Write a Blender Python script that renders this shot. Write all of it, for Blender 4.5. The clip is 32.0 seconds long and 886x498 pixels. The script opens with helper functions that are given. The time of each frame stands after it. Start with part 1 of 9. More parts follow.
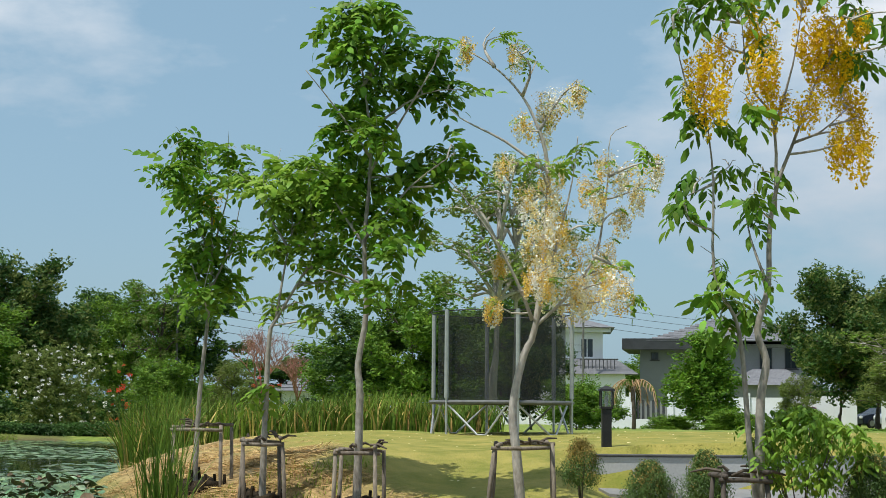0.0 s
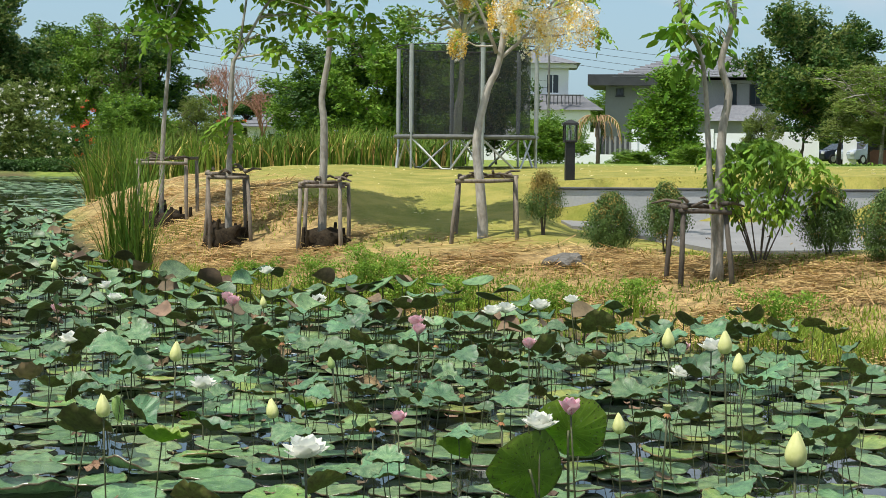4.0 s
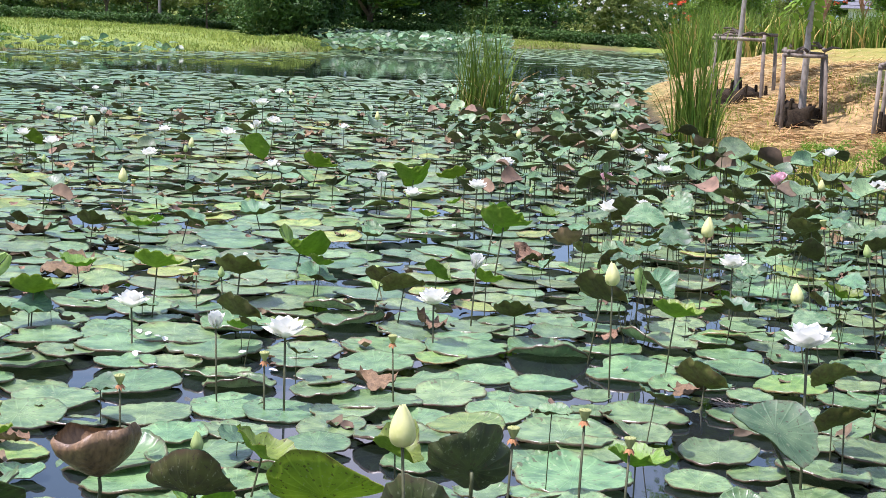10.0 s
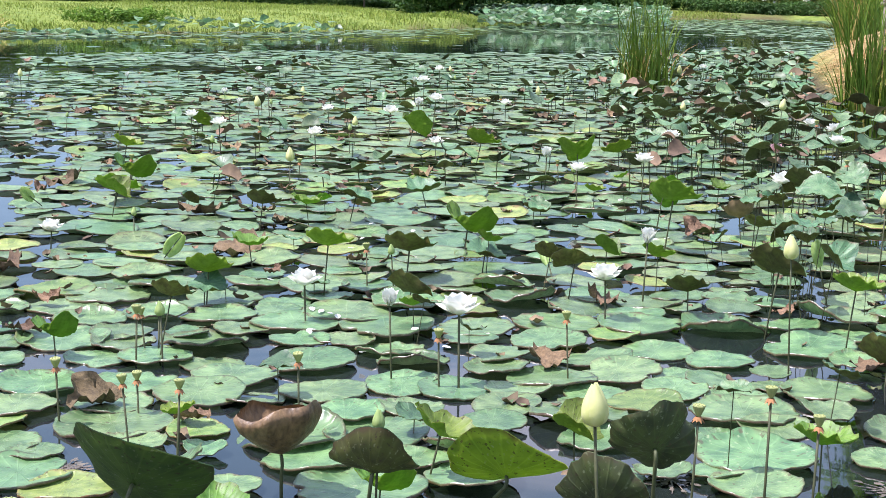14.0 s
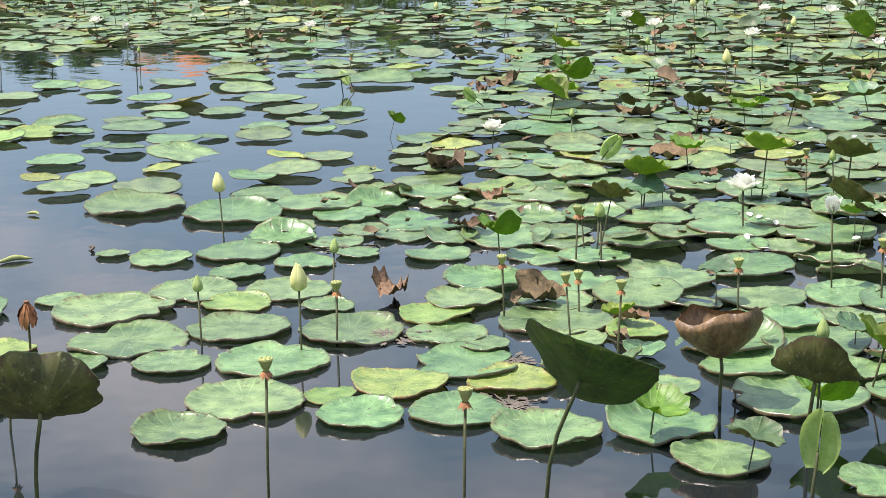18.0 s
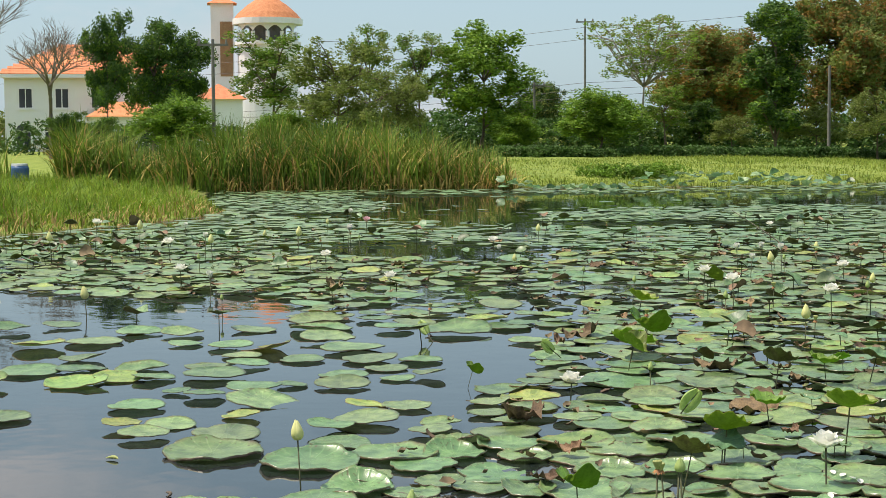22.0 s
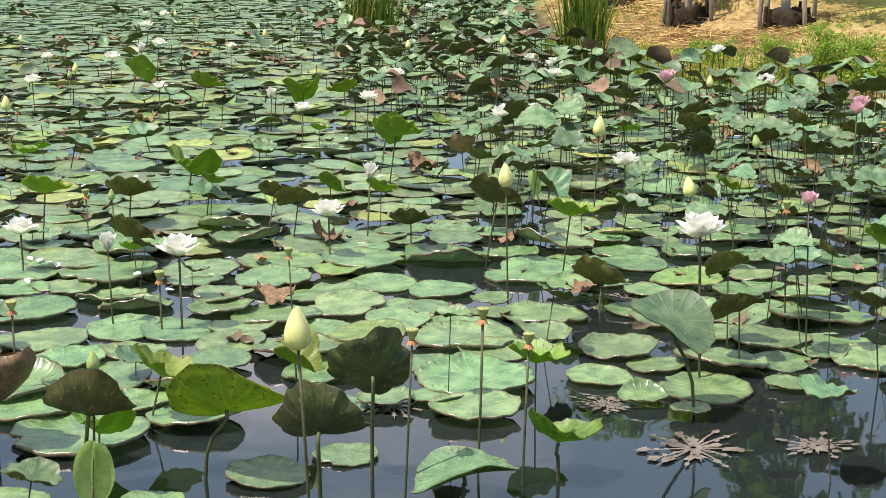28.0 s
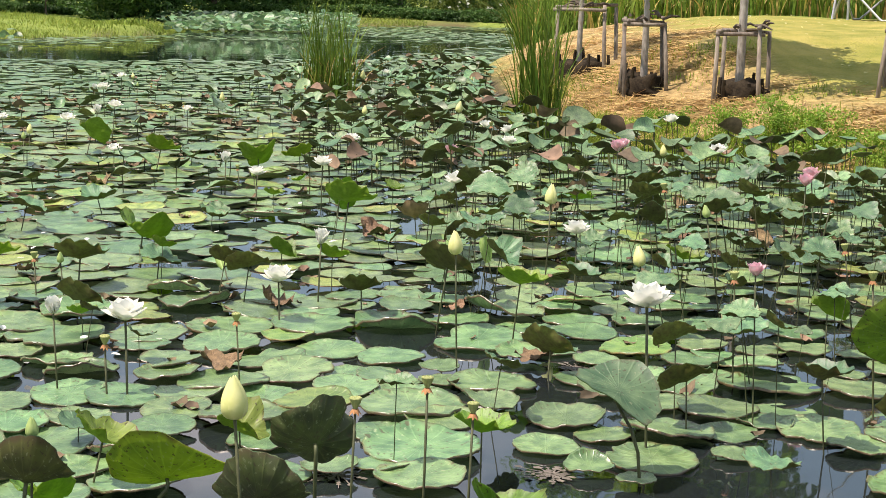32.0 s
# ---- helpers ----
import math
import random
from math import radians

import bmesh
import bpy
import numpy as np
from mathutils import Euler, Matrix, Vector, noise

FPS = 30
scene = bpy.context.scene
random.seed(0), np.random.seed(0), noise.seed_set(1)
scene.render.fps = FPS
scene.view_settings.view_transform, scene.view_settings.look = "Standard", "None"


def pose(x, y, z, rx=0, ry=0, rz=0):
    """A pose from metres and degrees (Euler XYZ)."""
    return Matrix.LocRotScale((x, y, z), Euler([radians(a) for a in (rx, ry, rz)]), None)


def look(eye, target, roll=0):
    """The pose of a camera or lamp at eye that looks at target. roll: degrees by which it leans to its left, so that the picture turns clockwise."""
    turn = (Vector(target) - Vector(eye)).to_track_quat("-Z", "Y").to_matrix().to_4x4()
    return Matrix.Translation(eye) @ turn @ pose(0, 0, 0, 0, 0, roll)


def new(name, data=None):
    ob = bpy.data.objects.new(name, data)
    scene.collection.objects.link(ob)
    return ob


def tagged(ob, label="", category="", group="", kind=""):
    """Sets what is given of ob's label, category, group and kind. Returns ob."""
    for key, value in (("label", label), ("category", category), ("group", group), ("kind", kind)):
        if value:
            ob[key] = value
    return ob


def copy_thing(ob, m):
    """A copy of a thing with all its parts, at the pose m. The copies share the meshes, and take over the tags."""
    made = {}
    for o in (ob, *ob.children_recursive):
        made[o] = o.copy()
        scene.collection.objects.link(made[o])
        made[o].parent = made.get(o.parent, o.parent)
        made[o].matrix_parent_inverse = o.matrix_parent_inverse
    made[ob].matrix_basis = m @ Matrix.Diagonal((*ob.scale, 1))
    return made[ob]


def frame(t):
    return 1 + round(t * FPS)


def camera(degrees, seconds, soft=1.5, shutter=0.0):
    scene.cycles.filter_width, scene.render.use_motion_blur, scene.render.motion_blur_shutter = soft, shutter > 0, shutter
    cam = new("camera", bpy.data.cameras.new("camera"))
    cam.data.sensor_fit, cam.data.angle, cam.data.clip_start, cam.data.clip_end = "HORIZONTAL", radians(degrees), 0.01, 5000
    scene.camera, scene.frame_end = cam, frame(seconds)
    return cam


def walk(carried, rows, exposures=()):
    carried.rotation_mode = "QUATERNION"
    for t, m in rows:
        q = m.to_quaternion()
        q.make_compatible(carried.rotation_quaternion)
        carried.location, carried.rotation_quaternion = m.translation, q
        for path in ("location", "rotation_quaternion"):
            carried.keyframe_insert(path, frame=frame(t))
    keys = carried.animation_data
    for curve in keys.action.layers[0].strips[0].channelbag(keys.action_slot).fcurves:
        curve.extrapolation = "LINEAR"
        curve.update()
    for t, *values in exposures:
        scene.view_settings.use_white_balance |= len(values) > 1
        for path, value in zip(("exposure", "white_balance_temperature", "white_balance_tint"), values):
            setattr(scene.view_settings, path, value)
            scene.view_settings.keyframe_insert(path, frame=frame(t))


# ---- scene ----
# seconds, stops, kelvin, tint
EXPOSURES = [(0.0, -0.13, 6350, 9), (3.0, -0.13, 6400, 9), (4.0, 0.12, 6500, 10), (7.0, 0.45, 6000, 26), (9.0, 0.57, 5950, 31), (13.0, 0.72, 5850, 28), (16.0, 0.59, 6500, 21), (20.0, 0.57, 6900, 18),
             (21.5, 0.27, 7150, 14), (23.0, 0.22, 7100, 14), (24.0, 0.52, 7030, 17), (26.0, 0.57, 6900, 18), (29.0, 0.51, 6850, 21), (32.0, 0.51, 7050, 21)]
cam = camera(31.23, 32.0, 0.3)
PATH = [
    (0, (-0.197, -0.091, 1.812), (-0.162, 1.898, 2.016), 0.5),
    (0.5, (-0.185, -0.081, 1.815), (-0.102, 1.904, 2.042), 0.5),
    (1, (-0.189, -0.094, 1.821), (-0.07, 1.887, 2.066), 0.6),
    (1.5, (-0.183, -0.105, 1.812), (-0.067, 1.877, 2.048), 0.6),
    (2, (-0.187, -0.129, 1.806), (-0.085, 1.858, 2.009), 0.4),
    (2.5, (-0.183, -0.103, 1.807), (-0.09, 1.888, 1.973), 0.4),
    (3, (-0.177, -0.114, 1.791), (-0.087, 1.883, 1.865), 0.5),
    (3.5, (-0.18, -0.118, 1.775), (-0.086, 1.879, 1.745), 0.5),
    (4, (-0.177, -0.112, 1.771), (-0.096, 1.882, 1.644), 0.5),
    (4.5, (-0.156, -0.129, 1.771), (-0.119, 1.856, 1.525), -0.1),
    (6.5, (0.015, 0.245, 1.721), (0.023, 2.21, 1.353), 2.0),
    (7, (0.063, 0.289, 1.71), (-0.029, 2.252, 1.34), 2.1),
    (7.5, (0.087, 0.304, 1.699), (-0.097, 2.263, 1.338), 1.9),
    (8, (0.091, 0.304, 1.701), (-0.166, 2.255, 1.344), 2.0),
    (8.5, (0.091, 0.283, 1.705), (-0.244, 2.224, 1.357), 2.0),
    (9, (0.093, 0.265, 1.709), (-0.338, 2.191, 1.383), 2.3),
    (9.5, (0.089, 0.259, 1.709), (-0.454, 2.159, 1.399), 2.4),
    (10, (0.092, 0.25, 1.703), (-0.543, 2.123, 1.41), 2.3),
    (10.5, (0.089, 0.261, 1.703), (-0.588, 2.121, 1.413), 2.4),
    (11, (0.09, 0.257, 1.704), (-0.635, 2.097, 1.403), 2.1),
    (11.5, (0.078, 0.261, 1.705), (-0.691, 2.08, 1.387), 1.7),
    (12, (0.075, 0.267, 1.702), (-0.729, 2.069, 1.377), 1.5),
    (12.5, (0.076, 0.27, 1.697), (-0.763, 2.056, 1.373), 1.4),
    (13, (0.055, 0.283, 1.697), (-0.785, 2.07, 1.381), 1.1),
    (13.5, (0.02, 0.29, 1.691), (-0.781, 2.095, 1.374), 0.8),
    (15.5, (0.002, 0.191, 1.716), (-0.969, 1.895, 1.321), 0.4),
    (16, (-0.01, 0.206, 1.711), (-1.026, 1.877, 1.295), 0.1),
    (16.5, (-0.003, 0.196, 1.707), (-1.058, 1.839, 1.276), -0.3),
    (17, (-0.007, 0.201, 1.705), (-1.103, 1.814, 1.261), -0.6),
    (17.5, (-0.005, 0.201, 1.712), (-1.176, 1.757, 1.259), -0.9),
    (18, (-0.01, 0.184, 1.722), (-1.262, 1.676, 1.27), -0.8),
    (18.5, (-0.014, 0.183, 1.726), (-1.328, 1.626, 1.291), -0.8),
    (19, (-0.018, 0.188, 1.731), (-1.39, 1.588, 1.331), -1.0),
    (19.5, (-0.032, 0.193, 1.726), (-1.444, 1.563, 1.362), -1.0),
    (20, (-0.031, 0.186, 1.73), (-1.459, 1.548, 1.406), -0.8),
    (20.5, (-0.028, 0.173, 1.731), (-1.461, 1.541, 1.46), -0.6),
    (21, (-0.026, 0.16, 1.735), (-1.448, 1.553, 1.536), -0.5),
    (21.5, (-0.015, 0.159, 1.739), (-1.406, 1.588, 1.586), -0.5),
    (22, (-0.009, 0.156, 1.733), (-1.361, 1.623, 1.592), -0.3),
    (22.5, (-0.017, 0.167, 1.729), (-1.325, 1.673, 1.584), -0.1),
    (23, (-0.005, 0.17, 1.714), (-1.253, 1.723, 1.537), 0.2),
    (23.5, (0.017, 0.158, 1.71), (-1.175, 1.749, 1.497), 0.3),
    (24, (0.026, 0.175, 1.696), (-1.093, 1.815, 1.456), 0.4),
    (24.5, (0.032, 0.211, 1.688), (-0.988, 1.91, 1.42), 0.5),
    (25, (0.046, 0.223, 1.676), (-0.881, 1.97, 1.382), 0.7),
    (25.5, (0.051, 0.248, 1.668), (-0.797, 2.03, 1.342), 1.0),
    (26, (0.054, 0.252, 1.667), (-0.732, 2.059, 1.324), 0.9),
    (26.5, (0.067, 0.246, 1.668), (-0.645, 2.08, 1.31), 0.8),
    (28.5, (0.118, 0.287, 1.656), (-0.368, 2.186, 1.258), -0.1),
    (29, (0.129, 0.284, 1.665), (-0.362, 2.184, 1.28), -0.1),
    (29.5, (0.131, 0.298, 1.664), (-0.378, 2.199, 1.31), -0.0),
    (30, (0.132, 0.294, 1.667), (-0.395, 2.195, 1.338), -0.0),
    (30.5, (0.129, 0.281, 1.664), (-0.402, 2.183, 1.35), 0.3),
    (31, (0.13, 0.293, 1.666), (-0.397, 2.198, 1.363), 0.6),
    (31.5, (0.135, 0.295, 1.666), (-0.374, 2.205, 1.357), 0.9),
    (32, (0.139, 0.3, 1.668), (-0.32, 2.221, 1.354), 0.9),
]
walk(cam, [(t, look(eye, target, roll)) for t, eye, target, roll in PATH], EXPOSURES)

# ---- world, sun ----
SUN_AZ, SUN_EL = radians(232), radians(66)   # azimuth clockwise from +y
sun_way = Vector((math.sin(SUN_AZ) * math.cos(SUN_EL), math.cos(SUN_AZ) * math.cos(SUN_EL), math.sin(SUN_EL)))
sun = new("sun", bpy.data.lights.new("sun", "SUN"))
sun.data.energy, sun.data.angle, sun.data.color = 5.0, radians(0.6), (1.0, 0.95, 0.86)
sun.matrix_world = look(sun_way * 50, (0, 0, 0))

world = bpy.data.worlds.new("sky")
scene.world = world
world.use_nodes = True
wn, wl = world.node_tree.nodes, world.node_tree.links
wn.clear()
sky = wn.new("ShaderNodeTexSky")
sky.sky_type, sky.sun_disc = "NISHITA", False
sky.sun_elevation, sky.sun_rotation = SUN_EL, SUN_AZ
sky.air_density, sky.dust_density, sky.ozone_density = 1.0, 1.6, 1.0
coord = wn.new("ShaderNodeTexCoord")
mapn = wn.new("ShaderNodeMapping")
mapn.inputs["Scale"].default_value = (-1.0, 1.0, 2.3)
mapn.inputs["Location"].default_value = (2.566, -3.467, 1.99)
cloud = wn.new("ShaderNodeTexNoise")
cloud.inputs["Scale"].default_value, cloud.inputs["Detail"].default_value, cloud.inputs["Roughness"].default_value = 1.7, 9, 0.56
ramp = wn.new("ShaderNodeValToRGB")
ramp.color_ramp.elements[0].position, ramp.color_ramp.elements[1].position = 0.475, 0.60
haze = wn.new("ShaderNodeMix")
haze.data_type = "RGBA"
haze.inputs[0].default_value = 0.58
haze.inputs[7].default_value = (3.7, 5.9, 7.5, 1)
mixc = wn.new("ShaderNodeMix")
mixc.data_type = "RGBA"
# clouds: duller in the haze low down, bright higher up
high = wn.new("ShaderNodeSeparateXYZ")
lift = wn.new("ShaderNodeMapRange")
lift.inputs["From Min"].default_value, lift.inputs["From Max"].default_value = 0.07, 0.27
tops = wn.new("ShaderNodeMix")
tops.data_type = "RGBA"
tops.inputs[6].default_value, tops.inputs[7].default_value = (5.6, 5.9, 6.5, 1), (9.0, 9.3, 9.7, 1)
back = wn.new("ShaderNodeBackground")
back.inputs["Strength"].default_value = 0.106
wout = wn.new("ShaderNodeOutputWorld")
wl.new(coord.outputs["Generated"], mapn.inputs["Vector"])
wl.new(mapn.outputs["Vector"], cloud.inputs["Vector"])
wl.new(cloud.outputs["Fac"], ramp.inputs["Fac"])
wl.new(sky.outputs["Color"], haze.inputs[6])
wl.new(haze.outputs[2], mixc.inputs[6])
wl.new(ramp.outputs["Color"], mixc.inputs[0])
wl.new(coord.outputs["Generated"], high.inputs[0])
wl.new(high.outputs["Z"], lift.inputs["Value"])
wl.new(lift.outputs["Result"], tops.inputs[0])
wl.new(tops.outputs[2], mixc.inputs[7])
wl.new(mixc.outputs[2], back.inputs["Color"])
wl.new(back.outputs["Background"], wout.inputs["Surface"])

# ---- helpers for building ----
rng = np.random.default_rng(7)
rnd = random.Random(11)


def polar(bearing, far, z=0.0):
    """A place by its bearing (degrees to the left of +y) and distance from the origin."""
    b = radians(bearing)
    return Vector((-far * math.sin(b), far * math.cos(b), z))


def link_mesh(name, verts, faces, material=None, parent=None, smooth=False, uvs=None):
    me = bpy.data.meshes.new(name)
    me.from_pydata([tuple(v) for v in verts], [], [tuple(f) for f in faces])
    if material:
        me.materials.append(material)
    if uvs is not None:
        layer = me.uv_layers.new(name="UVMap")
        vi = np.empty(len(me.loops), dtype=np.int32)
        me.loops.foreach_get("vertex_index", vi)
        layer.data.foreach_set("uv", np.asarray(uvs, dtype=np.float32)[vi].ravel())
    if smooth:
        me.polygons.foreach_set("use_smooth", [True] * len(me.polygons))
    ob = new(name, me)
    if parent:
        ob.parent = parent
    return ob


def part(name, bm, material, parent, label="", smooth=False):
    """A bmesh as one mesh under a thing or a part."""
    me = bpy.data.meshes.new(name)
    bm.to_mesh(me)
    bm.free()
    me.materials.append(material)
    if smooth:
        me.polygons.foreach_set("use_smooth", [True] * len(me.polygons))
    ob = new(name, me)
    if parent:
        ob.parent = parent
    return tagged(ob, label)


def thing(name, place, label, category, group="", rz=0.0):
    """An Empty at a thing's base."""
    ob = new(name)
    ob.empty_display_size = 0.1
    ob.matrix_basis = pose(*place, 0, 0, rz)
    return tagged(ob, label, category, group)


def scatter_mesh(name, tv, tf, mats, places, material, tuv=None, smooth=False):
    """Many copies of a small template joined into one mesh. mats: N x 3 x 3, places: N x 3."""
    tv, tf = np.asarray(tv, float), np.asarray(tf, int)
    n, nv, nf, k = len(places), len(tv), len(tf), tf.shape[1]
    verts = (np.einsum("nij,vj->nvi", mats, tv) + np.asarray(places)[:, None, :]).reshape(-1, 3)
    loops = (tf[None] + (np.arange(n) * nv)[:, None, None]).reshape(-1)
    me = bpy.data.meshes.new(name)
    me.vertices.add(n * nv)
    me.vertices.foreach_set("co", verts.astype(np.float32).ravel())
    me.loops.add(len(loops))
    me.loops.foreach_set("vertex_index", loops.astype(np.int32))
    me.polygons.add(n * nf)
    me.polygons.foreach_set("loop_start", np.arange(0, n * nf * k, k, dtype=np.int32))
    if smooth:
        me.polygons.foreach_set("use_smooth", np.ones(n * nf, dtype=bool))
    if tuv is not None:
        layer = me.uv_layers.new(name="UVMap")
        layer.data.foreach_set("uv", np.tile(np.asarray(tuv, np.float32)[tf.reshape(-1)], (n, 1)).ravel())
    me.update(calc_edges=True)
    me.validate()
    me.materials.append(material)
    return new(name, me)


def turns(az, tilt, spin):
    """N rotation matrices: spin about z, tilt about x, then turn by az about z."""
    ca, sa, ct, st, cs, ss = np.cos(az), np.sin(az), np.cos(tilt), np.sin(tilt), np.cos(spin), np.sin(spin)
    o, l = np.zeros_like(ca), np.ones_like(ca)
    a = np.array([[ca, -sa, o], [sa, ca, o], [o, o, l]]).transpose(2, 0, 1)
    t = np.array([[l, o, o], [o, ct, -st], [o, st, ct]]).transpose(2, 0, 1)
    s = np.array([[cs, -ss, o], [ss, cs, o], [o, o, l]]).transpose(2, 0, 1)
    return a @ t @ s


def tube(bm, pts, radii, sides=8, cap=True):
    """A tapering tube through points, added to a bmesh."""
    pts = [Vector(p) for p in pts]
    rings, q, last = [], None, None
    for i, p in enumerate(pts):
        d = (pts[min(i + 1, len(pts) - 1)] - pts[max(i - 1, 0)]).normalized()
        q = d.to_track_quat("Z", "Y") if q is None else last.rotation_difference(d) @ q
        last = d
        r = radii[i] if hasattr(radii, "__len__") else radii
        rings.append([bm.verts.new(p + q @ Vector((r * math.cos(2 * math.pi * k / sides), r * math.sin(2 * math.pi * k / sides), 0))) for k in range(sides)])
    for a, b in zip(rings, rings[1:]):
        for k in range(sides):
            bm.faces.new((a[k], a[(k + 1) % sides], b[(k + 1) % sides], b[k]))
    if cap:
        bm.faces.new(list(reversed(rings[0])))
        bm.faces.new(rings[-1])
    return bm


def box(bm, x0, y0, z0, x1, y1, z1, bevel=0.0):
    vs = bmesh.ops.create_cube(bm, size=1.0)["verts"]
    for v in vs:
        v.co = Vector(((x0 + x1) / 2 + v.co.x * (x1 - x0), (y0 + y1) / 2 + v.co.y * (y1 - y0), (z0 + z1) / 2 + v.co.z * (z1 - z0)))
    if bevel:
        edges = list({e for v in vs for e in v.link_edges})
        bmesh.ops.bevel(bm, geom=edges, offset=bevel, segments=1, affect="EDGES")
    return bm


# ---- materials ----
def surface(name, dark, light, rough=0.6, scale=6.0, fine=40.0, bump=0.2, metal=0.0, vary=0.0, island=False, through_light=0.0, spec=0.5, coords="Object", stretch=(1, 1, 1)):
    """A surface with colour varied by a coarse and a fine noise, relief, and variation from piece to piece."""
    m = bpy.data.materials.new(name)
    m.use_nodes = True
    n, l = m.node_tree.nodes, m.node_tree.links
    b, out = n["Principled BSDF"], n["Material Output"]
    tc, mp = n.new("ShaderNodeTexCoord"), n.new("ShaderNodeMapping")
    mp.inputs["Scale"].default_value = stretch
    l.new(tc.outputs[coords], mp.inputs["Vector"])
    n1, n2 = n.new("ShaderNodeTexNoise"), n.new("ShaderNodeTexNoise")
    n1.inputs["Scale"].default_value, n1.inputs["Detail"].default_value = scale, 5
    n2.inputs["Scale"].default_value, n2.inputs["Detail"].default_value = fine, 4
    for x in (n1, n2):
        l.new(mp.outputs["Vector"], x.inputs["Vector"])
    mixf = n.new("ShaderNodeMath")
    mixf.operation = "MULTIPLY_ADD"
    mixf.inputs[1].default_value, mixf.inputs[2].default_value = 0.45, 0.0
    l.new(n2.outputs["Fac"], mixf.inputs[0])
    add = n.new("ShaderNodeMath")
    add.operation = "MULTIPLY_ADD"
    add.inputs[1].default_value = 0.55
    l.new(n1.outputs["Fac"], add.inputs[0])
    l.new(mixf.outputs[0], add.inputs[2])
    ramp = n.new("ShaderNodeValToRGB")
    ramp.color_ramp.elements[0].position, ramp.color_ramp.elements[1].position = 0.33, 0.67
    ramp.color_ramp.elements[0].color, ramp.color_ramp.elements[1].color = (*dark, 1), (*light, 1)
    l.new(add.outputs[0], ramp.inputs["Fac"])
    colour = ramp.outputs["Color"]
    if vary:
        hsv = n.new("ShaderNodeHueSaturation")
        if island:
            src = n.new("ShaderNodeNewGeometry").outputs["Random Per Island"]
        else:
            src = n.new("ShaderNodeObjectInfo").outputs["Random"]
        mr = n.new("ShaderNodeMapRange")
        mr.inputs["To Min"].default_value, mr.inputs["To Max"].default_value = 1 - vary, 1 + vary
        l.new(src, mr.inputs["Value"])
        l.new(mr.outputs["Result"], hsv.inputs["Value"])
        mh = n.new("ShaderNodeMapRange")
        mh.inputs["To Min"].default_value, mh.inputs["To Max"].default_value = 0.5 - vary * 0.05, 0.5 + vary * 0.05
        wn_ = n.new("ShaderNodeTexWhiteNoise")
        wn_.noise_dimensions = "1D"
        l.new(src, wn_.inputs["W"])
        l.new(wn_.outputs["Value"], mh.inputs["Value"])
        l.new(mh.outputs["Result"], hsv.inputs["Hue"])
        l.new(colour, hsv.inputs["Color"])
        colour = hsv.outputs["Color"]
    l.new(colour, b.inputs["Base Color"])
    b.inputs["Roughness"].default_value, b.inputs["Metallic"].default_value = rough, metal
    b.inputs["Specular IOR Level"].default_value = spec
    if bump:
        bp = n.new("ShaderNodeBump")
        bp.inputs["Strength"].default_value, bp.inputs["Distance"].default_value = bump, 0.02
        l.new(add.outputs[0], bp.inputs["Height"])
        l.new(bp.outputs["Normal"], b.inputs["Normal"])
    if through_light:
        tr, mx = n.new("ShaderNodeBsdfTranslucent"), n.new("ShaderNodeMixShader")
        l.new(colour, tr.inputs["Color"])
        mx.inputs[0].default_value = through_light
        l.new(b.outputs["BSDF"], mx.inputs[1])
        l.new(tr.outputs["BSDF"], mx.inputs[2])
        l.new(mx.outputs["Shader"], out.inputs["Surface"])
    return m


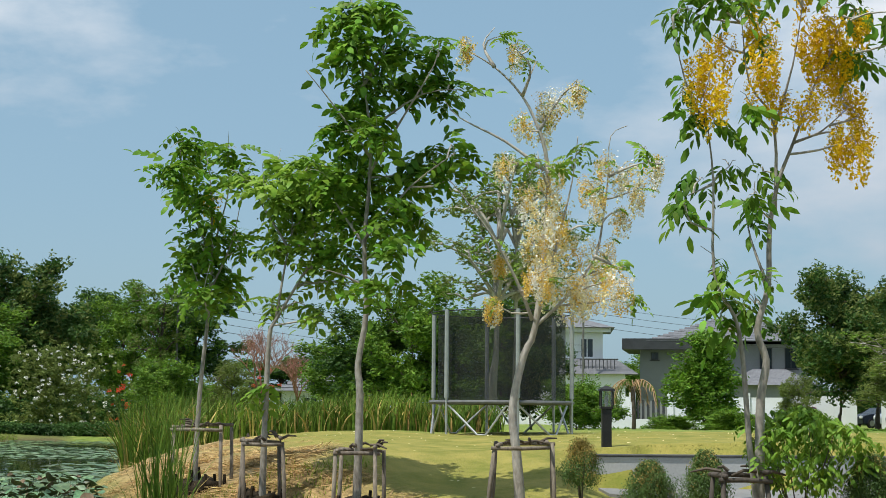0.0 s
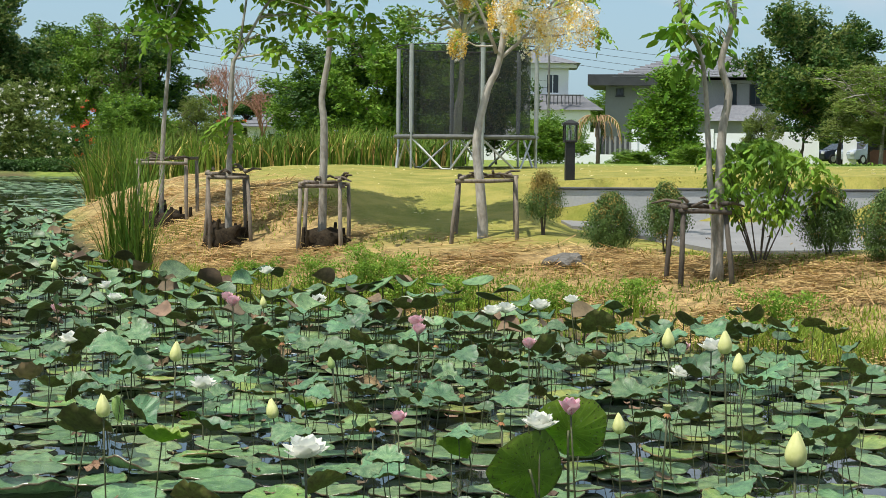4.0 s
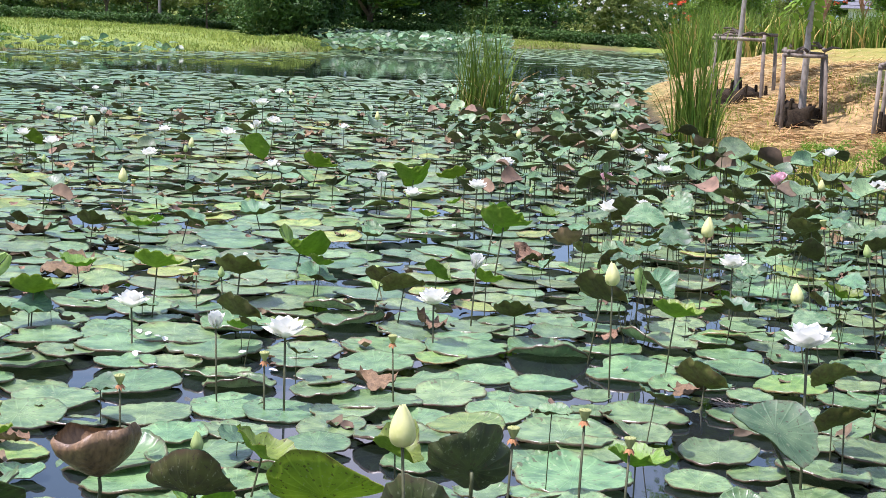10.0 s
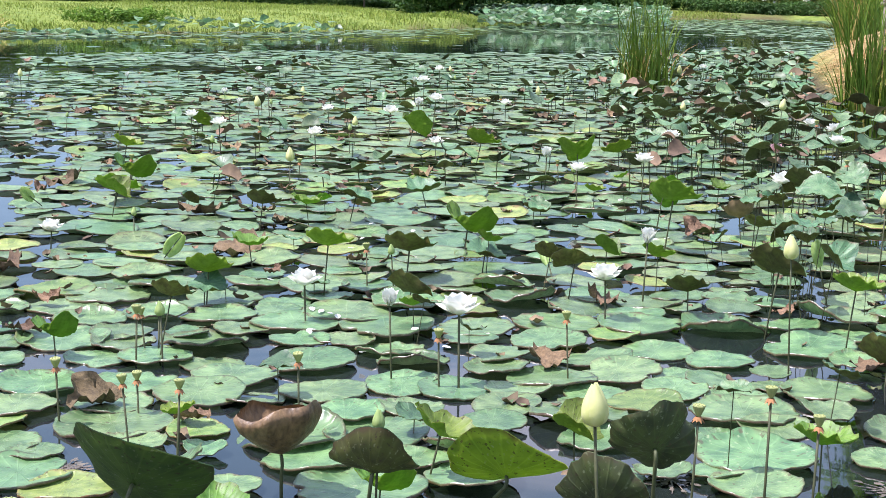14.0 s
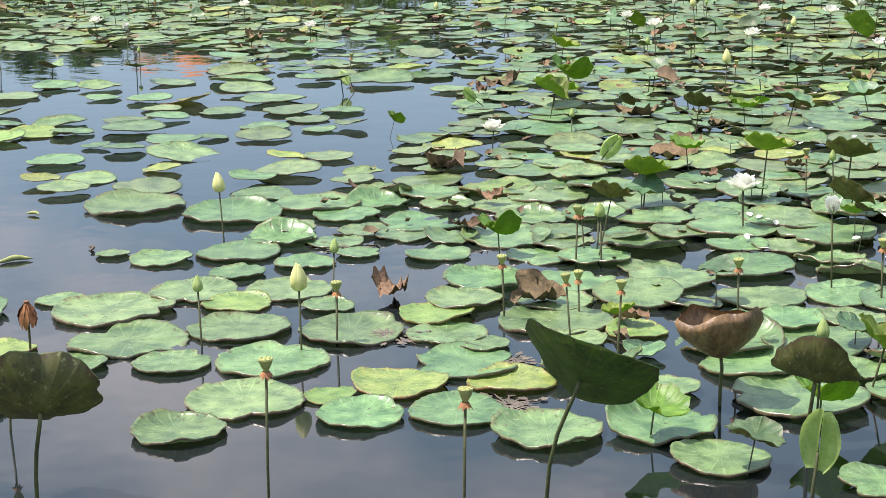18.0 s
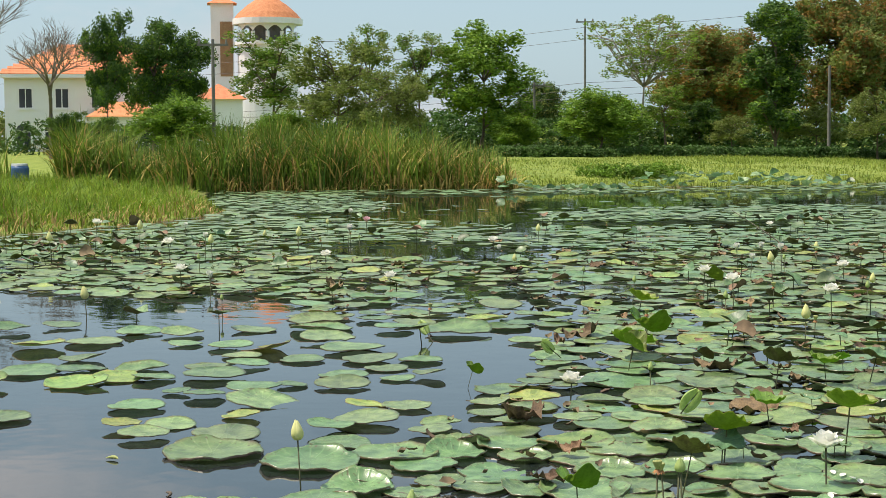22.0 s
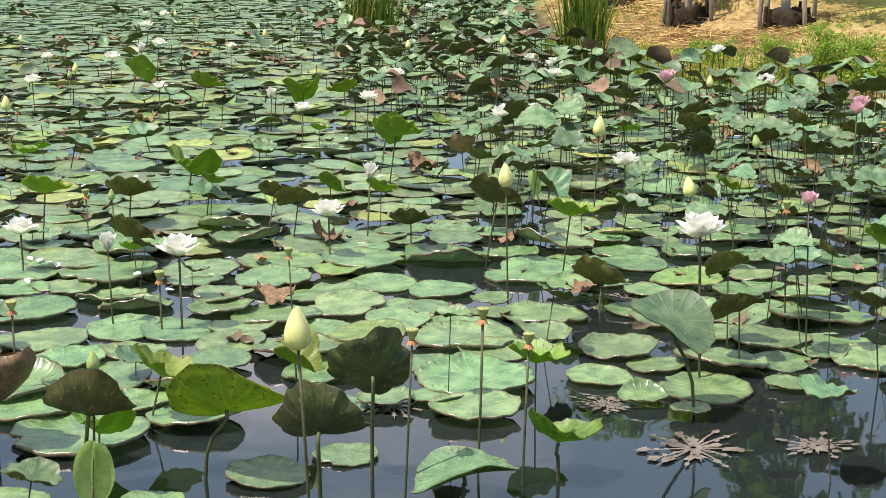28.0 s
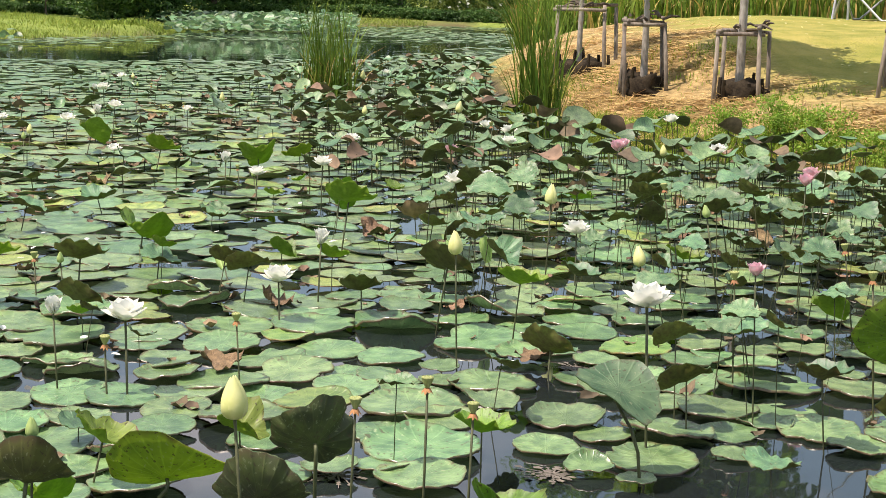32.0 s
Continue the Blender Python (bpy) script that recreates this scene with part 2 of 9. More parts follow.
def lotus_leaf_material(name, dark, light, rim, island, gloss=0.62, through_light=0.12, vary=0.3, yellow=0.43):
    """A lotus leaf: pale radial veins, blotches, and a dry rim; the UV gives the place on the disc."""
    m = bpy.data.materials.new(name)
    m.use_nodes = True
    n, l = m.node_tree.nodes, m.node_tree.links
    b, out = n["Principled BSDF"], n["Material Output"]
    uv = n.new("ShaderNodeTexCoord")
    sep = n.new("ShaderNodeSeparateXYZ")
    l.new(uv.outputs["UV"], sep.inputs[0])

    def op(kind, a, c=None, d=None):
        x = n.new("ShaderNodeMath")
        x.operation = kind
        for k, v in enumerate((a, c, d)):
            if v is None:
                continue
            if isinstance(v, (int, float)):
                x.inputs[k].default_value = v
            else:
                l.new(v, x.inputs[k])
        return x.outputs[0]

    ang = op("ARCTAN2", sep.outputs[1], sep.outputs[0])
    rad = op("SQRT", op("ADD", op("MULTIPLY", sep.outputs[0], sep.outputs[0]), op("MULTIPLY", sep.outputs[1], sep.outputs[1])))
    src = n.new("ShaderNodeNewGeometry").outputs["Random Per Island"] if island else n.new("ShaderNodeObjectInfo").outputs["Random"]
    nz = n.new("ShaderNodeTexNoise")
    nz.noise_dimensions = "4D"
    nz.inputs["Scale"].default_value, nz.inputs["Detail"].default_value = 2.3, 6
    l.new(uv.outputs["UV"], nz.inputs["Vector"])
    l.new(op("MULTIPLY", src, 97.0), nz.inputs["W"])
    ramp = n.new("ShaderNodeValToRGB")
    ramp.color_ramp.elements[0].position, ramp.color_ramp.elements[1].position = 0.36, 0.66
    ramp.color_ramp.elements[0].color, ramp.color_ramp.elements[1].color = (*dark, 1), (*light, 1)
    l.new(nz.outputs["Fac"], ramp.inputs["Fac"])
    vein = op("POWER", op("ABSOLUTE", op("COSINE", op("MULTIPLY", ang, 10.0))), 26.0)
    vein = op("MULTIPLY", vein, 0.2)
    m1 = n.new("ShaderNodeMix")
    m1.data_type = "RGBA"
    l.new(vein, m1.inputs[0])
    l.new(ramp.outputs["Color"], m1.inputs[6])
    m1.inputs[7].default_value = tuple(min(1, c * 1.5 + 0.02) for c in light) + (1,)
    edge = n.new("ShaderNodeMapRange")
    edge.inputs["From Min"].default_value, edge.inputs["From Max"].default_value = 0.94, 1.10
    l.new(op("ADD", rad, op("MULTIPLY", op("SUBTRACT", nz.outputs["Fac"], 0.5), 0.55)), edge.inputs["Value"])
    m2 = n.new("ShaderNodeMix")
    m2.data_type = "RGBA"
    l.new(edge.outputs["Result"], m2.inputs[0])
    l.new(m1.outputs[2], m2.inputs[6])
    m2.inputs[7].default_value = (*rim, 1)
    # small pale spots
    vo = n.new("ShaderNodeTexNoise")
    vo.inputs["Scale"].default_value, vo.inputs["Detail"].default_value = 11.0, 6
    vo.noise_dimensions = "4D"
    l.new(uv.outputs["UV"], vo.inputs["Vector"])
    l.new(op("MULTIPLY", src, 53.0), vo.inputs["W"])
    spot = n.new("ShaderNodeMapRange")
    spot.inputs["From Min"].default_value, spot.inputs["From Max"].default_value = 0.60, 0.70
    spot.inputs["To Max"].default_value = 0.6
    l.new(vo.outputs["Fac"], spot.inputs["Value"])
    m3 = n.new("ShaderNodeMix")
    m3.data_type = "RGBA"
    l.new(spot.outputs["Result"], m3.inputs[0])
    l.new(m2.outputs[2], m3.inputs[6])
    m3.inputs[7].default_value = (0.36, 0.40, 0.22, 1)
    # brown bites and specks
    bite = n.new("ShaderNodeMapRange")
    bite.inputs["From Min"].default_value, bite.inputs["From Max"].default_value = 0.385, 0.345
    bite.inputs["To Max"].default_value = 0.75
    l.new(op("SUBTRACT", vo.outputs["Fac"], op("MULTIPLY", op("POWER", rad, 6.0), 0.05)), bite.inputs["Value"])
    m4 = n.new("ShaderNodeMix")
    m4.data_type = "RGBA"
    l.new(bite.outputs["Result"], m4.inputs[0])
    l.new(m3.outputs[2], m4.inputs[6])
    m4.inputs[7].default_value = (0.07, 0.05, 0.02, 1)
    hsv = n.new("ShaderNodeHueSaturation")
    mr = n.new("ShaderNodeMapRange")
    mr.inputs["To Min"].default_value, mr.inputs["To Max"].default_value = 1 - vary, 1 + vary
    l.new(src, mr.inputs["Value"])
    l.new(mr.outputs["Result"], hsv.inputs["Value"])
    wnn = n.new("ShaderNodeTexWhiteNoise")
    wnn.noise_dimensions = "1D"
    l.new(src, wnn.inputs["W"])
    mh = n.new("ShaderNodeMapRange")
    mh.inputs["To Min"].default_value, mh.inputs["To Max"].default_value = yellow, 0.525
    l.new(wnn.outputs["Value"], mh.inputs["Value"])
    l.new(mh.outputs["Result"], hsv.inputs["Hue"])
    l.new(m4.outputs[2], hsv.inputs["Color"])
    l.new(hsv.outputs["Color"], b.inputs["Base Color"])
    b.inputs["Roughness"].default_value = gloss
    b.inputs["Specular IOR Level"].default_value = 0.8
    bp = n.new("ShaderNodeBump")
    bp.inputs["Strength"].default_value, bp.inputs["Distance"].default_value = 0.6, 0.008
    l.new(op("ADD", nz.outputs["Fac"], vein), bp.inputs["Height"])
    l.new(bp.outputs["Normal"], b.inputs["Normal"])
    tr, mx = n.new("ShaderNodeBsdfTranslucent"), n.new("ShaderNodeMixShader")
    l.new(hsv.outputs["Color"], tr.inputs["Color"])
    mx.inputs[0].default_value = through_light
    l.new(b.outputs["BSDF"], mx.inputs[1])
    l.new(tr.outputs["BSDF"], mx.inputs[2])
    l.new(mx.outputs["Shader"], out.inputs["Surface"])
    return m


PAD_FAR = lotus_leaf_material("floating_leaf_far", (0.066, 0.138, 0.053), (0.188, 0.305, 0.119), (0.10, 0.065, 0.03), True, 0.33, 0.12, 0.24, 0.462)
PAD = lotus_leaf_material("floating_leaf", (0.066, 0.138, 0.053), (0.188, 0.305, 0.119), (0.10, 0.065, 0.03), False, 0.35, 0.12, 0.2, 0.478)
PAD_YELLOW = lotus_leaf_material("yellowing_leaf", (0.10, 0.185, 0.042), (0.25, 0.345, 0.085), (0.22, 0.13, 0.04), False, 0.45, 0.12, 0.25, 0.47)
PAD_YELLOW_FAR = lotus_leaf_material("yellowing_leaf_far", (0.10, 0.185, 0.042), (0.25, 0.345, 0.085), (0.22, 0.13, 0.04), True, 0.45, 0.12, 0.25, 0.46)
CUP = lotus_leaf_material("raised_leaf", (0.05, 0.14, 0.062), (0.155, 0.29, 0.13), (0.12, 0.075, 0.03), False, 0.52, 0.3, 0.4, 0.47)
# undersides: own olive and brown mottling, darkened with shade put into the colour
UNDER_SHADED = surface("leaf_underside_shaded", (0.075, 0.055, 0.02), (0.17, 0.20, 0.04), 0.6, 9, 50, 0.2, vary=0.4, through_light=0.4)
UNDER_FAR_SHADED = surface("leaf_underside_far_shaded", (0.05, 0.042, 0.018), (0.13, 0.15, 0.04), 0.6, 6, 40, 0.2, vary=0.6, island=True, through_light=0.35)
CUP_FAR = lotus_leaf_material("raised_leaf_far", (0.06, 0.15, 0.065), (0.18, 0.32, 0.14), (0.13, 0.075, 0.03), True, 0.46, 0.3, 0.45, 0.465)
# light shining on and through these leaves is put into their brighter greens
CUP_LIT_TINT = lotus_leaf_material("raised_leaf_lit_tint", (0.13, 0.26, 0.035), (0.27, 0.44, 0.07), (0.14, 0.12, 0.03), False, 0.5, 0.5, 0.25, 0.46)
UNDER_LIT_TINT = surface("leaf_underside_lit_tint", (0.14, 0.25, 0.025), (0.27, 0.42, 0.05), 0.6, 8, 50, 0.2, vary=0.2, through_light=0.6)
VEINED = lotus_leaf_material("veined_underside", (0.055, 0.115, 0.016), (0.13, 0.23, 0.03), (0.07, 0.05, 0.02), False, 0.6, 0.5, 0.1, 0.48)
# veined underside with the light coming through it put into the colour
VEINED_LIT_TINT = lotus_leaf_material("veined_underside_lit_tint", (0.14, 0.27, 0.018), (0.26, 0.44, 0.035), (0.10, 0.09, 0.02), False, 0.6, 0.6, 0.1, 0.48)
# brown-tinged underside, its darkness being shade put into the colour
VEINED_SHADED = lotus_leaf_material("veined_underside_shaded", (0.045, 0.055, 0.014), (0.11, 0.14, 0.028), (0.10, 0.055, 0.025), False, 0.6, 0.35, 0.15, 0.46)
WITHERED_SKIN = surface("withered_cup", (0.05, 0.028, 0.013), (0.27, 0.165, 0.075), 0.48, 11, 70, 0.5, stretch=(1, 1, 0.45))
DRY = surface("dry_leaf", (0.065, 0.042, 0.024), (0.25, 0.165, 0.085), 0.8, 3, 20, 0.6, vary=0.4)
DRY_FAR = surface("dry_leaf_far", (0.06, 0.042, 0.026), (0.22, 0.15, 0.085), 0.8, 3, 20, 0.3, vary=0.4, island=True)
STALK = surface("lotus_stalk", (0.03, 0.038, 0.012), (0.09, 0.10, 0.035), 0.6, 8, 60, 0.1, vary=0.3, island=True)
PETAL_WHITE = surface("white_petal", (0.74, 0.75, 0.66), (0.86, 0.86, 0.82), 0.5, 4, 30, 0.05, through_light=0.35)
PETAL_PINK = surface("pink_petal", (0.72, 0.34, 0.42), (0.86, 0.66, 0.69), 0.5, 6, 30, 0.05, through_light=0.35)
BUD = surface("bud_skin", (0.50, 0.54, 0.16), (0.76, 0.74, 0.38), 0.5, 5, 30, 0.1, through_light=0.15)
BUD_GREEN = surface("green_bud_skin", (0.22, 0.34, 0.08), (0.42, 0.50, 0.20), 0.5, 5, 30, 0.1, through_light=0.1)
POD = surface("seed_pod", (0.20, 0.25, 0.07), (0.38, 0.38, 0.15), 0.6, 10, 60, 0.2)
STAMEN = surface("stamens", (0.22, 0.09, 0.04), (0.42, 0.20, 0.07), 0.7, 30, 90, 0.2)
MEADOW_BLADE = surface("meadow_blade", (0.12, 0.19, 0.028), (0.285, 0.345, 0.066), 0.6, 0.3, 8, 0, vary=0.35, island=True, through_light=0.2, spec=0.15)
LUSH_BLADE = surface("lush_blade", (0.06, 0.13, 0.012), (0.25, 0.35, 0.04), 0.55, 0.5, 8, 0, vary=0.4, island=True, through_light=0.25, spec=0.15)
GRASS_BLADE = surface("grass_blade", (0.12, 0.20, 0.022), (0.31, 0.38, 0.055), 0.55, 0.5, 8, 0, vary=0.35, island=True, through_light=0.25, spec=0.15)
DRY_GRASS = surface("dry_grass", (0.27, 0.18, 0.07), (0.62, 0.44, 0.195), 0.7, 0.6, 10, 0, vary=0.35, island=True, through_light=0.1, spec=0.15)
REED = surface("reed_blade", (0.035, 0.088, 0.012), (0.20, 0.29, 0.04), 0.6, 0.5, 8, 0, vary=0.35, island=True, through_light=0.2, spec=0.15)
REED_DRY = surface("dry_reed_blade", (0.28, 0.20, 0.06), (0.58, 0.43, 0.15), 0.6, 0.5, 8, 0, vary=0.35, island=True, through_light=0.15, spec=0.15)
BARK_MID = surface("mottled_bark", (0.12, 0.105, 0.085), (0.42, 0.39, 0.34), 0.85, 4, 30, 0.7, stretch=(1, 1, 0.4))
BARK = surface("grey_bark", (0.22, 0.20, 0.17), (0.54, 0.51, 0.46), 0.85, 4, 30, 0.7, stretch=(1, 1, 0.4))
BARK_DARK = surface("dark_bark", (0.05, 0.04, 0.03), (0.14, 0.11, 0.08), 0.9, 3, 25, 0.6, stretch=(1, 1, 0.4))
POLEWOOD = surface("weathered_pole_wood", (0.07, 0.056, 0.044), (0.28, 0.235, 0.185), 0.85, 5, 40, 0.5, vary=0.2, stretch=(1, 1, 0.3))
ROOTBALL = surface("root_ball_soil", (0.010, 0.008, 0.006), (0.05, 0.038, 0.024), 0.95, 8, 40, 1.0, spec=0.1)


def foliage(name, dark, light, through_light=0.45, vary=0.22):
    dark, light = [min(1, 1.15 * c) for c in dark], [min(1, 1.15 * c) for c in light]
    return surface(name, dark, light, 0.55, 0.7, 6, 0, spec=0.25, vary=vary, island=True, through_light=through_light)


LEAF_GREEN = foliage("green_leaves", (0.04, 0.10, 0.010), (0.16, 0.28, 0.03), 0.28)
LEAF_YOUNG = foliage("young_green_leaves", (0.042, 0.115, 0.010), (0.19, 0.34, 0.028), 0.34, 0.35)
LEAF_LIGHT = foliage("light_green_leaves", (0.08, 0.18, 0.016), (0.25, 0.38, 0.045), 0.34)
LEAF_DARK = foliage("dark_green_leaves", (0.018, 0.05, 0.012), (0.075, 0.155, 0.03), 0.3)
LEAF_OLIVE = foliage("olive_leaves", (0.085, 0.125, 0.028), (0.22, 0.27, 0.07))
LEAF_RUST = foliage("rusty_leaves", (0.12, 0.085, 0.022), (0.32, 0.19, 0.05))
BLOOM_YELLOW = foliage("yellow_blossom", (0.60, 0.39, 0.004), (0.80, 0.57, 0.012), 0.3, 0.15)
BLOOM_AMBER = foliage("amber_blossom", (0.58, 0.38, 0.06), (0.80, 0.58, 0.14), 0.3, 0.2)
BLOOM_CREAM = foliage("cream_blossom", (0.68, 0.58, 0.26), (0.84, 0.79, 0.56), 0.3, 0.25)
BLOOM_WHITE = foliage("white_blossom", (0.75, 0.74, 0.68), (0.85, 0.84, 0.80), 0.3, 0.1)
BLOOM_RED = foliage("red_blossom", (0.55, 0.05, 0.02), (0.75, 0.14, 0.06), 0.3, 0.2)

# ---- ground and water ----
SHORE = np.array([
    (14, 1.5), (9.5, 5.0), (7.0, 8.0), (5.6, 9.8), (4.4, 11.6), (3.3, 12.9), (1.9, 14.3), (0.6, 16.0), (-0.7, 17.0), (-2.2, 17.7),
    (-3.0, 18.9), (-3.95, 21.3), (-4.95, 25.5), (-6.05, 30), (-7.3, 33.8), (-6.7, 37), (-6.4, 44), (-6.2, 60), (-7, 80), (-9, 87), (-20, 88),
    (-31, 85), (-33, 74), (-28, 65), (-25.6, 61), (-25.0, 57), (-27, 49.5), (-29.7, 44.6), (-33.9, 40), (-36.8, 35.9), (-39.5, 32.2),
    (-34, 27.5), (-29, 24), (-26.8, 21.5), (-25.2, 17), (-23.8, 13), (-22, 8), (-17, 2), (-11, 0), (-4, 1.6), (4, 1.9)], float)


def shore_distance(x, y):
    """Distance to the water's edge, positive on land."""
    p = np.stack([np.ravel(x), np.ravel(y)], 1).astype(float)
    best, inside = np.full(len(p), 1e9), np.zeros(len(p), bool)
    for a, b in zip(SHORE, np.roll(SHORE, -1, 0)):
        ab = b - a
        s = np.clip(((p - a) @ ab) / (ab @ ab), 0, 1)
        best = np.minimum(best, np.hypot(*(p - a - s[:, None] * ab).T))
        cross = (a[1] > p[:, 1]) != (b[1] > p[:, 1])
        inside ^= cross & (p[:, 0] < (b[0] - a[0]) * (p[:, 1] - a[1]) / (b[1] - a[1] + 1e-12) + a[0])
    return np.where(inside, -best, best).reshape(np.shape(x))


def step(v, lo, hi):
    s = np.clip((v - lo) / (hi - lo), 0, 1)
    return s * s * (3 - 2 * s)


def ripple(x, y):
    return 0.5 * np.sin(0.9 * x + 1.7 * np.sin(0.6 * y)) + 0.3 * np.sin(2.3 * y + 1.3 * np.sin(1.9 * x)) + 0.2 * np.sin(4.7 * x - 3.9 * y)


def ground_height(x, y):
    x, y = np.asarray(x, float), np.asarray(y, float)
    d = shore_distance(x, y) + 0.18 * ripple(x, y)
    land = np.maximum(d, 0)
    base = 0.75 * (1 - 0.45 * step(-x, 20, 23) * (1 - step(y, 30, 34))) * (1 - np.exp(-land / 5.0)) * (1 - 0.35 * step(-y, -4, 2))
    steep = 6.2 - 4.4 * step(y, 19, 23) * (1 - step(x, -1.2, 1.0)) - 3.0 * step(y, 21, 25) * step(x, -1.2, 1.0) - 1.2 * step(x, 1.5, 3.0) * (1 - step(y, 20, 22))
    mound = 1.40 * (1 - np.exp(-((land / steep) ** 1.15)))
    w = step(x, -10, -6) * step(y, 4, 11) * (1 - step(y, 40, 62))
    h = base * (1 - w) + mound * w
    path_zone = step(x, 1.7, 2.7) * step(y, 16.0, 18.5) * (1 - step(x, 30, 40))
    low = path_zone * (y < 24.52)
    high = step(x, 1.6, 3.0) * (y >= 24.52) * (1 - step(y, 40, 60)) * (1 - step(x, 30, 40))
    h = h * (1 - low) + np.minimum(h, 0.54 + 0.012 * (y - 17)) * low
    h = h * (1 - high) + np.maximum(h, 1.13) * high
    h = h + 0.5 * np.exp(-((x + 25.6) ** 2 + (y - 58.2) ** 2) / 5.0) * np.clip(land, 0, 1)
    h = h + 0.15 * step(y, 60, 100) * step(x, -6, 10)
    h = h + 0.03 * ripple(1.7 * x, 1.7 * y) * np.clip(land / 2, 0, 1) * (1 - low)
    h = h + 0.05 * w * ripple(4.1 * x + 1.3 * y, 3.3 * y - 0.8 * x) * np.clip(land, 0, 1) * (1 - step(land, 2.6, 3.8)) * (1 - low)
    return np.where(d < 0, -0.75 * (1 - np.exp(d / 0.9)), h)


def ground_z(x, y):
    return float(ground_height(np.array([x]), np.array([y]))[0])


def build_ground():
    fine = np.arange(-32, 72, 0.3)
    rest = np.arange(72, 328, 6.4)
    bear = np.radians(np.concatenate([fine, rest]))
    far = np.concatenate([[0.3], np.geomspace(0.8, 60, 230), np.geomspace(62, 2500, 60)])
    bb, rr = np.meshgrid(bear, far, indexing="ij")
    x, y = -rr * np.sin(bb), rr * np.cos(bb)
    z = ground_height(x, y)
    na, nr = x.shape
    i = np.arange(na)[:, None] * nr + np.arange(nr - 1)[None]
    j = np.roll(np.arange(na), -1)[:, None] * nr + np.arange(nr - 1)[None]
    faces = np.stack([i, i + 1, j + 1, j], -1).reshape(-1, 4)[:, ::-1]
    cap = [tuple(int(q) for q in np.arange(na)[::-1] * nr)]
    me = bpy.data.meshes.new("ground")
    me.from_pydata(np.stack([x, y, z], -1).reshape(-1, 3).tolist(), [], faces.tolist() + cap)
    # what grows where: straw on the mound's lower slope and bare wet soil at the edge
    d = shore_distance(x, y)
    mound = step(x, -10, -6) * step(y, 4, 11) * (1 - step(y, 34, 40))
    straw = mound * step(d, -0.2, 1.0) * (1 - step(d + 0.9 * ripple(x, y), 2.2 + 0.9 * step(x, 0, 2), 3.8 + 0.9 * step(x, 0, 2)))
    wet = 1 - step(d, 0.0, 0.5)
    yellow = mound * step(d, 1.6, 3.2)
    layer = me.color_attributes.new("growth", "FLOAT_COLOR", "POINT")
    layer.data.foreach_set("color", np.stack([straw, wet, yellow, np.ones_like(wet)], -1).astype(np.float32).ravel())
    me.polygons.foreach_set("use_smooth", [True] * len(me.polygons))
    m = bpy.data.materials.new("grassy_ground")
    m.use_nodes = True
    n, l = m.node_tree.nodes, m.node_tree.links
    b = n["Principled BSDF"]
    tc, at = n.new("ShaderNodeTexCoord"), n.new("ShaderNodeAttribute")
    at.attribute_name = "growth"
    sep = n.new("ShaderNodeSeparateColor")
    l.new(at.outputs["Color"], sep.inputs[0])

    def noise_ramp(scale, c0, c1, lo=0.35, hi=0.65, detail=6):
        t, r = n.new("ShaderNodeTexNoise"), n.new("ShaderNodeValToRGB")
        t.inputs["Scale"].default_value, t.inputs["Detail"].default_value, t.inputs["Roughness"].default_value = scale, detail, 0.65
        l.new(tc.outputs["Object"], t.inputs["Vector"])
        r.color_ramp.elements[0].position, r.color_ramp.elements[1].position = lo, hi
        r.color_ramp.elements[0].color, r.color_ramp.elements[1].color = (*c0, 1), (*c1, 1)
        l.new(t.outputs["Fac"], r.inputs["Fac"])
        return t, r.outputs["Color"]

    def mixed(fac, a, c):
        x = n.new("ShaderNodeMix")
        x.data_type = "RGBA"
        l.new(fac, x.inputs[0])
        l.new(a, x.inputs[6])
        l.new(c, x.inputs[7])
        return x.outputs[2]

    _, green = noise_ramp(1.6, (0.11, 0.17, 0.03), (0.24, 0.29, 0.06))
    _, lawn = noise_ramp(1.5, (0.17, 0.185, 0.032), (0.33, 0.285, 0.075))
    _, hay = noise_ramp(5.0, (0.12, 0.085, 0.036), (0.52, 0.37, 0.165), 0.3, 0.7, 9)
    _, mud = noise_ramp(6.0, (0.05, 0.04, 0.025), (0.14, 0.10, 0.055))
    colour = mixed(sep.outputs["Blue"], green, lawn)
    colour = mixed(sep.outputs["Red"], colour, hay)
    colour = mixed(sep.outputs["Green"], colour, mud)
    l.new(colour, b.inputs["Base Color"])
    b.inputs["Roughness"].default_value, b.inputs["Specular IOR Level"].default_value = 0.9, 0.2
    bp, tf = n.new("ShaderNodeBump"), n.new("ShaderNodeTexNoise")
    tf.inputs["Scale"].default_value, tf.inputs["Detail"].default_value = 22.0, 8
    l.new(tc.outputs["Object"], tf.inputs["Vector"])
    l.new(tf.outputs["Fac"], bp.inputs["Height"])
    bp.inputs["Strength"].default_value, bp.inputs["Distance"].default_value = 0.7, 0.06
    l.new(bp.outputs["Normal"], b.inputs["Normal"])
    me.materials.append(m)
    return tagged(new("ground", me), "grassy banks and a straw-strewn mound round the pond", "ground", kind="structure")


build_ground()


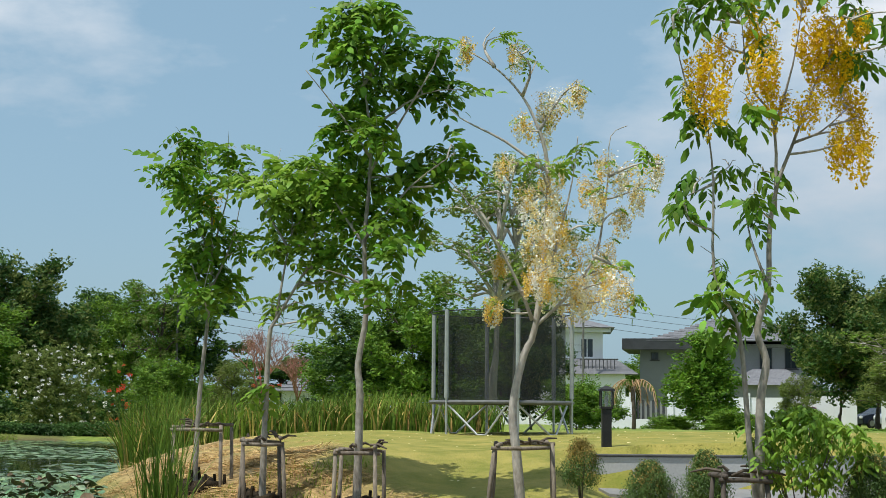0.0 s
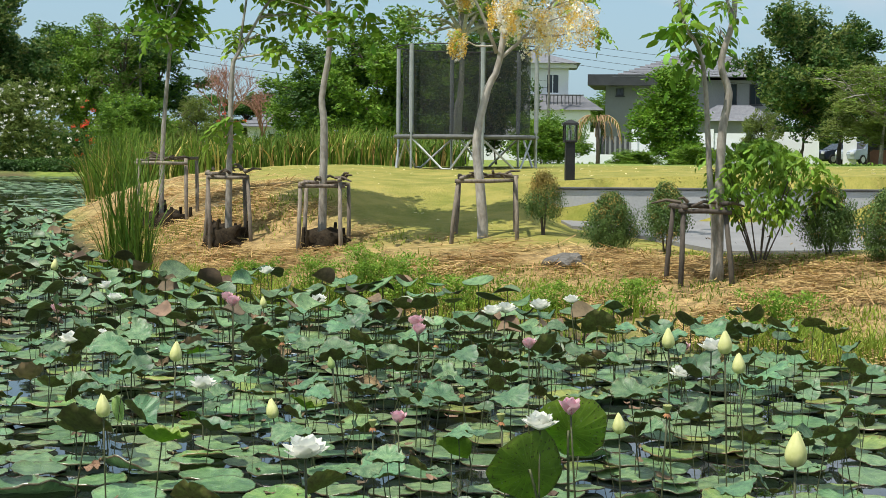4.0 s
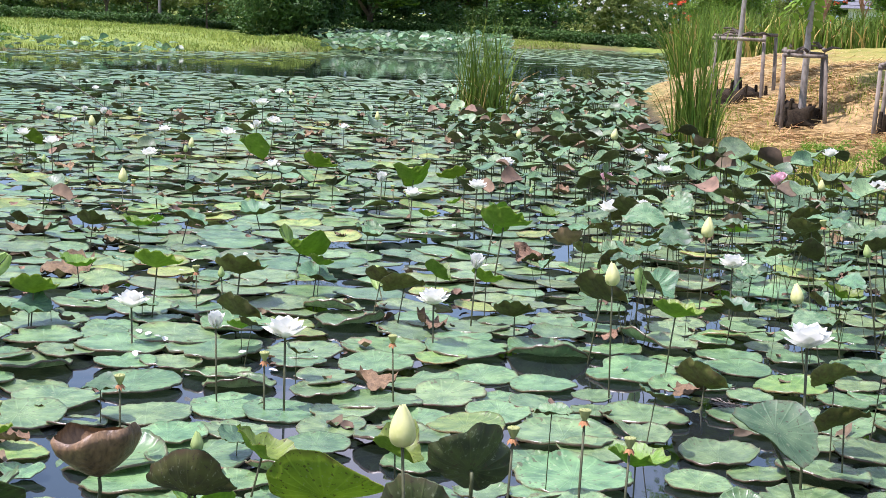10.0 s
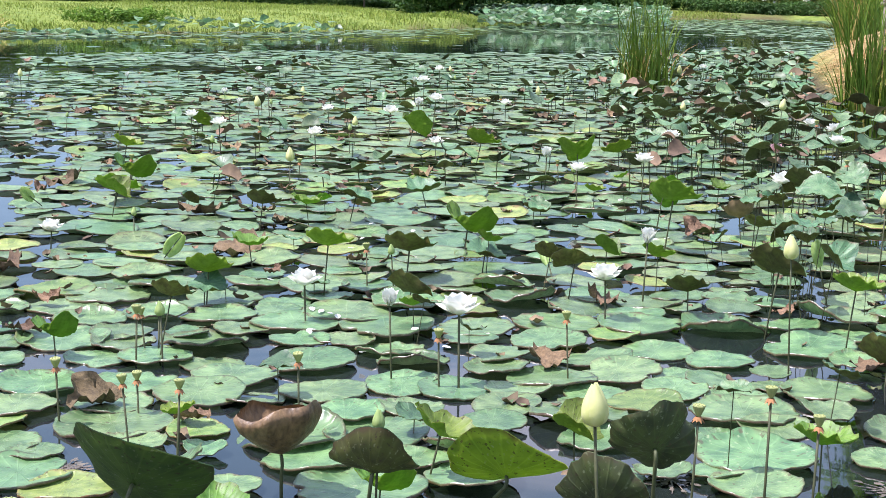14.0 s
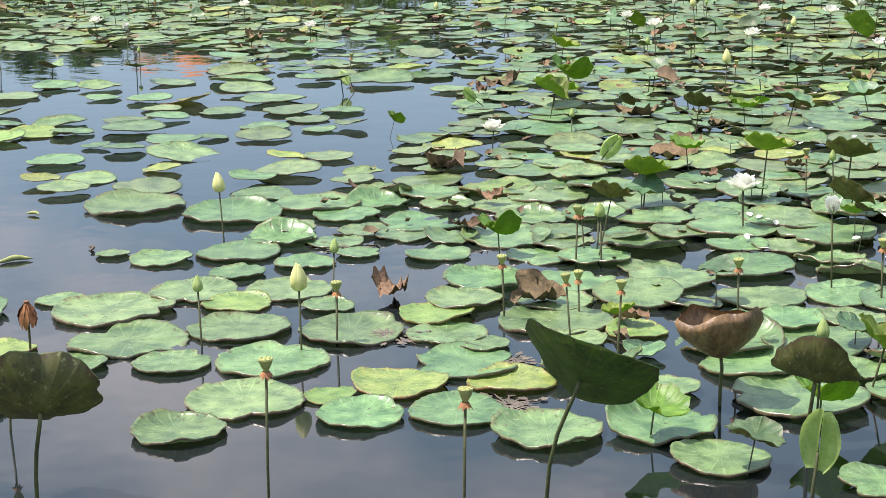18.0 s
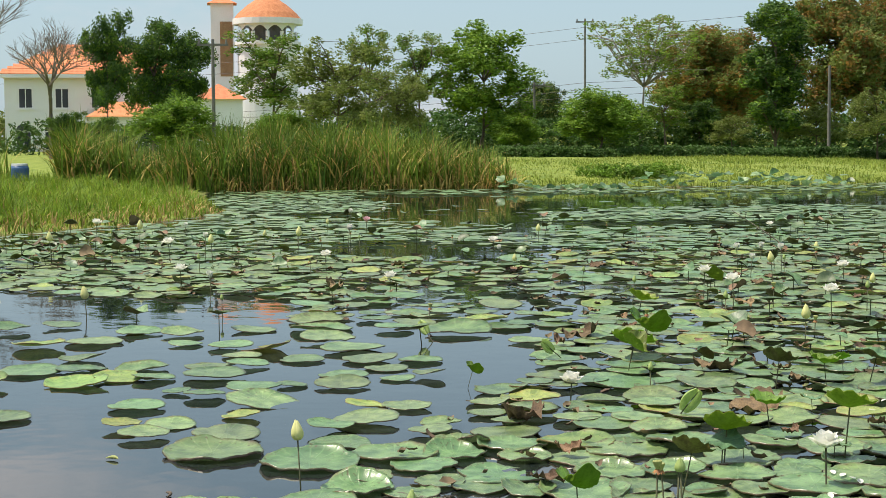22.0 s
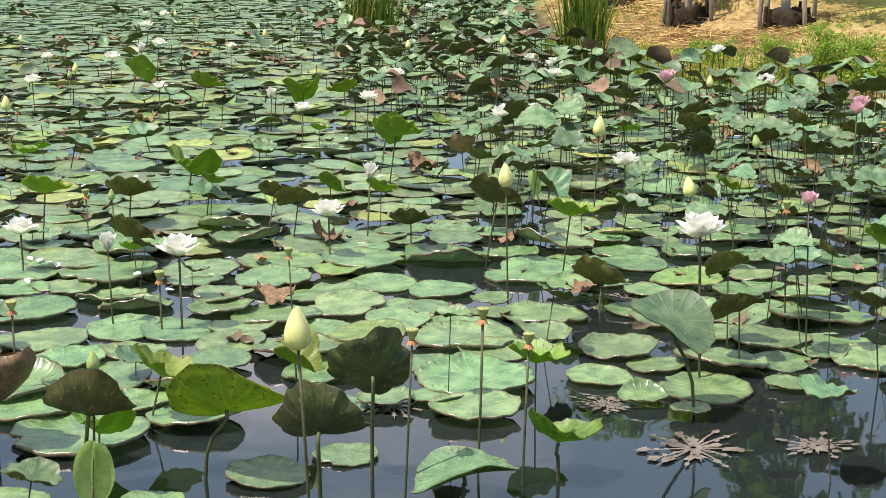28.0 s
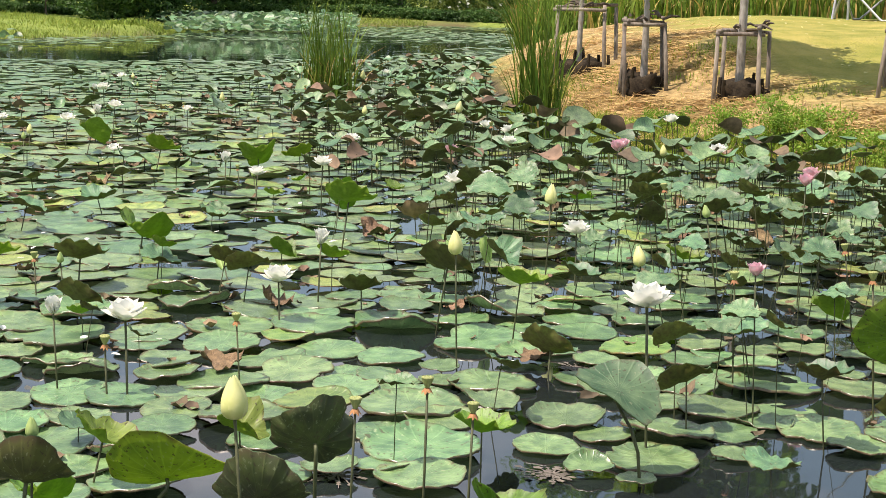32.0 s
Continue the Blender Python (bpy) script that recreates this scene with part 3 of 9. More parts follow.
def build_water():
    m = bpy.data.materials.new("pond_water")
    m.use_nodes = True
    n, l = m.node_tree.nodes, m.node_tree.links
    b = n["Principled BSDF"]
    b.inputs["Base Color"].default_value = (0.011, 0.015, 0.016, 1)
    b.inputs["Roughness"].default_value, b.inputs["IOR"].default_value = 0.025, 1.38
    b.inputs["Specular IOR Level"].default_value = 0.95
    tc, mp, t1, t2, bp = (n.new("ShaderNode" + k) for k in ("TexCoord", "Mapping", "TexNoise", "TexNoise", "Bump"))
    l.new(tc.outputs["Object"], mp.inputs["Vector"])
    t1.inputs["Scale"].default_value, t1.inputs["Detail"].default_value = 1.3, 3
    t2.inputs["Scale"].default_value, t2.inputs["Detail"].default_value = 0.07, 3
    l.new(mp.outputs["Vector"], t1.inputs["Vector"])
    l.new(mp.outputs["Vector"], t2.inputs["Vector"])
    mul = n.new("ShaderNodeMath")
    mul.operation = "MULTIPLY"
    l.new(t1.outputs["Fac"], mul.inputs[0])
    l.new(t2.outputs["Fac"], mul.inputs[1])
    l.new(mul.outputs[0], bp.inputs["Height"])
    bp.inputs["Strength"].default_value, bp.inputs["Distance"].default_value = 0.15, 0.05
    l.new(bp.outputs["Normal"], b.inputs["Normal"])
    v = [(-60, -4, 0), (20, -4, 0), (20, 95, 0), (-60, 95, 0)]
    tagged(link_mesh("water", v, [(0, 1, 2, 3)], m), "still dark pond water reflecting the sky", "water", kind="structure")


build_water()

CONCRETE = surface("grey_render", (0.34, 0.345, 0.34), (0.46, 0.465, 0.46), 0.85, 1.2, 30, 0.15)
ASPHALT = surface("pale_path_concrete", (0.15, 0.15, 0.15), (0.24, 0.24, 0.235), 0.9, 1.0, 40, 0.2)


def build_path():
    """A concrete path that follows the ground, with a sunk edge."""
    n, m = 60, 12
    xs = np.linspace(2.62, 26, n)
    yy = np.stack([np.linspace(np.interp(x, (2.4, 3.1, 3.8, 26), (23.0, 22.3, 18.0, 17.6)), 24.3, m) for x in xs])
    xx = np.repeat(xs[:, None], m, 1)
    top = np.stack([xx, yy, ground_height(xx, yy) + 0.045], -1).reshape(-1, 3)
    verts = np.concatenate([top, top - (0, 0, 0.3)])
    faces = [(a, a + m, a + m + 1, a + 1) for i in range(n - 1) for a in range(i * m, i * m + m - 1)]
    rim = [i * m for i in range(n)] + [(n - 1) * m + k for k in range(1, m)] + [i * m + m - 1 for i in range(n - 2, -1, -1)] + list(range(m - 2, 0, -1))
    faces += [(a, b, b + n * m, a + n * m) for a, b in zip(rim[1:] + rim[:1], rim)]
    ob = link_mesh("path", verts, faces, ASPHALT)
    tagged(ob, "pale grey concrete path scattered with dry leaves", "path", kind="structure")
    bm = bmesh.new()
    box(bm, 2.45, 24.3, 0.3, 30, 24.5, 1.15, 0.01)
    wall = part("retaining_wall", bm, CONCRETE, None)
    tagged(wall, "low smooth grey retaining wall along the path", "wall", kind="structure")
    bm = bmesh.new()
    box(bm, 2.40, 24.27, 1.153, 30, 24.56, 1.185, 0.008)
    part("coping", bm, surface("dark_coping", (0.05, 0.05, 0.05), (0.10, 0.10, 0.095), 0.8, 4, 40, 0.2), wall, "thin dark coping")


build_path()

# The five young trees on the mound: place, stems (across, deep, up) and crown masses (across, deep, up, radius).
YOUNG_TREES = {}
YOUNG_TREES["a"] = dict(place=(-3.39, 23.42),
    stems=[[(0.0, 0.0, 0.79), (0.04, 0.0, 2.04), (0.14, 0.0, 3.22), (0.17, 0.0, 4.14), (0.13, 0.0, 5.14), (0.04, 0.0, 5.65)], [(0.15, -0.0, 3.55), (0.48, -0.13, 4.29), (0.66, -0.26, 5.19)], [(0.16, 0.0, 4.05), (-0.21, 0.02, 4.98), (-0.34, 0.04, 5.65)], [(0.14, -0.0, 3.22), (-0.11, -0.13, 3.96)], [(0.17, 0.0, 4.14), (0.41, 0.05, 5.15), (0.36, 0.1, 5.7)]],
    green=[(-0.32, 0.18, 5.84, 0.29), (-0.28, -0.61, 5.3, 0.34), (0.46, -0.68, 5.62, 0.22), (-0.11, 0.47, 5.55, 0.32), (0.05, -0.34, 4.93, 0.34), (0.67, -0.37, 5.25, 0.28), (-0.4, 0.69, 5.2, 0.27), (0.13, -0.04, 4.38, 0.4), (-0.19, 0.47, 4.27, 0.25), (0.55, -0.03, 4.3, 0.27), (0.1, 0.19, 3.82, 0.39), (0.11, -0.49, 3.43, 0.3), (0.35, 0.19, 3.73, 0.27), (-0.2, 0.52, 3.97, 0.32)],
    more_green=[],
    cream=[],
    more_cream=[],
    yellow=[(0.12, 0.03, 5.02, 0.12)])
YOUNG_TREES["b"] = dict(place=(-2.21, 21.42),
    stems=[[(0.0, 0.0, 0.87), (0.02, 0.0, 1.87), (0.05, 0.0, 2.79), (0.13, 0.0, 3.02), (0.48, 0.0, 3.63), (0.67, 0.0, 4.02), (0.9, 0.0, 4.55)], [(0.13, 0.0, 3.02), (0.24, 0.08, 3.79), (0.32, 0.16, 4.34), (0.29, 0.24, 5.05)], [(0.48, 0.0, 3.63), (0.93, 0.09, 4.18), (1.08, 0.17, 4.73)], [(0.67, -0.0, 4.02), (0.57, -0.22, 4.75), (0.55, -0.44, 5.1)], [(0.28, 0.0, 4.02), (-0.07, 0.13, 4.57), (-0.32, 0.26, 4.97)]],
    green=[(0.23, 0.13, 4.88, 0.29), (-0.03, -0.28, 4.74, 0.25), (0.6, -0.66, 4.99, 0.29), (0.36, 0.51, 4.38, 0.25), (0.86, -0.04, 4.01, 0.28), (0.69, 0.31, 4.75, 0.32), (0.04, 0.53, 4.07, 0.17), (-0.32, 0.3, 4.98, 0.21), (0.9, 0.59, 4.94, 0.25), (0.45, -0.15, 4.0, 0.19), (0.05, 0.42, 3.28, 0.11), (0.06, -0.08, 2.14, 0.07)],
    more_green=[(0.06, 0.4, 5.14, 0.25), (0.29, 0.18, 4.76, 0.28), (0.59, 0.43, 5.22, 0.28), (0.75, 0.36, 4.83, 0.28), (0.06, 0.49, 4.61, 0.2), (0.44, 0.17, 4.45, 0.25), (0.9, -0.34, 4.45, 0.22), (0.14, 0.36, 4.15, 0.15), (0.82, 0.46, 3.84, 0.2), (0.67, 0.4, 3.54, 0.2), (1.05, 0.07, 3.54, 0.2), (0.52, 0.21, 3.23, 0.1), (0.75, -0.29, 3.08, 0.1), (0.14, 0.33, 3.23, 0.08)],
    cream=[],
    more_cream=[],
    yellow=[])
YOUNG_TREES["c"] = dict(place=(-0.91, 20.42),
    stems=[[(0.0, 0.0, 0.77), (0.02, 0.0, 2.01), (-0.01, 0.0, 2.38), (0.09, 0.0, 3.04), (0.05, 0.0, 3.84), (0.12, 0.0, 4.94), (0.05, 0.0, 5.67), (-0.06, 0.0, 6.32), (-0.17, 0.0, 6.98)], [(0.09, -0.0, 4.72), (0.49, -0.13, 5.35), (0.93, -0.27, 6.05), (1.0, -0.4, 6.31)], [(0.05, -0.0, 3.91), (0.64, -0.18, 4.55), (1.21, -0.36, 4.95)], [(0.11, -0.0, 4.94), (-0.31, -0.14, 5.49), (-0.73, -0.28, 5.97)], [(0.05, 0.0, 3.84), (-0.33, 0.23, 4.38), (-0.64, 0.47, 4.93)], [(-0.01, -0.0, 5.81), (0.34, -0.03, 6.39), (0.34, -0.06, 6.89)], [(0.12, 0.0, 5.3), (0.78, 0.06, 5.75), (1.37, 0.13, 5.84)], [(0.07, -0.0, 3.33), (-0.24, -0.1, 3.47), (-0.52, -0.2, 3.53)]],
    green=[(-0.24, 0.01, 6.69, 0.34), (0.2, -0.16, 6.8, 0.31), (-0.09, -0.21, 6.28, 0.34), (0.41, 0.12, 6.42, 0.31), (0.93, 0.12, 6.35, 0.24), (0.04, 0.25, 5.86, 0.37), (0.63, 0.6, 6.01, 0.31), (1.16, 0.5, 5.91, 0.28), (-0.25, 0.24, 5.34, 0.35), (0.21, -0.47, 5.22, 0.31), (-0.04, 0.5, 4.79, 0.41), (0.48, 0.65, 4.81, 0.31), (0.93, 0.57, 5.02, 0.31), (1.22, 0.1, 5.02, 0.24), (1.15, 0.3, 4.72, 0.16), (0.5, -0.4, 4.23, 0.28), (0.03, 0.46, 4.26, 0.38), (-0.39, 0.1, 4.66, 0.28), (0.78, -0.3, 4.17, 0.16), (0.36, -0.61, 3.71, 0.24), (-0.19, 0.5, 3.74, 0.28)],
    more_green=[(0.14, -0.58, 3.36, 0.2), (0.48, 0.42, 3.4, 0.14)],
    cream=[],
    more_cream=[],
    yellow=[])
YOUNG_TREES["d"] = dict(place=(1.15, 20.42),
    stems=[[(0.02, 0.0, 0.84), (-0.02, 0.0, 1.32), (-0.07, 0.0, 1.87), (0.07, 0.0, 2.52), (0.22, 0.0, 2.89), (0.37, 0.0, 4.2), (0.37, 0.0, 4.94), (0.26, 0.0, 5.37), (0.04, 0.0, 5.81), (-0.33, 0.0, 6.18), (-0.77, 0.0, 6.43)], [(0.22, 0.0, 2.89), (0.63, 0.04, 3.26), (1.0, 0.09, 3.77), (1.11, 0.13, 4.22), (1.19, 0.18, 4.82), (1.23, 0.22, 5.34), (1.46, 0.27, 5.49)], [(0.22, 0.0, 2.89), (0.49, 0.12, 3.85), (0.72, 0.25, 4.75), (0.81, 0.37, 5.36)], [(0.18, -0.0, 2.96), (-0.04, -0.11, 3.46), (-0.34, -0.23, 3.96), (-0.78, -0.34, 4.52), (-0.92, -0.46, 4.65)], [(0.33, 0.0, 4.86), (-0.18, 0.04, 5.23), (-0.77, 0.08, 5.53), (-0.98, 0.11, 5.76)], [(0.04, -0.0, 5.81), (0.13, -0.23, 6.13), (-0.14, -0.46, 6.37)], [(0.26, 0.0, 5.37), (0.56, 0.11, 5.83), (0.79, 0.22, 6.08)], [(1.17, -0.0, 4.79), (1.49, -0.08, 4.92), (1.84, -0.17, 4.98)], [(-0.33, 0.0, 6.18), (-0.47, 0.19, 6.51), (-0.31, 0.38, 6.78)], [(0.99, 0.0, 3.77), (1.31, 0.24, 3.64), (1.57, 0.48, 3.36)]],
    green=[(-0.26, 0.01, 6.58, 0.07), (0.76, 0.7, 5.12, 0.1), (1.32, -0.27, 3.6, 0.1), (1.42, -0.59, 3.25, 0.07), (0.12, 0.14, 6.28, 0.06), (0.38, -0.66, 4.76, 0.1), (1.58, -0.42, 5.09, 0.07), (-0.34, -0.13, 3.97, 0.09), (0.86, 0.15, 5.18, 0.07), (0.22, -0.48, 4.93, 0.09)],
    more_green=[],
    cream=[(0.28, -0.64, 4.16, 0.28), (1.08, 0.51, 3.89, 0.24), (0.45, -0.26, 3.6, 0.28), (0.31, 0.64, 3.98, 0.2), (0.6, 0.56, 4.12, 0.2), (0.89, -0.17, 3.46, 0.24), (-0.04, -0.06, 6.42, 0.1), (0.77, 0.03, 5.96, 0.09), (0.42, 0.2, 5.85, 0.17), (0.34, 0.13, 5.58, 0.13), (1.14, 0.08, 5.02, 0.13), (1.45, 0.17, 4.89, 0.16), (1.89, 0.62, 5.1, 0.1), (0.91, 0.01, 4.72, 0.13), (0.43, -0.1, 4.85, 0.17), (0.5, 0.31, 4.54, 0.17), (0.01, -0.37, 5.45, 0.1), (-0.34, -0.28, 3.16, 0.1), (-0.22, 0.67, 3.83, 0.08), (-0.18, 0.03, 5.01, 0.1), (0.11, 0.07, 4.58, 0.13), (1.19, -0.68, 3.42, 0.17), (-0.7, -0.12, 6.48, 0.06), (1.59, 0.11, 4.66, 0.1)],
    more_cream=[(0.98, -0.67, 4.48, 0.13), (1.37, 0.16, 4.37, 0.08), (0.71, 0.19, 3.34, 0.18), (0.21, -0.62, 3.49, 0.18)],
    yellow=[])
YOUNG_TREES["e"] = dict(place=(3.32, 16.12),
    stems=[[(0.01, 0.0, 0.64), (0.01, 0.0, 1.39), (0.03, 0.0, 1.97), (0.09, 0.0, 2.31), (0.0, 0.0, 2.6), (0.12, 0.0, 3.01), (0.14, 0.0, 3.53), (0.23, 0.0, 3.99), (0.4, 0.0, 4.39), (0.64, 0.0, 4.97), (0.87, 0.0, 5.43), (0.98, 0.0, 5.78)], [(0.2, 0.0, 3.7), (0.21, 0.03, 4.57), (-0.04, 0.06, 4.98), (-0.1, 0.1, 5.57), (-0.15, 0.13, 5.99)], [(-0.03, -0.0, 1.04), (-0.09, -0.0, 1.51), (-0.15, -0.01, 2.31), (-0.23, -0.01, 2.72), (-0.44, -0.02, 3.12), (-0.44, -0.02, 3.99), (-0.5, -0.03, 4.56), (-0.58, -0.03, 5.14)], [(0.4, 0.0, 4.39), (0.72, 0.09, 4.52), (1.03, 0.18, 4.77)], [(0.2, -0.0, 4.51), (0.39, -0.07, 5.13), (0.48, -0.15, 5.69)], [(-0.43, 0.0, 3.99), (-0.66, 0.21, 3.9)], [(0.12, 0.0, 3.01), (-0.03, 0.12, 3.48), (-0.07, 0.24, 3.85)], [(-0.49, -0.0, 4.51), (-0.76, -0.24, 4.92), (-0.94, -0.48, 5.49)]],
    green=[(-0.85, -0.26, 5.57, 0.2), (-0.68, 0.04, 5.68, 0.2), (-0.39, -0.13, 5.74, 0.22), (-0.11, 0.1, 5.8, 0.2), (-0.16, 0.13, 6.14, 0.16), (0.24, -0.43, 5.85, 0.2), (0.87, -0.49, 5.91, 0.18), (1.16, 0.34, 5.74, 0.22), (1.39, -0.24, 5.62, 0.18), (1.56, -0.27, 5.36, 0.17), (1.27, 0.5, 5.39, 0.2), (1.04, -0.03, 5.22, 0.15), (-0.68, 0.34, 4.99, 0.15), (-0.62, -0.02, 4.65, 0.13), (-0.39, 0.14, 4.59, 0.15)],
    more_green=[(-0.11, -0.35, 4.7, 0.16), (0.18, 0.13, 5.45, 0.16), (-0.51, 0.37, 4.07, 0.18), (-0.74, 0.02, 3.79, 0.13), (-0.22, 0.24, 4.19, 0.16), (0.12, 0.17, 4.13, 0.16), (-0.11, -0.44, 3.84, 0.16), (0.07, 0.26, 3.73, 0.16), (-0.34, 0.09, 3.21, 0.16), (-0.45, -0.2, 2.93, 0.16), (-0.05, -0.47, 3.1, 0.16), (0.07, 0.37, 2.87, 0.16), (-0.39, -0.03, 2.7, 0.13), (-0.16, 0.22, 2.87, 0.15), (0.07, 0.38, 6.25, 0.15), (0.7, 0.21, 6.28, 0.15)],
    cream=[],
    more_cream=[],
    yellow=[(-0.53, -0.29, 4.93, 0.22), (-0.6, -0.18, 5.19, 0.12), (-0.29, 0.21, 5.4, 0.15), (0.09, 0.06, 5.6, 0.15), (0.06, -0.28, 5.24, 0.14), (0.06, -0.05, 5.01, 0.15), (0.27, -0.01, 4.82, 0.13), (0.52, -0.24, 4.83, 0.14), (0.13, 0.16, 6.09, 0.13), (0.57, -0.27, 6.17, 0.15), (0.59, -0.08, 6.0, 0.13), (0.6, 0.01, 5.44, 0.17), (0.81, -0.05, 5.35, 0.24), (0.84, 0.06, 5.12, 0.2), (1.17, 0.17, 5.69, 0.1), (1.09, 0.32, 4.97, 0.15), (0.99, -0.15, 4.41, 0.19), (0.9, 0.1, 4.51, 0.15), (1.12, 0.14, 4.67, 0.14), (0.71, -0.15, 5.58, 0.12)])
# ---- leaves, sprays and tufts ----
def spray_template(pairs=5, length=1.0, leaf=0.42, width=0.17, droop=0.5, hang=0.45):
    """A drooping compound leaf: paired oval leaflets along a curved rib."""
    v, f = [], []
    for i in range(pairs + 1):
        s = (i + 0.6) / (pairs + 0.6)
        o = Vector((length * s, 0, -droop * s * s))
        for side in (1, -1) if i < pairs else (0,):
            w = Vector((0.45, side * 1.0, -hang)).normalized() if side else Vector((0.9, 0, -hang)).normalized()
            across = w.cross(Vector((0, 0, 1))).normalized()
            up = across.cross(w).normalized() * 0.06
            k = len(v)
            v += [o, o + w * leaf * 0.3 + across * width * 0.85 + up, o + w * leaf * 0.3 - across * width * 0.85 + up,
                  o + w * leaf * 0.72 + across * width * 0.75 + up, o + w * leaf * 0.72 - across * width * 0.75 + up, o + w * leaf]
            f += [(k, k + 1, k + 2), (k + 1, k + 3, k + 4), (k + 1, k + 4, k + 2), (k + 3, k + 5, k + 4)]
    return np.array([tuple(p) for p in v]), np.array(f)


def tuft_template(n, size, seed, flat=0.7):
    """Leaves set at random in a unit ball, facing up and outward."""
    g = np.random.default_rng(seed)
    v, f = [], []
    for i in range(n):
        c = g.normal(size=3)
        c *= g.uniform(0.25, 1.0) ** 0.5 / np.linalg.norm(c)
        c[2] *= flat
        out = Vector(c + np.array([0, 0, 0.5]) + g.normal(size=3) * 0.5).normalized()
        a = Vector(g.normal(size=3)).cross(out).normalized()
        b = out.cross(a)
        s = size * g.uniform(0.6, 1.3)
        k = len(v)
        c = Vector(c)
        v += [c - a * s, c + b * s * 0.45 + out * 0.1 * s, c + a * s, c - b * s * 0.45 + out * 0.1 * s]
        f += [(k, k + 1, k + 2), (k, k + 2, k + 3)]
    return np.array([tuple(p) for p in v]), np.array(f)


def raceme_template(seed, n=64):
    """A hanging bunch of small petals."""
    g = np.random.default_rng(seed)
    v, f = [], []
    for i in range(n):
        s = g.uniform(0, 1)
        r = (0.34 - 0.24 * s) * g.uniform(0.3, 1.0)
        a = g.uniform(0, 6.28)
        c = Vector((r * math.cos(a), r * math.sin(a), -s))
        u, w = Vector(g.normal(size=3)).normalized(), Vector(g.normal(size=3)).normalized()
        q = g.uniform(0.032, 0.062)
        k = len(v)
        v += [c - u * q, c + w * q, c + u * q, c - w * q]
        f += [(k, k + 1, k + 2), (k, k + 2, k + 3)]
    return np.array([tuple(p) for p in v]), np.array(f)


SPRAY = spray_template(4, 1.0, 0.44, 0.12, 0.6, 0.6)
SPRAY_WIDE = spray_template(3, 0.75, 0.58, 0.13, 0.9, 1.3)
RACEMES = [raceme_template(s) for s in (1, 2, 3)]
TUFT = tuft_template(16, 0.40, 5)
TUFT_FINE = tuft_template(26, 0.24, 6)


def scattered(name, template, centres, sizes, material, tilt=(0.0, 0.5), parent=None, label="", g=rng):
    n = len(centres)
    mats = turns(g.uniform(0, 6.283, n), g.uniform(*tilt, n) * g.choice([-1, 1], n), g.uniform(0, 6.283, n)) * np.asarray(sizes)[:, None, None]
    ob = scatter_mesh(name, template[0], template[1], mats, centres, material)
    if parent:
        ob.parent = parent
    return tagged(ob, label)


def ball_points(c, r, n, g, hollow=0.45):
    p = g.normal(size=(n, 3))
    p /= np.linalg.norm(p, axis=1)[:, None]
    return np.array(c) + p * (r * g.uniform(hollow, 1.0, n) ** 0.6)[:, None]


def smooth_line(pts, times=3):
    pts = [Vector(p) for p in pts]
    out = []
    for i in range(len(pts) - 1):
        p0, p1, p2, p3 = pts[max(i - 1, 0)], pts[i], pts[i + 1], pts[min(i + 2, len(pts) - 1)]
        for k in range(times):
            s = k / times
            out.append(0.5 * ((2 * p1) + (p2 - p0) * s + (2 * p0 - 5 * p1 + 4 * p2 - p3) * s * s + (3 * p1 - p0 - 3 * p2 + p3) * s ** 3))
    return out + [pts[-1]]


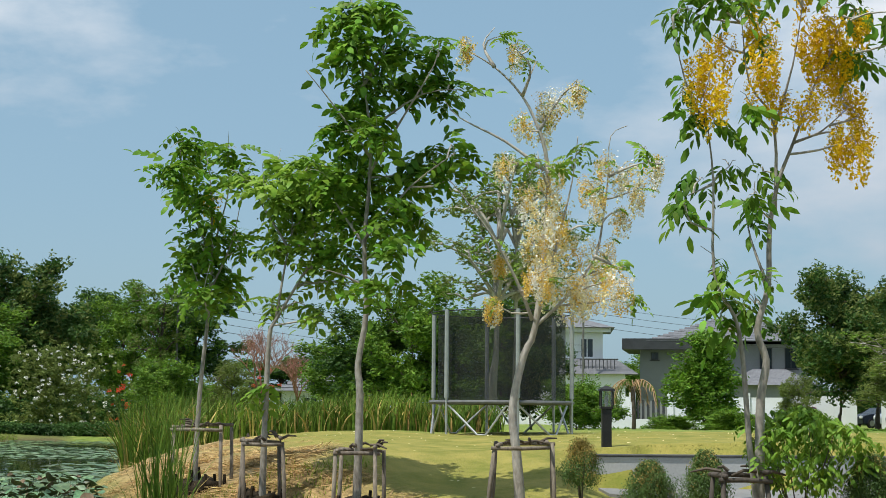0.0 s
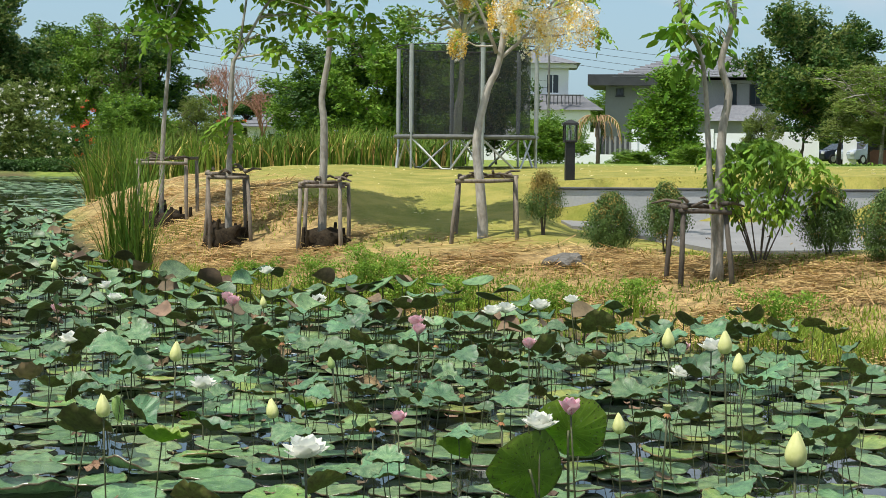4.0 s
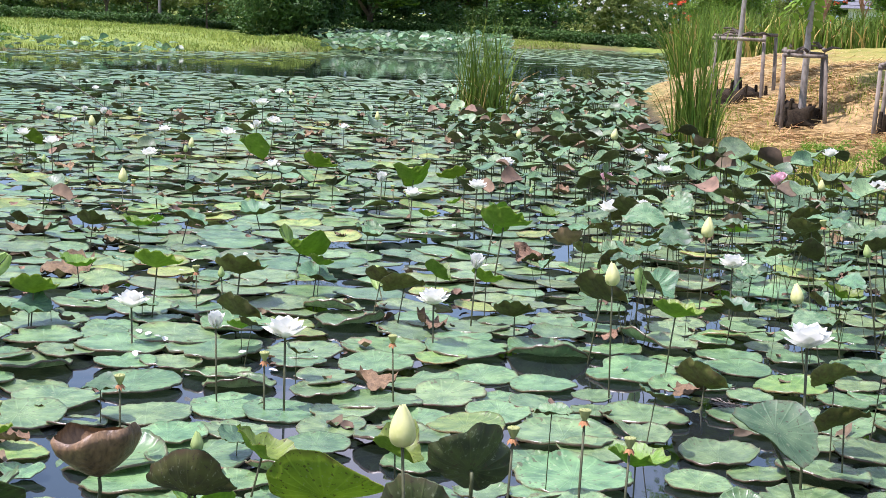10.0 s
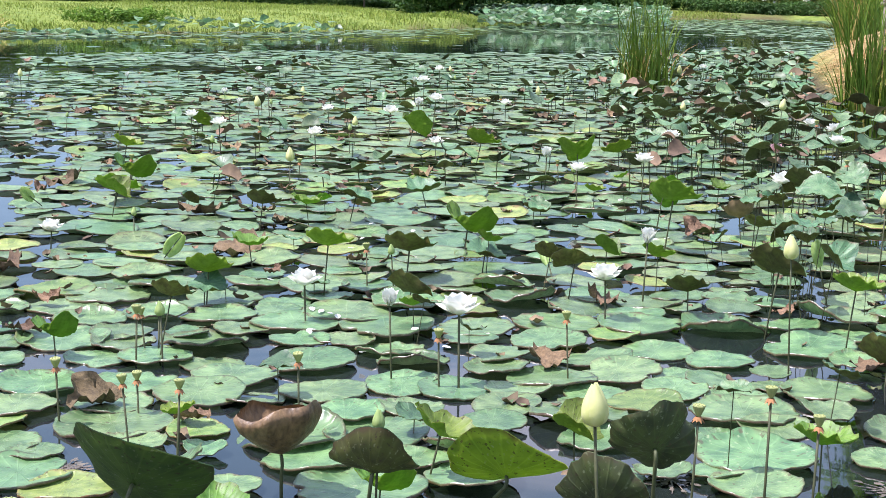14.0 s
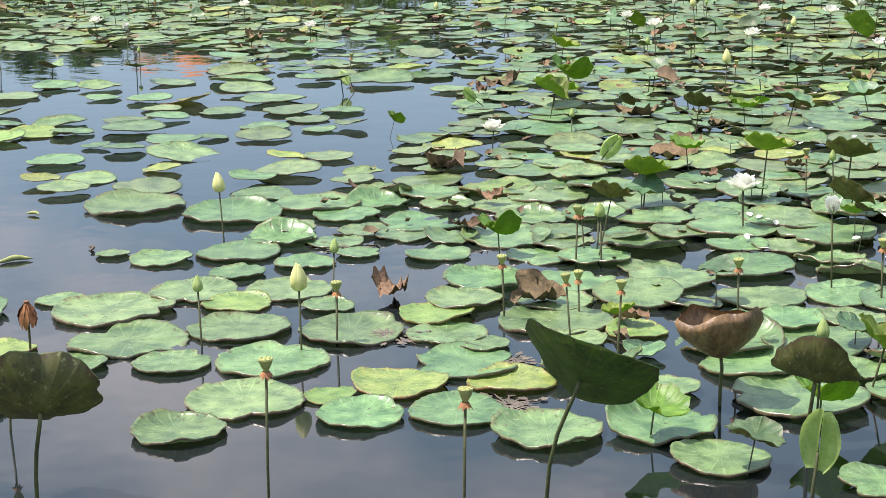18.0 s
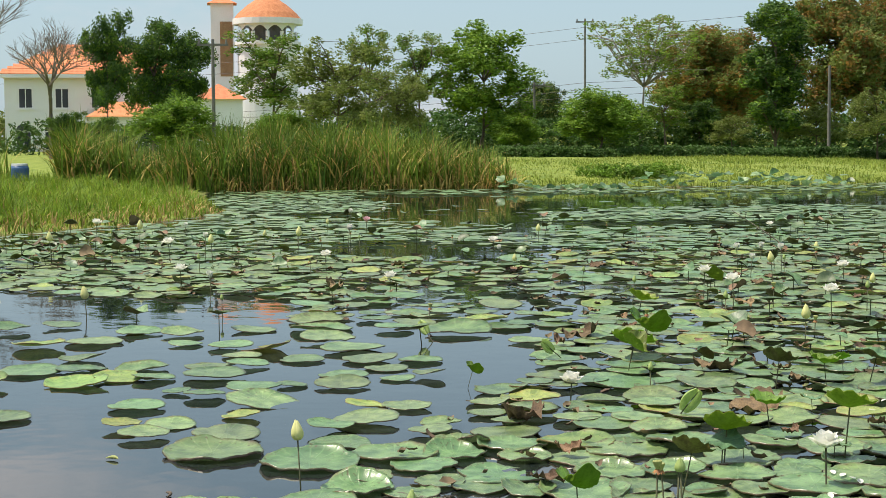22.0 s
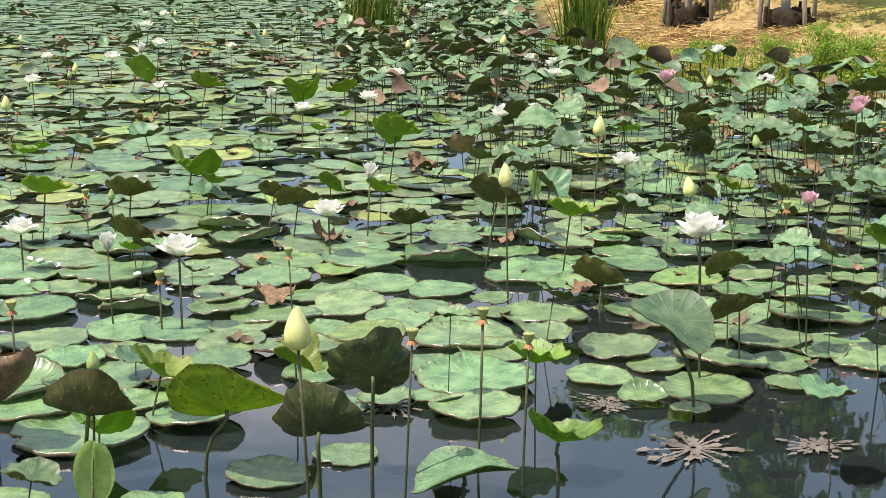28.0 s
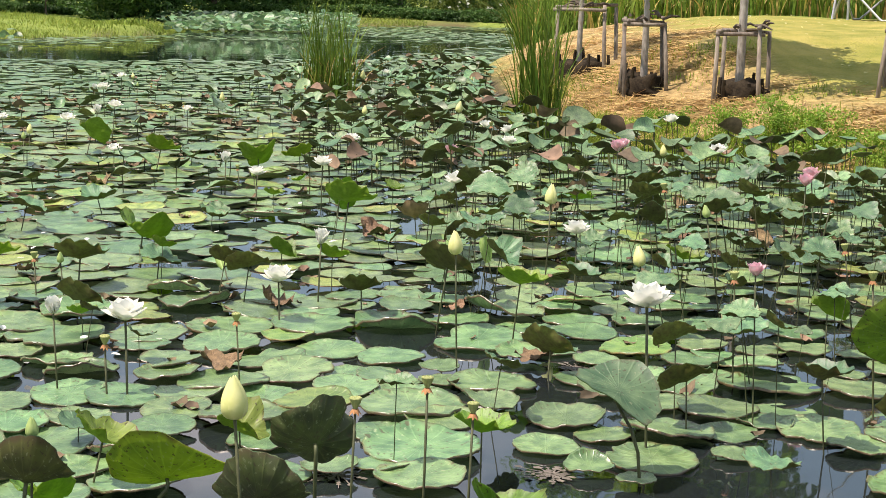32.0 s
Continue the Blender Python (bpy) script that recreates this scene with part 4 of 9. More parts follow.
def young_tree(key, label, leaf_material, leaf_size, thick, spray=SPRAY, per=11, tall=1.0):
    d = dict(YOUNG_TREES[key])
    x0, y0 = d["place"]
    d["stems"] = [[(a, b, 1.8 + (c - 1.8) * tall) for a, b, c in line] for line in d["stems"]]
    for masses in ("green", "more_green", "cream", "more_cream", "yellow"):
        d[masses] = [(a, b, 1.8 + (c - 1.8) * tall, r) for a, b, c, r in d[masses]]
    z0 = ground_z(x0, y0)
    g = np.random.default_rng(ord(key))
    tree = thing("young_tree", (x0, y0, 0), label, "tree", "young trees on the mound")
    for i, line in enumerate(d["stems"]):
        line = [Vector(p) for p in line]
        rooted = i == 0 or (line[0].z < z0 + 0.9)
        if rooted:
            line = [p for p in line if p.z > z0 + 0.15]
            line = [Vector((line[0].x, line[0].y, z0 - 0.08))] + line
        pts = smooth_line(line)
        r0 = thick if i == 0 else thick * (0.75 if rooted else 0.36)
        radii = [max(0.006, r0 * (1 - 0.93 * (k / (len(pts) - 1)) ** 0.8) * (1.25 if rooted and k == 0 else 1)) for k in range(len(pts))]
        bm = tube(bmesh.new(), pts, radii, 9 if rooted else 6)
        part("trunk" if i == 0 else "limb", bm, BARK if key == "d" else BARK_MID, tree, smooth=True)
    # twigs that carry the leaf masses
    green, cream, yellow = d["green"] + d["more_green"], d["cream"] + d["more_cream"], d["yellow"]
    stems = [p for line in d["stems"] for p in smooth_line(line, 4)]
    for cx, cy, cz, r in green + cream + yellow:
        bm = bmesh.new()
        c = Vector((cx, cy, cz))
        near = min((p for p in stems if p.z < cz + 0.2), key=lambda p: (p - c).length + max(0, p.z - cz + 0.1) * 2, default=stems[-1])
        mid = (near + c) / 2 + Vector(g.normal(size=3) * 0.05)
        tube(bm, smooth_line([near, mid, c], 2), [0.014, 0.013, 0.011, 0.008, 0.005], 4)
        for q in range(3):
            tip = c + Vector(g.normal(size=3)) * r * 0.6
            tube(bm, [c, (c + tip) / 2 + Vector((0, 0, 0.03)), tip], [0.006, 0.005, 0.003], 3)
        part("twig", bm, BARK, tree)
    if green:
        pts = np.concatenate([ball_points(m[:3], m[3] * 0.8, max(5, int(per * 1.35 * (m[3] / 0.28) ** 1.7)), g, 0.15) for m in green])
        scattered("crown", spray, pts, g.uniform(0.75, 1.25, len(pts)) * leaf_size, leaf_material, (0.0, 1.0), tree, "drooping green compound leaves", g)
    for masses, material, name in ((cream, BLOOM_CREAM, "pale cream and amber blossom"), (yellow, BLOOM_YELLOW, "hanging golden-yellow blossom")):
        if masses:
            for t in range(2):
                pts = np.concatenate([ball_points(m[:3], m[3] * (1.15 if material is BLOOM_YELLOW else 1.3), max(4, int((17 if material is BLOOM_YELLOW else 13) * (m[3] / 0.25) ** 1.6)), g, 0.1) for m in masses])
                mat = material
                if material is BLOOM_CREAM and t == 1:
                    mat = BLOOM_WHITE
                    pts = pts[g.uniform(size=len(pts)) < 0.7]
                scattered("blossom", RACEMES[t], pts, g.uniform(0.2, 0.42, len(pts)), mat, (0.0, 0.25), tree, name, g)
    if cream:
        extra = np.concatenate([ball_points(m[:3], m[3] * 1.2, 19 if m[2] < 4.3 else 7, g) for m in cream])
        scattered("blossom", RACEMES[2], extra, g.uniform(0.14, 0.30, len(extra)), BLOOM_AMBER, (0, 0.3), tree, "hanging golden-yellow blossom", g)
        extra = np.concatenate([ball_points(m[:3], m[3] * 1.2, 3, g) for m in cream])
        scattered("crown", SPRAY, extra, g.uniform(0.1, 0.2, len(extra)), LEAF_LIGHT, (0, 0.6), tree, "sparse pale green leaves", g)
    return tree


young_tree("a", "slender young tree with dark green leaves, staked on the mound", LEAF_YOUNG, 0.34, 0.055)
young_tree("b", "young forked tree with a bent grey trunk and light green leaves", LEAF_LIGHT, 0.33, 0.06)
young_tree("c", "tall leafy young tree with a pale trunk, staked on the mound", LEAF_YOUNG, 0.37, 0.068, per=13, tall=1.055)
young_tree("d", "nearly bare young tree covered in cream blossom, leaning trunk", LEAF_LIGHT, 0.22, 0.082, tall=1.035)
young_tree("e", "young golden shower tree with hanging yellow blossom beside the path", LEAF_YOUNG, 0.27, 0.06, SPRAY_WIDE, 9, tall=1.09)


POLEWOOD_DARK = surface("dark_pole_wood", (0.03, 0.025, 0.02), (0.11, 0.09, 0.07), 0.85, 5, 40, 0.5, vary=0.2, stretch=(1, 1, 0.3))


def tree_support(x, y, label, span=0.62, height=0.86, seed=0, root=True, legs=4, wood=POLEWOOD):
    """A square of lashed poles round a young tree, on its root ball."""
    g = random.Random(seed)
    z0 = ground_z(x, y)
    top = thing("tree_support", (x, y, z0), label, "tree stake", "tree supports", g.uniform(-12, 12))
    corners = [(-1, -1), (1, -1), (1, 1), (-1, 1)][:legs]
    for cx, cy in corners:
        a = Vector((cx * span * 0.52 + g.uniform(-.05, .05), cy * span * 0.4, -0.35))
        b = Vector((cx * span * 0.44 + g.uniform(-.03, .03), cy * span * 0.34, height + g.uniform(-.03, .06)))
        part("post", tube(bmesh.new(), [a, (a + b) / 2 + Vector((g.uniform(-.015, .015), 0, 0)), b], [0.030, 0.028, 0.025], 8), wood, top, smooth=True)
    for k in range(4 if legs == 4 else 3):
        q = height - 0.03 + 0.045 * (k % 2)
        o = (-1, 1, -1, 1)[k] * span * 0.36
        e = span * 0.5
        a, b = (Vector((-e, o, q)), Vector((e, o + g.uniform(-.05, .05), q + g.uniform(-.03, .03)))) if k < 2 else (Vector((o * 1.1, -e, q + .04)), Vector((o * 1.1 + g.uniform(-.05, .05), e, q + .04)))
        part("crossbar", tube(bmesh.new(), [a, (a + b) / 2 + Vector((0, 0, g.uniform(-.012, .012))), b], [0.025, 0.026, 0.023], 8), wood, top, smooth=True)
    bm = bmesh.new()
    for k in range(7):
        a = Vector((g.uniform(-.25, .25), g.uniform(-.2, .2), height + g.uniform(.02, .08)))
        b = a + Vector((g.uniform(-.3, .3), g.uniform(-.2, .2), g.uniform(-.06, .08)))
        tube(bm, [a, (a + b) / 2 + Vector((0, 0, .03)), b], [0.022, 0.018, 0.010], 6)
    part("lashing", bm, BARK_DARK, top, "dark rubber and bark lashing")
    if root:
        bm = bmesh.new()
        bmesh.ops.create_icosphere(bm, subdivisions=3, radius=1.0)
        for v in bm.verts:
            n_ = noise.noise(v.co * 2.1 + Vector((seed, 0, 0))) * 0.55 + noise.noise(v.co * 5) * 0.25
            v.co = Vector((v.co.x * span * 0.5, v.co.y * span * 0.5, max(-0.6, min(0.8, v.co.z)) * 0.24 + 0.0)) * (1 + 1.1 * n_)
        part("root_ball", bm, ROOTBALL, top, "dark soil root ball", smooth=True)
        for q in range(6):
            a = q * 1.05 + g.uniform(-0.3, 0.3)
            e = Vector((span * 0.45 * math.cos(a), span * 0.38 * math.sin(a), -0.05))
            tip = e + Vector((g.uniform(-0.05, 0.05), g.uniform(-0.05, 0.05), g.uniform(0.22, 0.42)))
            part("stub", tube(bmesh.new(), [e, (e + tip) / 2, tip], [0.035, 0.03, 0.022], 6), ROOTBALL, top, "dark rotten stub")
    return top


tree_support(-3.30, 23.4, "old pole frame of grey wood beside the reeds", 0.8, 0.95, 1, True, 3)
tree_support(-2.23, 21.4, "lashed pole frame round a forked tree, on dark soil", 0.56, 0.90, 2)
tree_support(-0.89, 20.4, "lashed pole frame round the tall leafy tree", 0.60, 0.80, 3)
tree_support(1.22, 20.4, "lashed pole frame round the blossoming tree", 0.80, 0.76, 4, False)
tree_support(3.13, 16.1, "dark pole frame round the golden shower tree", 0.54, 0.80, 5, False, 4, POLEWOOD_DARK)


def shrub(x, y, height, width, material, seed, label, upright=True, leaves=900, size=0.035, stems=9):
    g = np.random.default_rng(seed)
    z0 = ground_z(x, y)
    bush = thing("shrub", (x, y, z0), label, "shrub", "shrubs by the path")
    tips = []
    for k in range(stems):
        bm = bmesh.new()
        a = g.uniform(0, 6.283)
        r = width * 0.45 * g.uniform(0.3, 1)
        tip = Vector((r * math.cos(a), r * math.sin(a), height * g.uniform(0.6, 0.95)))
        tube(bm, smooth_line([Vector((tip.x * .08, tip.y * .08, -0.05)), Vector((tip.x * .5, tip.y * .5, tip.z * .5)), tip], 2), [0.009, 0.008, 0.007, 0.005, 0.003], 5)
        tips.append(tip)
        part("stem", bm, BARK_DARK, bush)
    s = g.uniform(0, 1, leaves)
    a = g.uniform(0, 6.283, leaves)
    prof = np.sin(np.pi * np.clip(s * 0.9 + 0.12, 0, 1)) ** (0.7 if upright else 0.5)
    r = width * 0.5 * prof * g.uniform(0.35, 1, leaves) ** 0.5 * (1 + 0.25 * np.sin(3 * a + 6 * s))
    pts = np.stack([r * np.cos(a), r * np.sin(a), height * (0.12 + 0.92 * s) if upright else height * (0.42 + 0.62 * s)], 1)
    scattered("leaves", TUFT_FINE if upright else SPRAY_WIDE, pts, g.uniform(0.7, 1.3, leaves) * size, material, (0, 0.7), bush, "", g)
    return bush


def blades(name, places, heights, material, lean=0.35, width=0.012, segments=3, g=rng, kind="stuff", label="", category=""):
    """Many tapering bent blades as one mesh."""
    n = len(places)
    az, bend = g.uniform(0, 6.283, n), g.uniform(0.05, lean, n)
    wid = width * g.uniform(0.6, 1.4, n)
    s = np.linspace(0, 1, segments + 1)
    d = np.stack([np.cos(az), np.sin(az)], 1)
    side = np.stack([-np.sin(az + 0.6), np.cos(az + 0.6)], 1)
    rows = []
    for q in s:
        c = places + np.concatenate([d * (bend * heights * q ** 2.2)[:, None], (heights * (q - 0.35 * bend * q ** 3))[:, None]], 1)
        w = (wid * (1 - q ** 1.5) + 0.0008)[:, None]
        off = np.concatenate([side * w, np.zeros((n, 1))], 1)
        rows += [c - off, c + off]
    verts = np.stack(rows, 1).reshape(-1, 3)
    k = 2 * (segments + 1)
    f = np.array([(2 * i, 2 * i + 1, 2 * i + 3, 2 * i + 2) for i in range(segments)])
    faces = (f[None] + (np.arange(n) * k)[:, None, None]).reshape(-1)
    me = bpy.data.meshes.new(name)
    me.vertices.add(len(verts))
    me.vertices.foreach_set("co", verts.astype(np.float32).ravel())
    me.loops.add(len(faces))
    me.loops.foreach_set("vertex_index", faces.astype(np.int32))
    me.polygons.add(len(faces) // 4)
    me.polygons.foreach_set("loop_start", np.arange(0, len(faces), 4, dtype=np.int32))
    me.update(calc_edges=True)
    me.materials.append(material)
    return tagged(new(name, me), label, category, kind=kind)


def on_ground(x, y, dz=-0.03):
    return np.stack([x, y, ground_height(x, y) + dz], 1)


LEAF_CONIFER = foliage("scale_leaves", (0.035, 0.08, 0.018), (0.125, 0.195, 0.045), 0.15)
CONIFER_TIP = foliage("bronze_scale_leaves", (0.20, 0.16, 0.04), (0.40, 0.29, 0.08), 0.15)


SPRIG = tuft_template(34, 0.17, 16, 1.0)


def conifer(x, y, height, width, seed, label, bare=0.2, dense=1.0, bronze=0.3):
    """A small feathery conifer: thin stems with many upswept sprigs."""
    g = np.random.default_rng(seed)
    bush = thing("conifer_shrub", (x, y, ground_z(x, y)), label, "shrub", "shrubs by the path")
    for k in range(4):
        a = g.uniform(0, 6.283)
        tip = Vector((width * .2 * math.cos(a), width * .2 * math.sin(a), height * g.uniform(0.6, 0.9)))
        part("stem", tube(bmesh.new(), smooth_line([(tip.x * .1, tip.y * .1, -0.05), tuple(tip * .5), tuple(tip)], 2), [0.014, 0.012, 0.010, 0.007, 0.003], 5), BARK_DARK, bush)
    n = int(520 * dense)
    s, a = g.uniform(0, 1, n) ** 0.9, g.uniform(0, 6.283, n)
    r = width * 0.5 * np.sin(np.pi * np.clip(0.22 + 0.74 * s, 0, 1)) ** 0.8 * g.uniform(0.2, 1, n) ** 0.5 * (1 + 0.2 * np.sin(4 * a + 7 * s) + 0.14 * np.sin(9 * a))
    p = np.stack([r * np.cos(a), r * np.sin(a), height * (bare + (0.95 - bare) * s)], 1)
    tip = g.uniform(size=n) < bronze * (0.15 + step(s, 0.4, 0.95))
    for sel, mat, lab in ((~tip, LEAF_CONIFER, "feathery green sprigs"), (tip, CONIFER_TIP, "bronze sprig tips")):
        k = sel.sum()
        mats = turns(a[sel], g.uniform(-0.3, 0.3, k), g.uniform(0, 6.283, k)) * g.uniform(0.05, 0.085, k)[:, None, None]
        mats[:, 2, :] *= 1.7
        ob = scatter_mesh("foliage", SPRIG[0], SPRIG[1], mats, p[sel], mat)
        ob.parent = bush
        tagged(ob, lab)
    return bush


conifer(1.95, 20.3, 0.80, 0.48, 1, "sparse yellow-brown young conifer shrub on the slope", 0.3, 0.55, 0.85)
conifer(2.58, 18.6, 0.68, 0.54, 2, "dense green conifer shrub with bronze tips beside the path", 0.1, 1.2, 0.2)
conifer(3.18, 18.3, 0.82, 0.47, 3, "upright green conifer shrub with bronze tips beside the path", 0.25, 0.9, 0.15)
shrub(3.85, 16.5, 1.28, 1.35, LEAF_LIGHT, 4, "broad-leaved light green bush on thin stems beside the path", False, 400, 0.15, 12)
conifer(4.62, 16.6, 0.72, 0.58, 5, "green conifer shrub behind the leafy bush", 0.15, 1.0, 0.15)
conifer(5.12, 16.0, 0.76, 0.66, 6, "green conifer shrub at the path's edge", 0.1, 1.2, 0.12)


def reed_clump(x, y, radius, height, n, seed, label):
    g = np.random.default_rng(seed)
    a, r = g.uniform(0, 6.283, n), radius * g.uniform(0, 1, n) ** 0.6
    clump = thing("reed_clump", (x, y, 0), label, "reeds", "reed clumps in the pond")
    p = np.stack([r * np.cos(a), r * np.sin(a) * 0.7, np.full(n, -0.1)], 1)
    ob = blades("green_foliage", p, height * g.uniform(0.35, 1.08, n), REED, 0.34, 0.012, 6, g, "stuff")
    ob.parent = clump
    m = n // 5
    ob = blades("dry_foliage", p[:m] * 1.1, height * g.uniform(0.3, 0.7, m), REED_DRY, 0.8, 0.010, 5, g, "stuff")
    ob.parent = clump
    return clump


reed_clump(-3.07, 18.3, 0.27, 2.15, 190, 1, "tall green reed clump at the foot of the mound")
reed_clump(-7.2, 23.4, 0.42, 1.95, 200, 2, "tall green reed clump standing among lotus leaves")


def belt(name, line, deep, height, n, seed, label, dry=0.3, lean=0.4, width=0.016, tall=None, level=None):
    """A belt of cattails along a line."""
    g = np.random.default_rng(seed)
    line = np.array(line, float)
    seg = np.linalg.norm(np.diff(line, axis=0), axis=1)
    at = np.concatenate([[0], np.cumsum(seg)])
    s = g.uniform(0, at[-1], n)
    x, y = np.interp(s, at, line[:, 0]), np.interp(s, at, line[:, 1])
    i = np.clip(np.searchsorted(at, s) - 1, 0, len(seg) - 1)
    nx, ny = -(np.diff(line, axis=0)[i, 1]) / seg[i], np.diff(line, axis=0)[i, 0] / seg[i]
    q = g.uniform(0, 1, n) * deep
    x, y = x + nx * q, y + ny * q
    h = height * (0.82 + 0.18 * np.sin(s * 0.9 + 2 * np.sin(s * 0.37)) + 0.08 * np.sin(s * 3.7)) * g.uniform(0.5, 1.15, n)
    if tall is not None:
        h = h * np.interp(s / at[-1], (0, 0.35, 1), tall)
    p = on_ground(x, y, -0.1)
    p[:, 2] = np.maximum(p[:, 2], -0.2)
    if level:
        h = np.maximum(0.4, level - p[:, 2]) * g.uniform(0.62, 1.06, n) * (0.92 + 0.08 * np.sin(s * 1.3))
    k = g.uniform(size=n) < dry
    blades(name, p[~k], h[~k], REED, lean, width, 4, g, "stuff", label, "reeds")
    blades(name, p[k], h[k] * 0.9, REED_DRY, lean * 1.3, width, 4, g, "stuff", "dry brown blades among the cattails", "reeds")


# cattails along the far shore, and behind the mound
belt("cattails", [(-42.4, 28.3), (-39.6, 32.0), (-36.6, 36.0), (-33.7, 40.2)], 4.5, 2.4, 7600, 3, "dense belt of green cattails along the far shore", 0.25, 0.75, 0.032, (1.0, 0.98, 0.88))
belt("cattails", [(-6.9, 37.0), (-5, 37.4), (-1.5, 37.8), (2.0, 38.2)], 3.0, 1.75, 4600, 4, "green cattails growing behind the mound", 0.18, 0.55, 0.024, None, 2.45)
belt("cattails", [(-37, 16), (-41, 22), (-43.6, 27.7)], 3.0, 2.5, 1800, 5, "dense belt of green cattails along the far shore", 0.25, 0.5, 0.034)

belt("dry_reeds", [(-39.0, 32.2), (-36.3, 36.2), (-33.5, 40.2)], 1.4, 0.95, 2400, 6, "dry fallen blades at the foot of the cattails", 0.7, 1.3, 0.026)

# ---- background trees ----
LEAFLETS = tuft_template(12, 0.34, 15, 0.6)


def far_tree(seed, height, spread, material, label, bark=BARK_DARK, trunk=0.25, fill=1.0, tuft=0.3, second=None, shape="round", limbs=8, clump=0.12):
    """A tree with a trunk, forking limbs and clumps of small leaves round the limbs' tips; height and spread in metres."""
    g = np.random.default_rng(seed)
    tree = thing("tree", (0, 0, 0), label, "tree", "trees round the pond")
    low = height * trunk
    lean = Vector((g.uniform(-.3, .3), g.uniform(-.3, .3), 0))
    axis_top = {"round": 0.72, "open": 0.75, "conic": 0.92, "umbrella": 0.62, "column": 0.85}[shape]
    spine = smooth_line([(0, 0, -0.2), tuple(lean * .3 + Vector((0, 0, low * .6))), tuple(lean * .7 + Vector((0, 0, low))), tuple(lean + Vector((0, 0, height * axis_top)))], 3)
    part("trunk", tube(bmesh.new(), spine, np.linspace(height * (0.013 if shape == "umbrella" else 0.019), 0.03, len(spine)), 8), bark, tree, smooth=True)
    clumps = []

    def reach(s):
        """How far the crown reaches out at a share s of its height."""
        if shape == "conic":
            return 1.05 - 0.95 * s
        if shape == "umbrella":
            return 0.35 + 0.65 * s ** 0.8
        if shape == "column":
            return 0.75 + 0.25 * math.sin(math.pi * s)
        return math.sin(math.pi * min(1, 0.2 + 0.68 * s)) ** 0.7

    for k in range(limbs):
        s = (k + g.uniform(0.2, 0.8)) / limbs
        if shape == "umbrella":
            s = 0.55 + 0.45 * s
        a = k * 2.4 + g.uniform(-0.5, 0.5)
        z1 = low + (height - low) * (0.12 + 0.80 * s) + g.normal() * 0.02 * height
        r1 = 0.5 * spread * reach(s) * g.uniform(0.55, 1.0)
        z0 = low + (z1 - low) * (0.25 if shape == "umbrella" else 0.55)
        start = spine[-1] if z0 > spine[-1].z else min(spine, key=lambda p: abs(p.z - z0))
        tip = Vector((lean.x * .8 + r1 * math.cos(a), lean.y * .8 + r1 * math.sin(a), z1))
        bm = bmesh.new()
        mid = start.lerp(tip, 0.5) + Vector((0, 0, (-0.04 if shape == "umbrella" else 0.04) * height))
        line = smooth_line([start, mid, tip], 3)
        tube(bm, line, np.linspace(height * 0.008, 0.02, len(line)), 5)
        for q in range(5):
            f = line[min(len(line) - 1, 2 + q)]
            w = Vector((g.normal(), g.normal(), abs(g.normal()) * 0.55 - 0.1)).normalized()
            e = f + w * spread * g.uniform(0.10, 0.22)
            e.z = min(e.z, height * 0.98)
            tube(bm, [f, f.lerp(e, .5) + Vector((0, 0, .08)), e], [height * 0.005, height * 0.004, 0.012], 4)
            clumps.append((e, spread * clump * g.uniform(0.6, 1.25)))
            if q % 2:
                e2 = e + Vector((g.normal(), g.normal(), 0.3 * g.normal())) * spread * 0.09
                tube(bm, [e, e2], [0.02, 0.008], 3)
                clumps.append((e2, spread * clump * g.uniform(0.4, 0.8)))
        clumps.append((tip, spread * clump * g.uniform(0.7, 1.2)))
        part("limb", bm, bark, tree)
    pts = []
    for c, r in clumps:
        n = max(4, int(fill * 10 * (r / 0.5) ** 1.6))
        p = g.normal(size=(n, 3))
        p /= np.linalg.norm(p, axis=1)[:, None]
        pts.append(np.array(c) + p * (r * g.uniform(0.2, 1.15, n))[:, None] * (1, 1, 0.4 if shape == "umbrella" else 0.6 if shape == "open" else 0.75))
    pts = np.concatenate(pts)
    split = g.uniform(size=len(pts)) < (0.35 if second else 0)
    scattered("crown", LEAFLETS, pts[~split], g.uniform(0.7, 1.3, (~split).sum()) * tuft, material, (0, 0.6), tree, "", g)
    if second:
        scattered("crown", LEAFLETS, pts[split], g.uniform(0.7, 1.3, split.sum()) * tuft, second, (0, 0.6), tree, "", g)
    return tree


def put_tree(ob, bearing, far, turn=0.0, tall=0.9):
    p = polar(bearing, far)
    ob.matrix_basis = pose(p.x, p.y, ground_z(p.x, p.y) - 0.05, 0, 0, turn) @ Matrix.Diagonal((1, 1, tall, 1))
    return ob


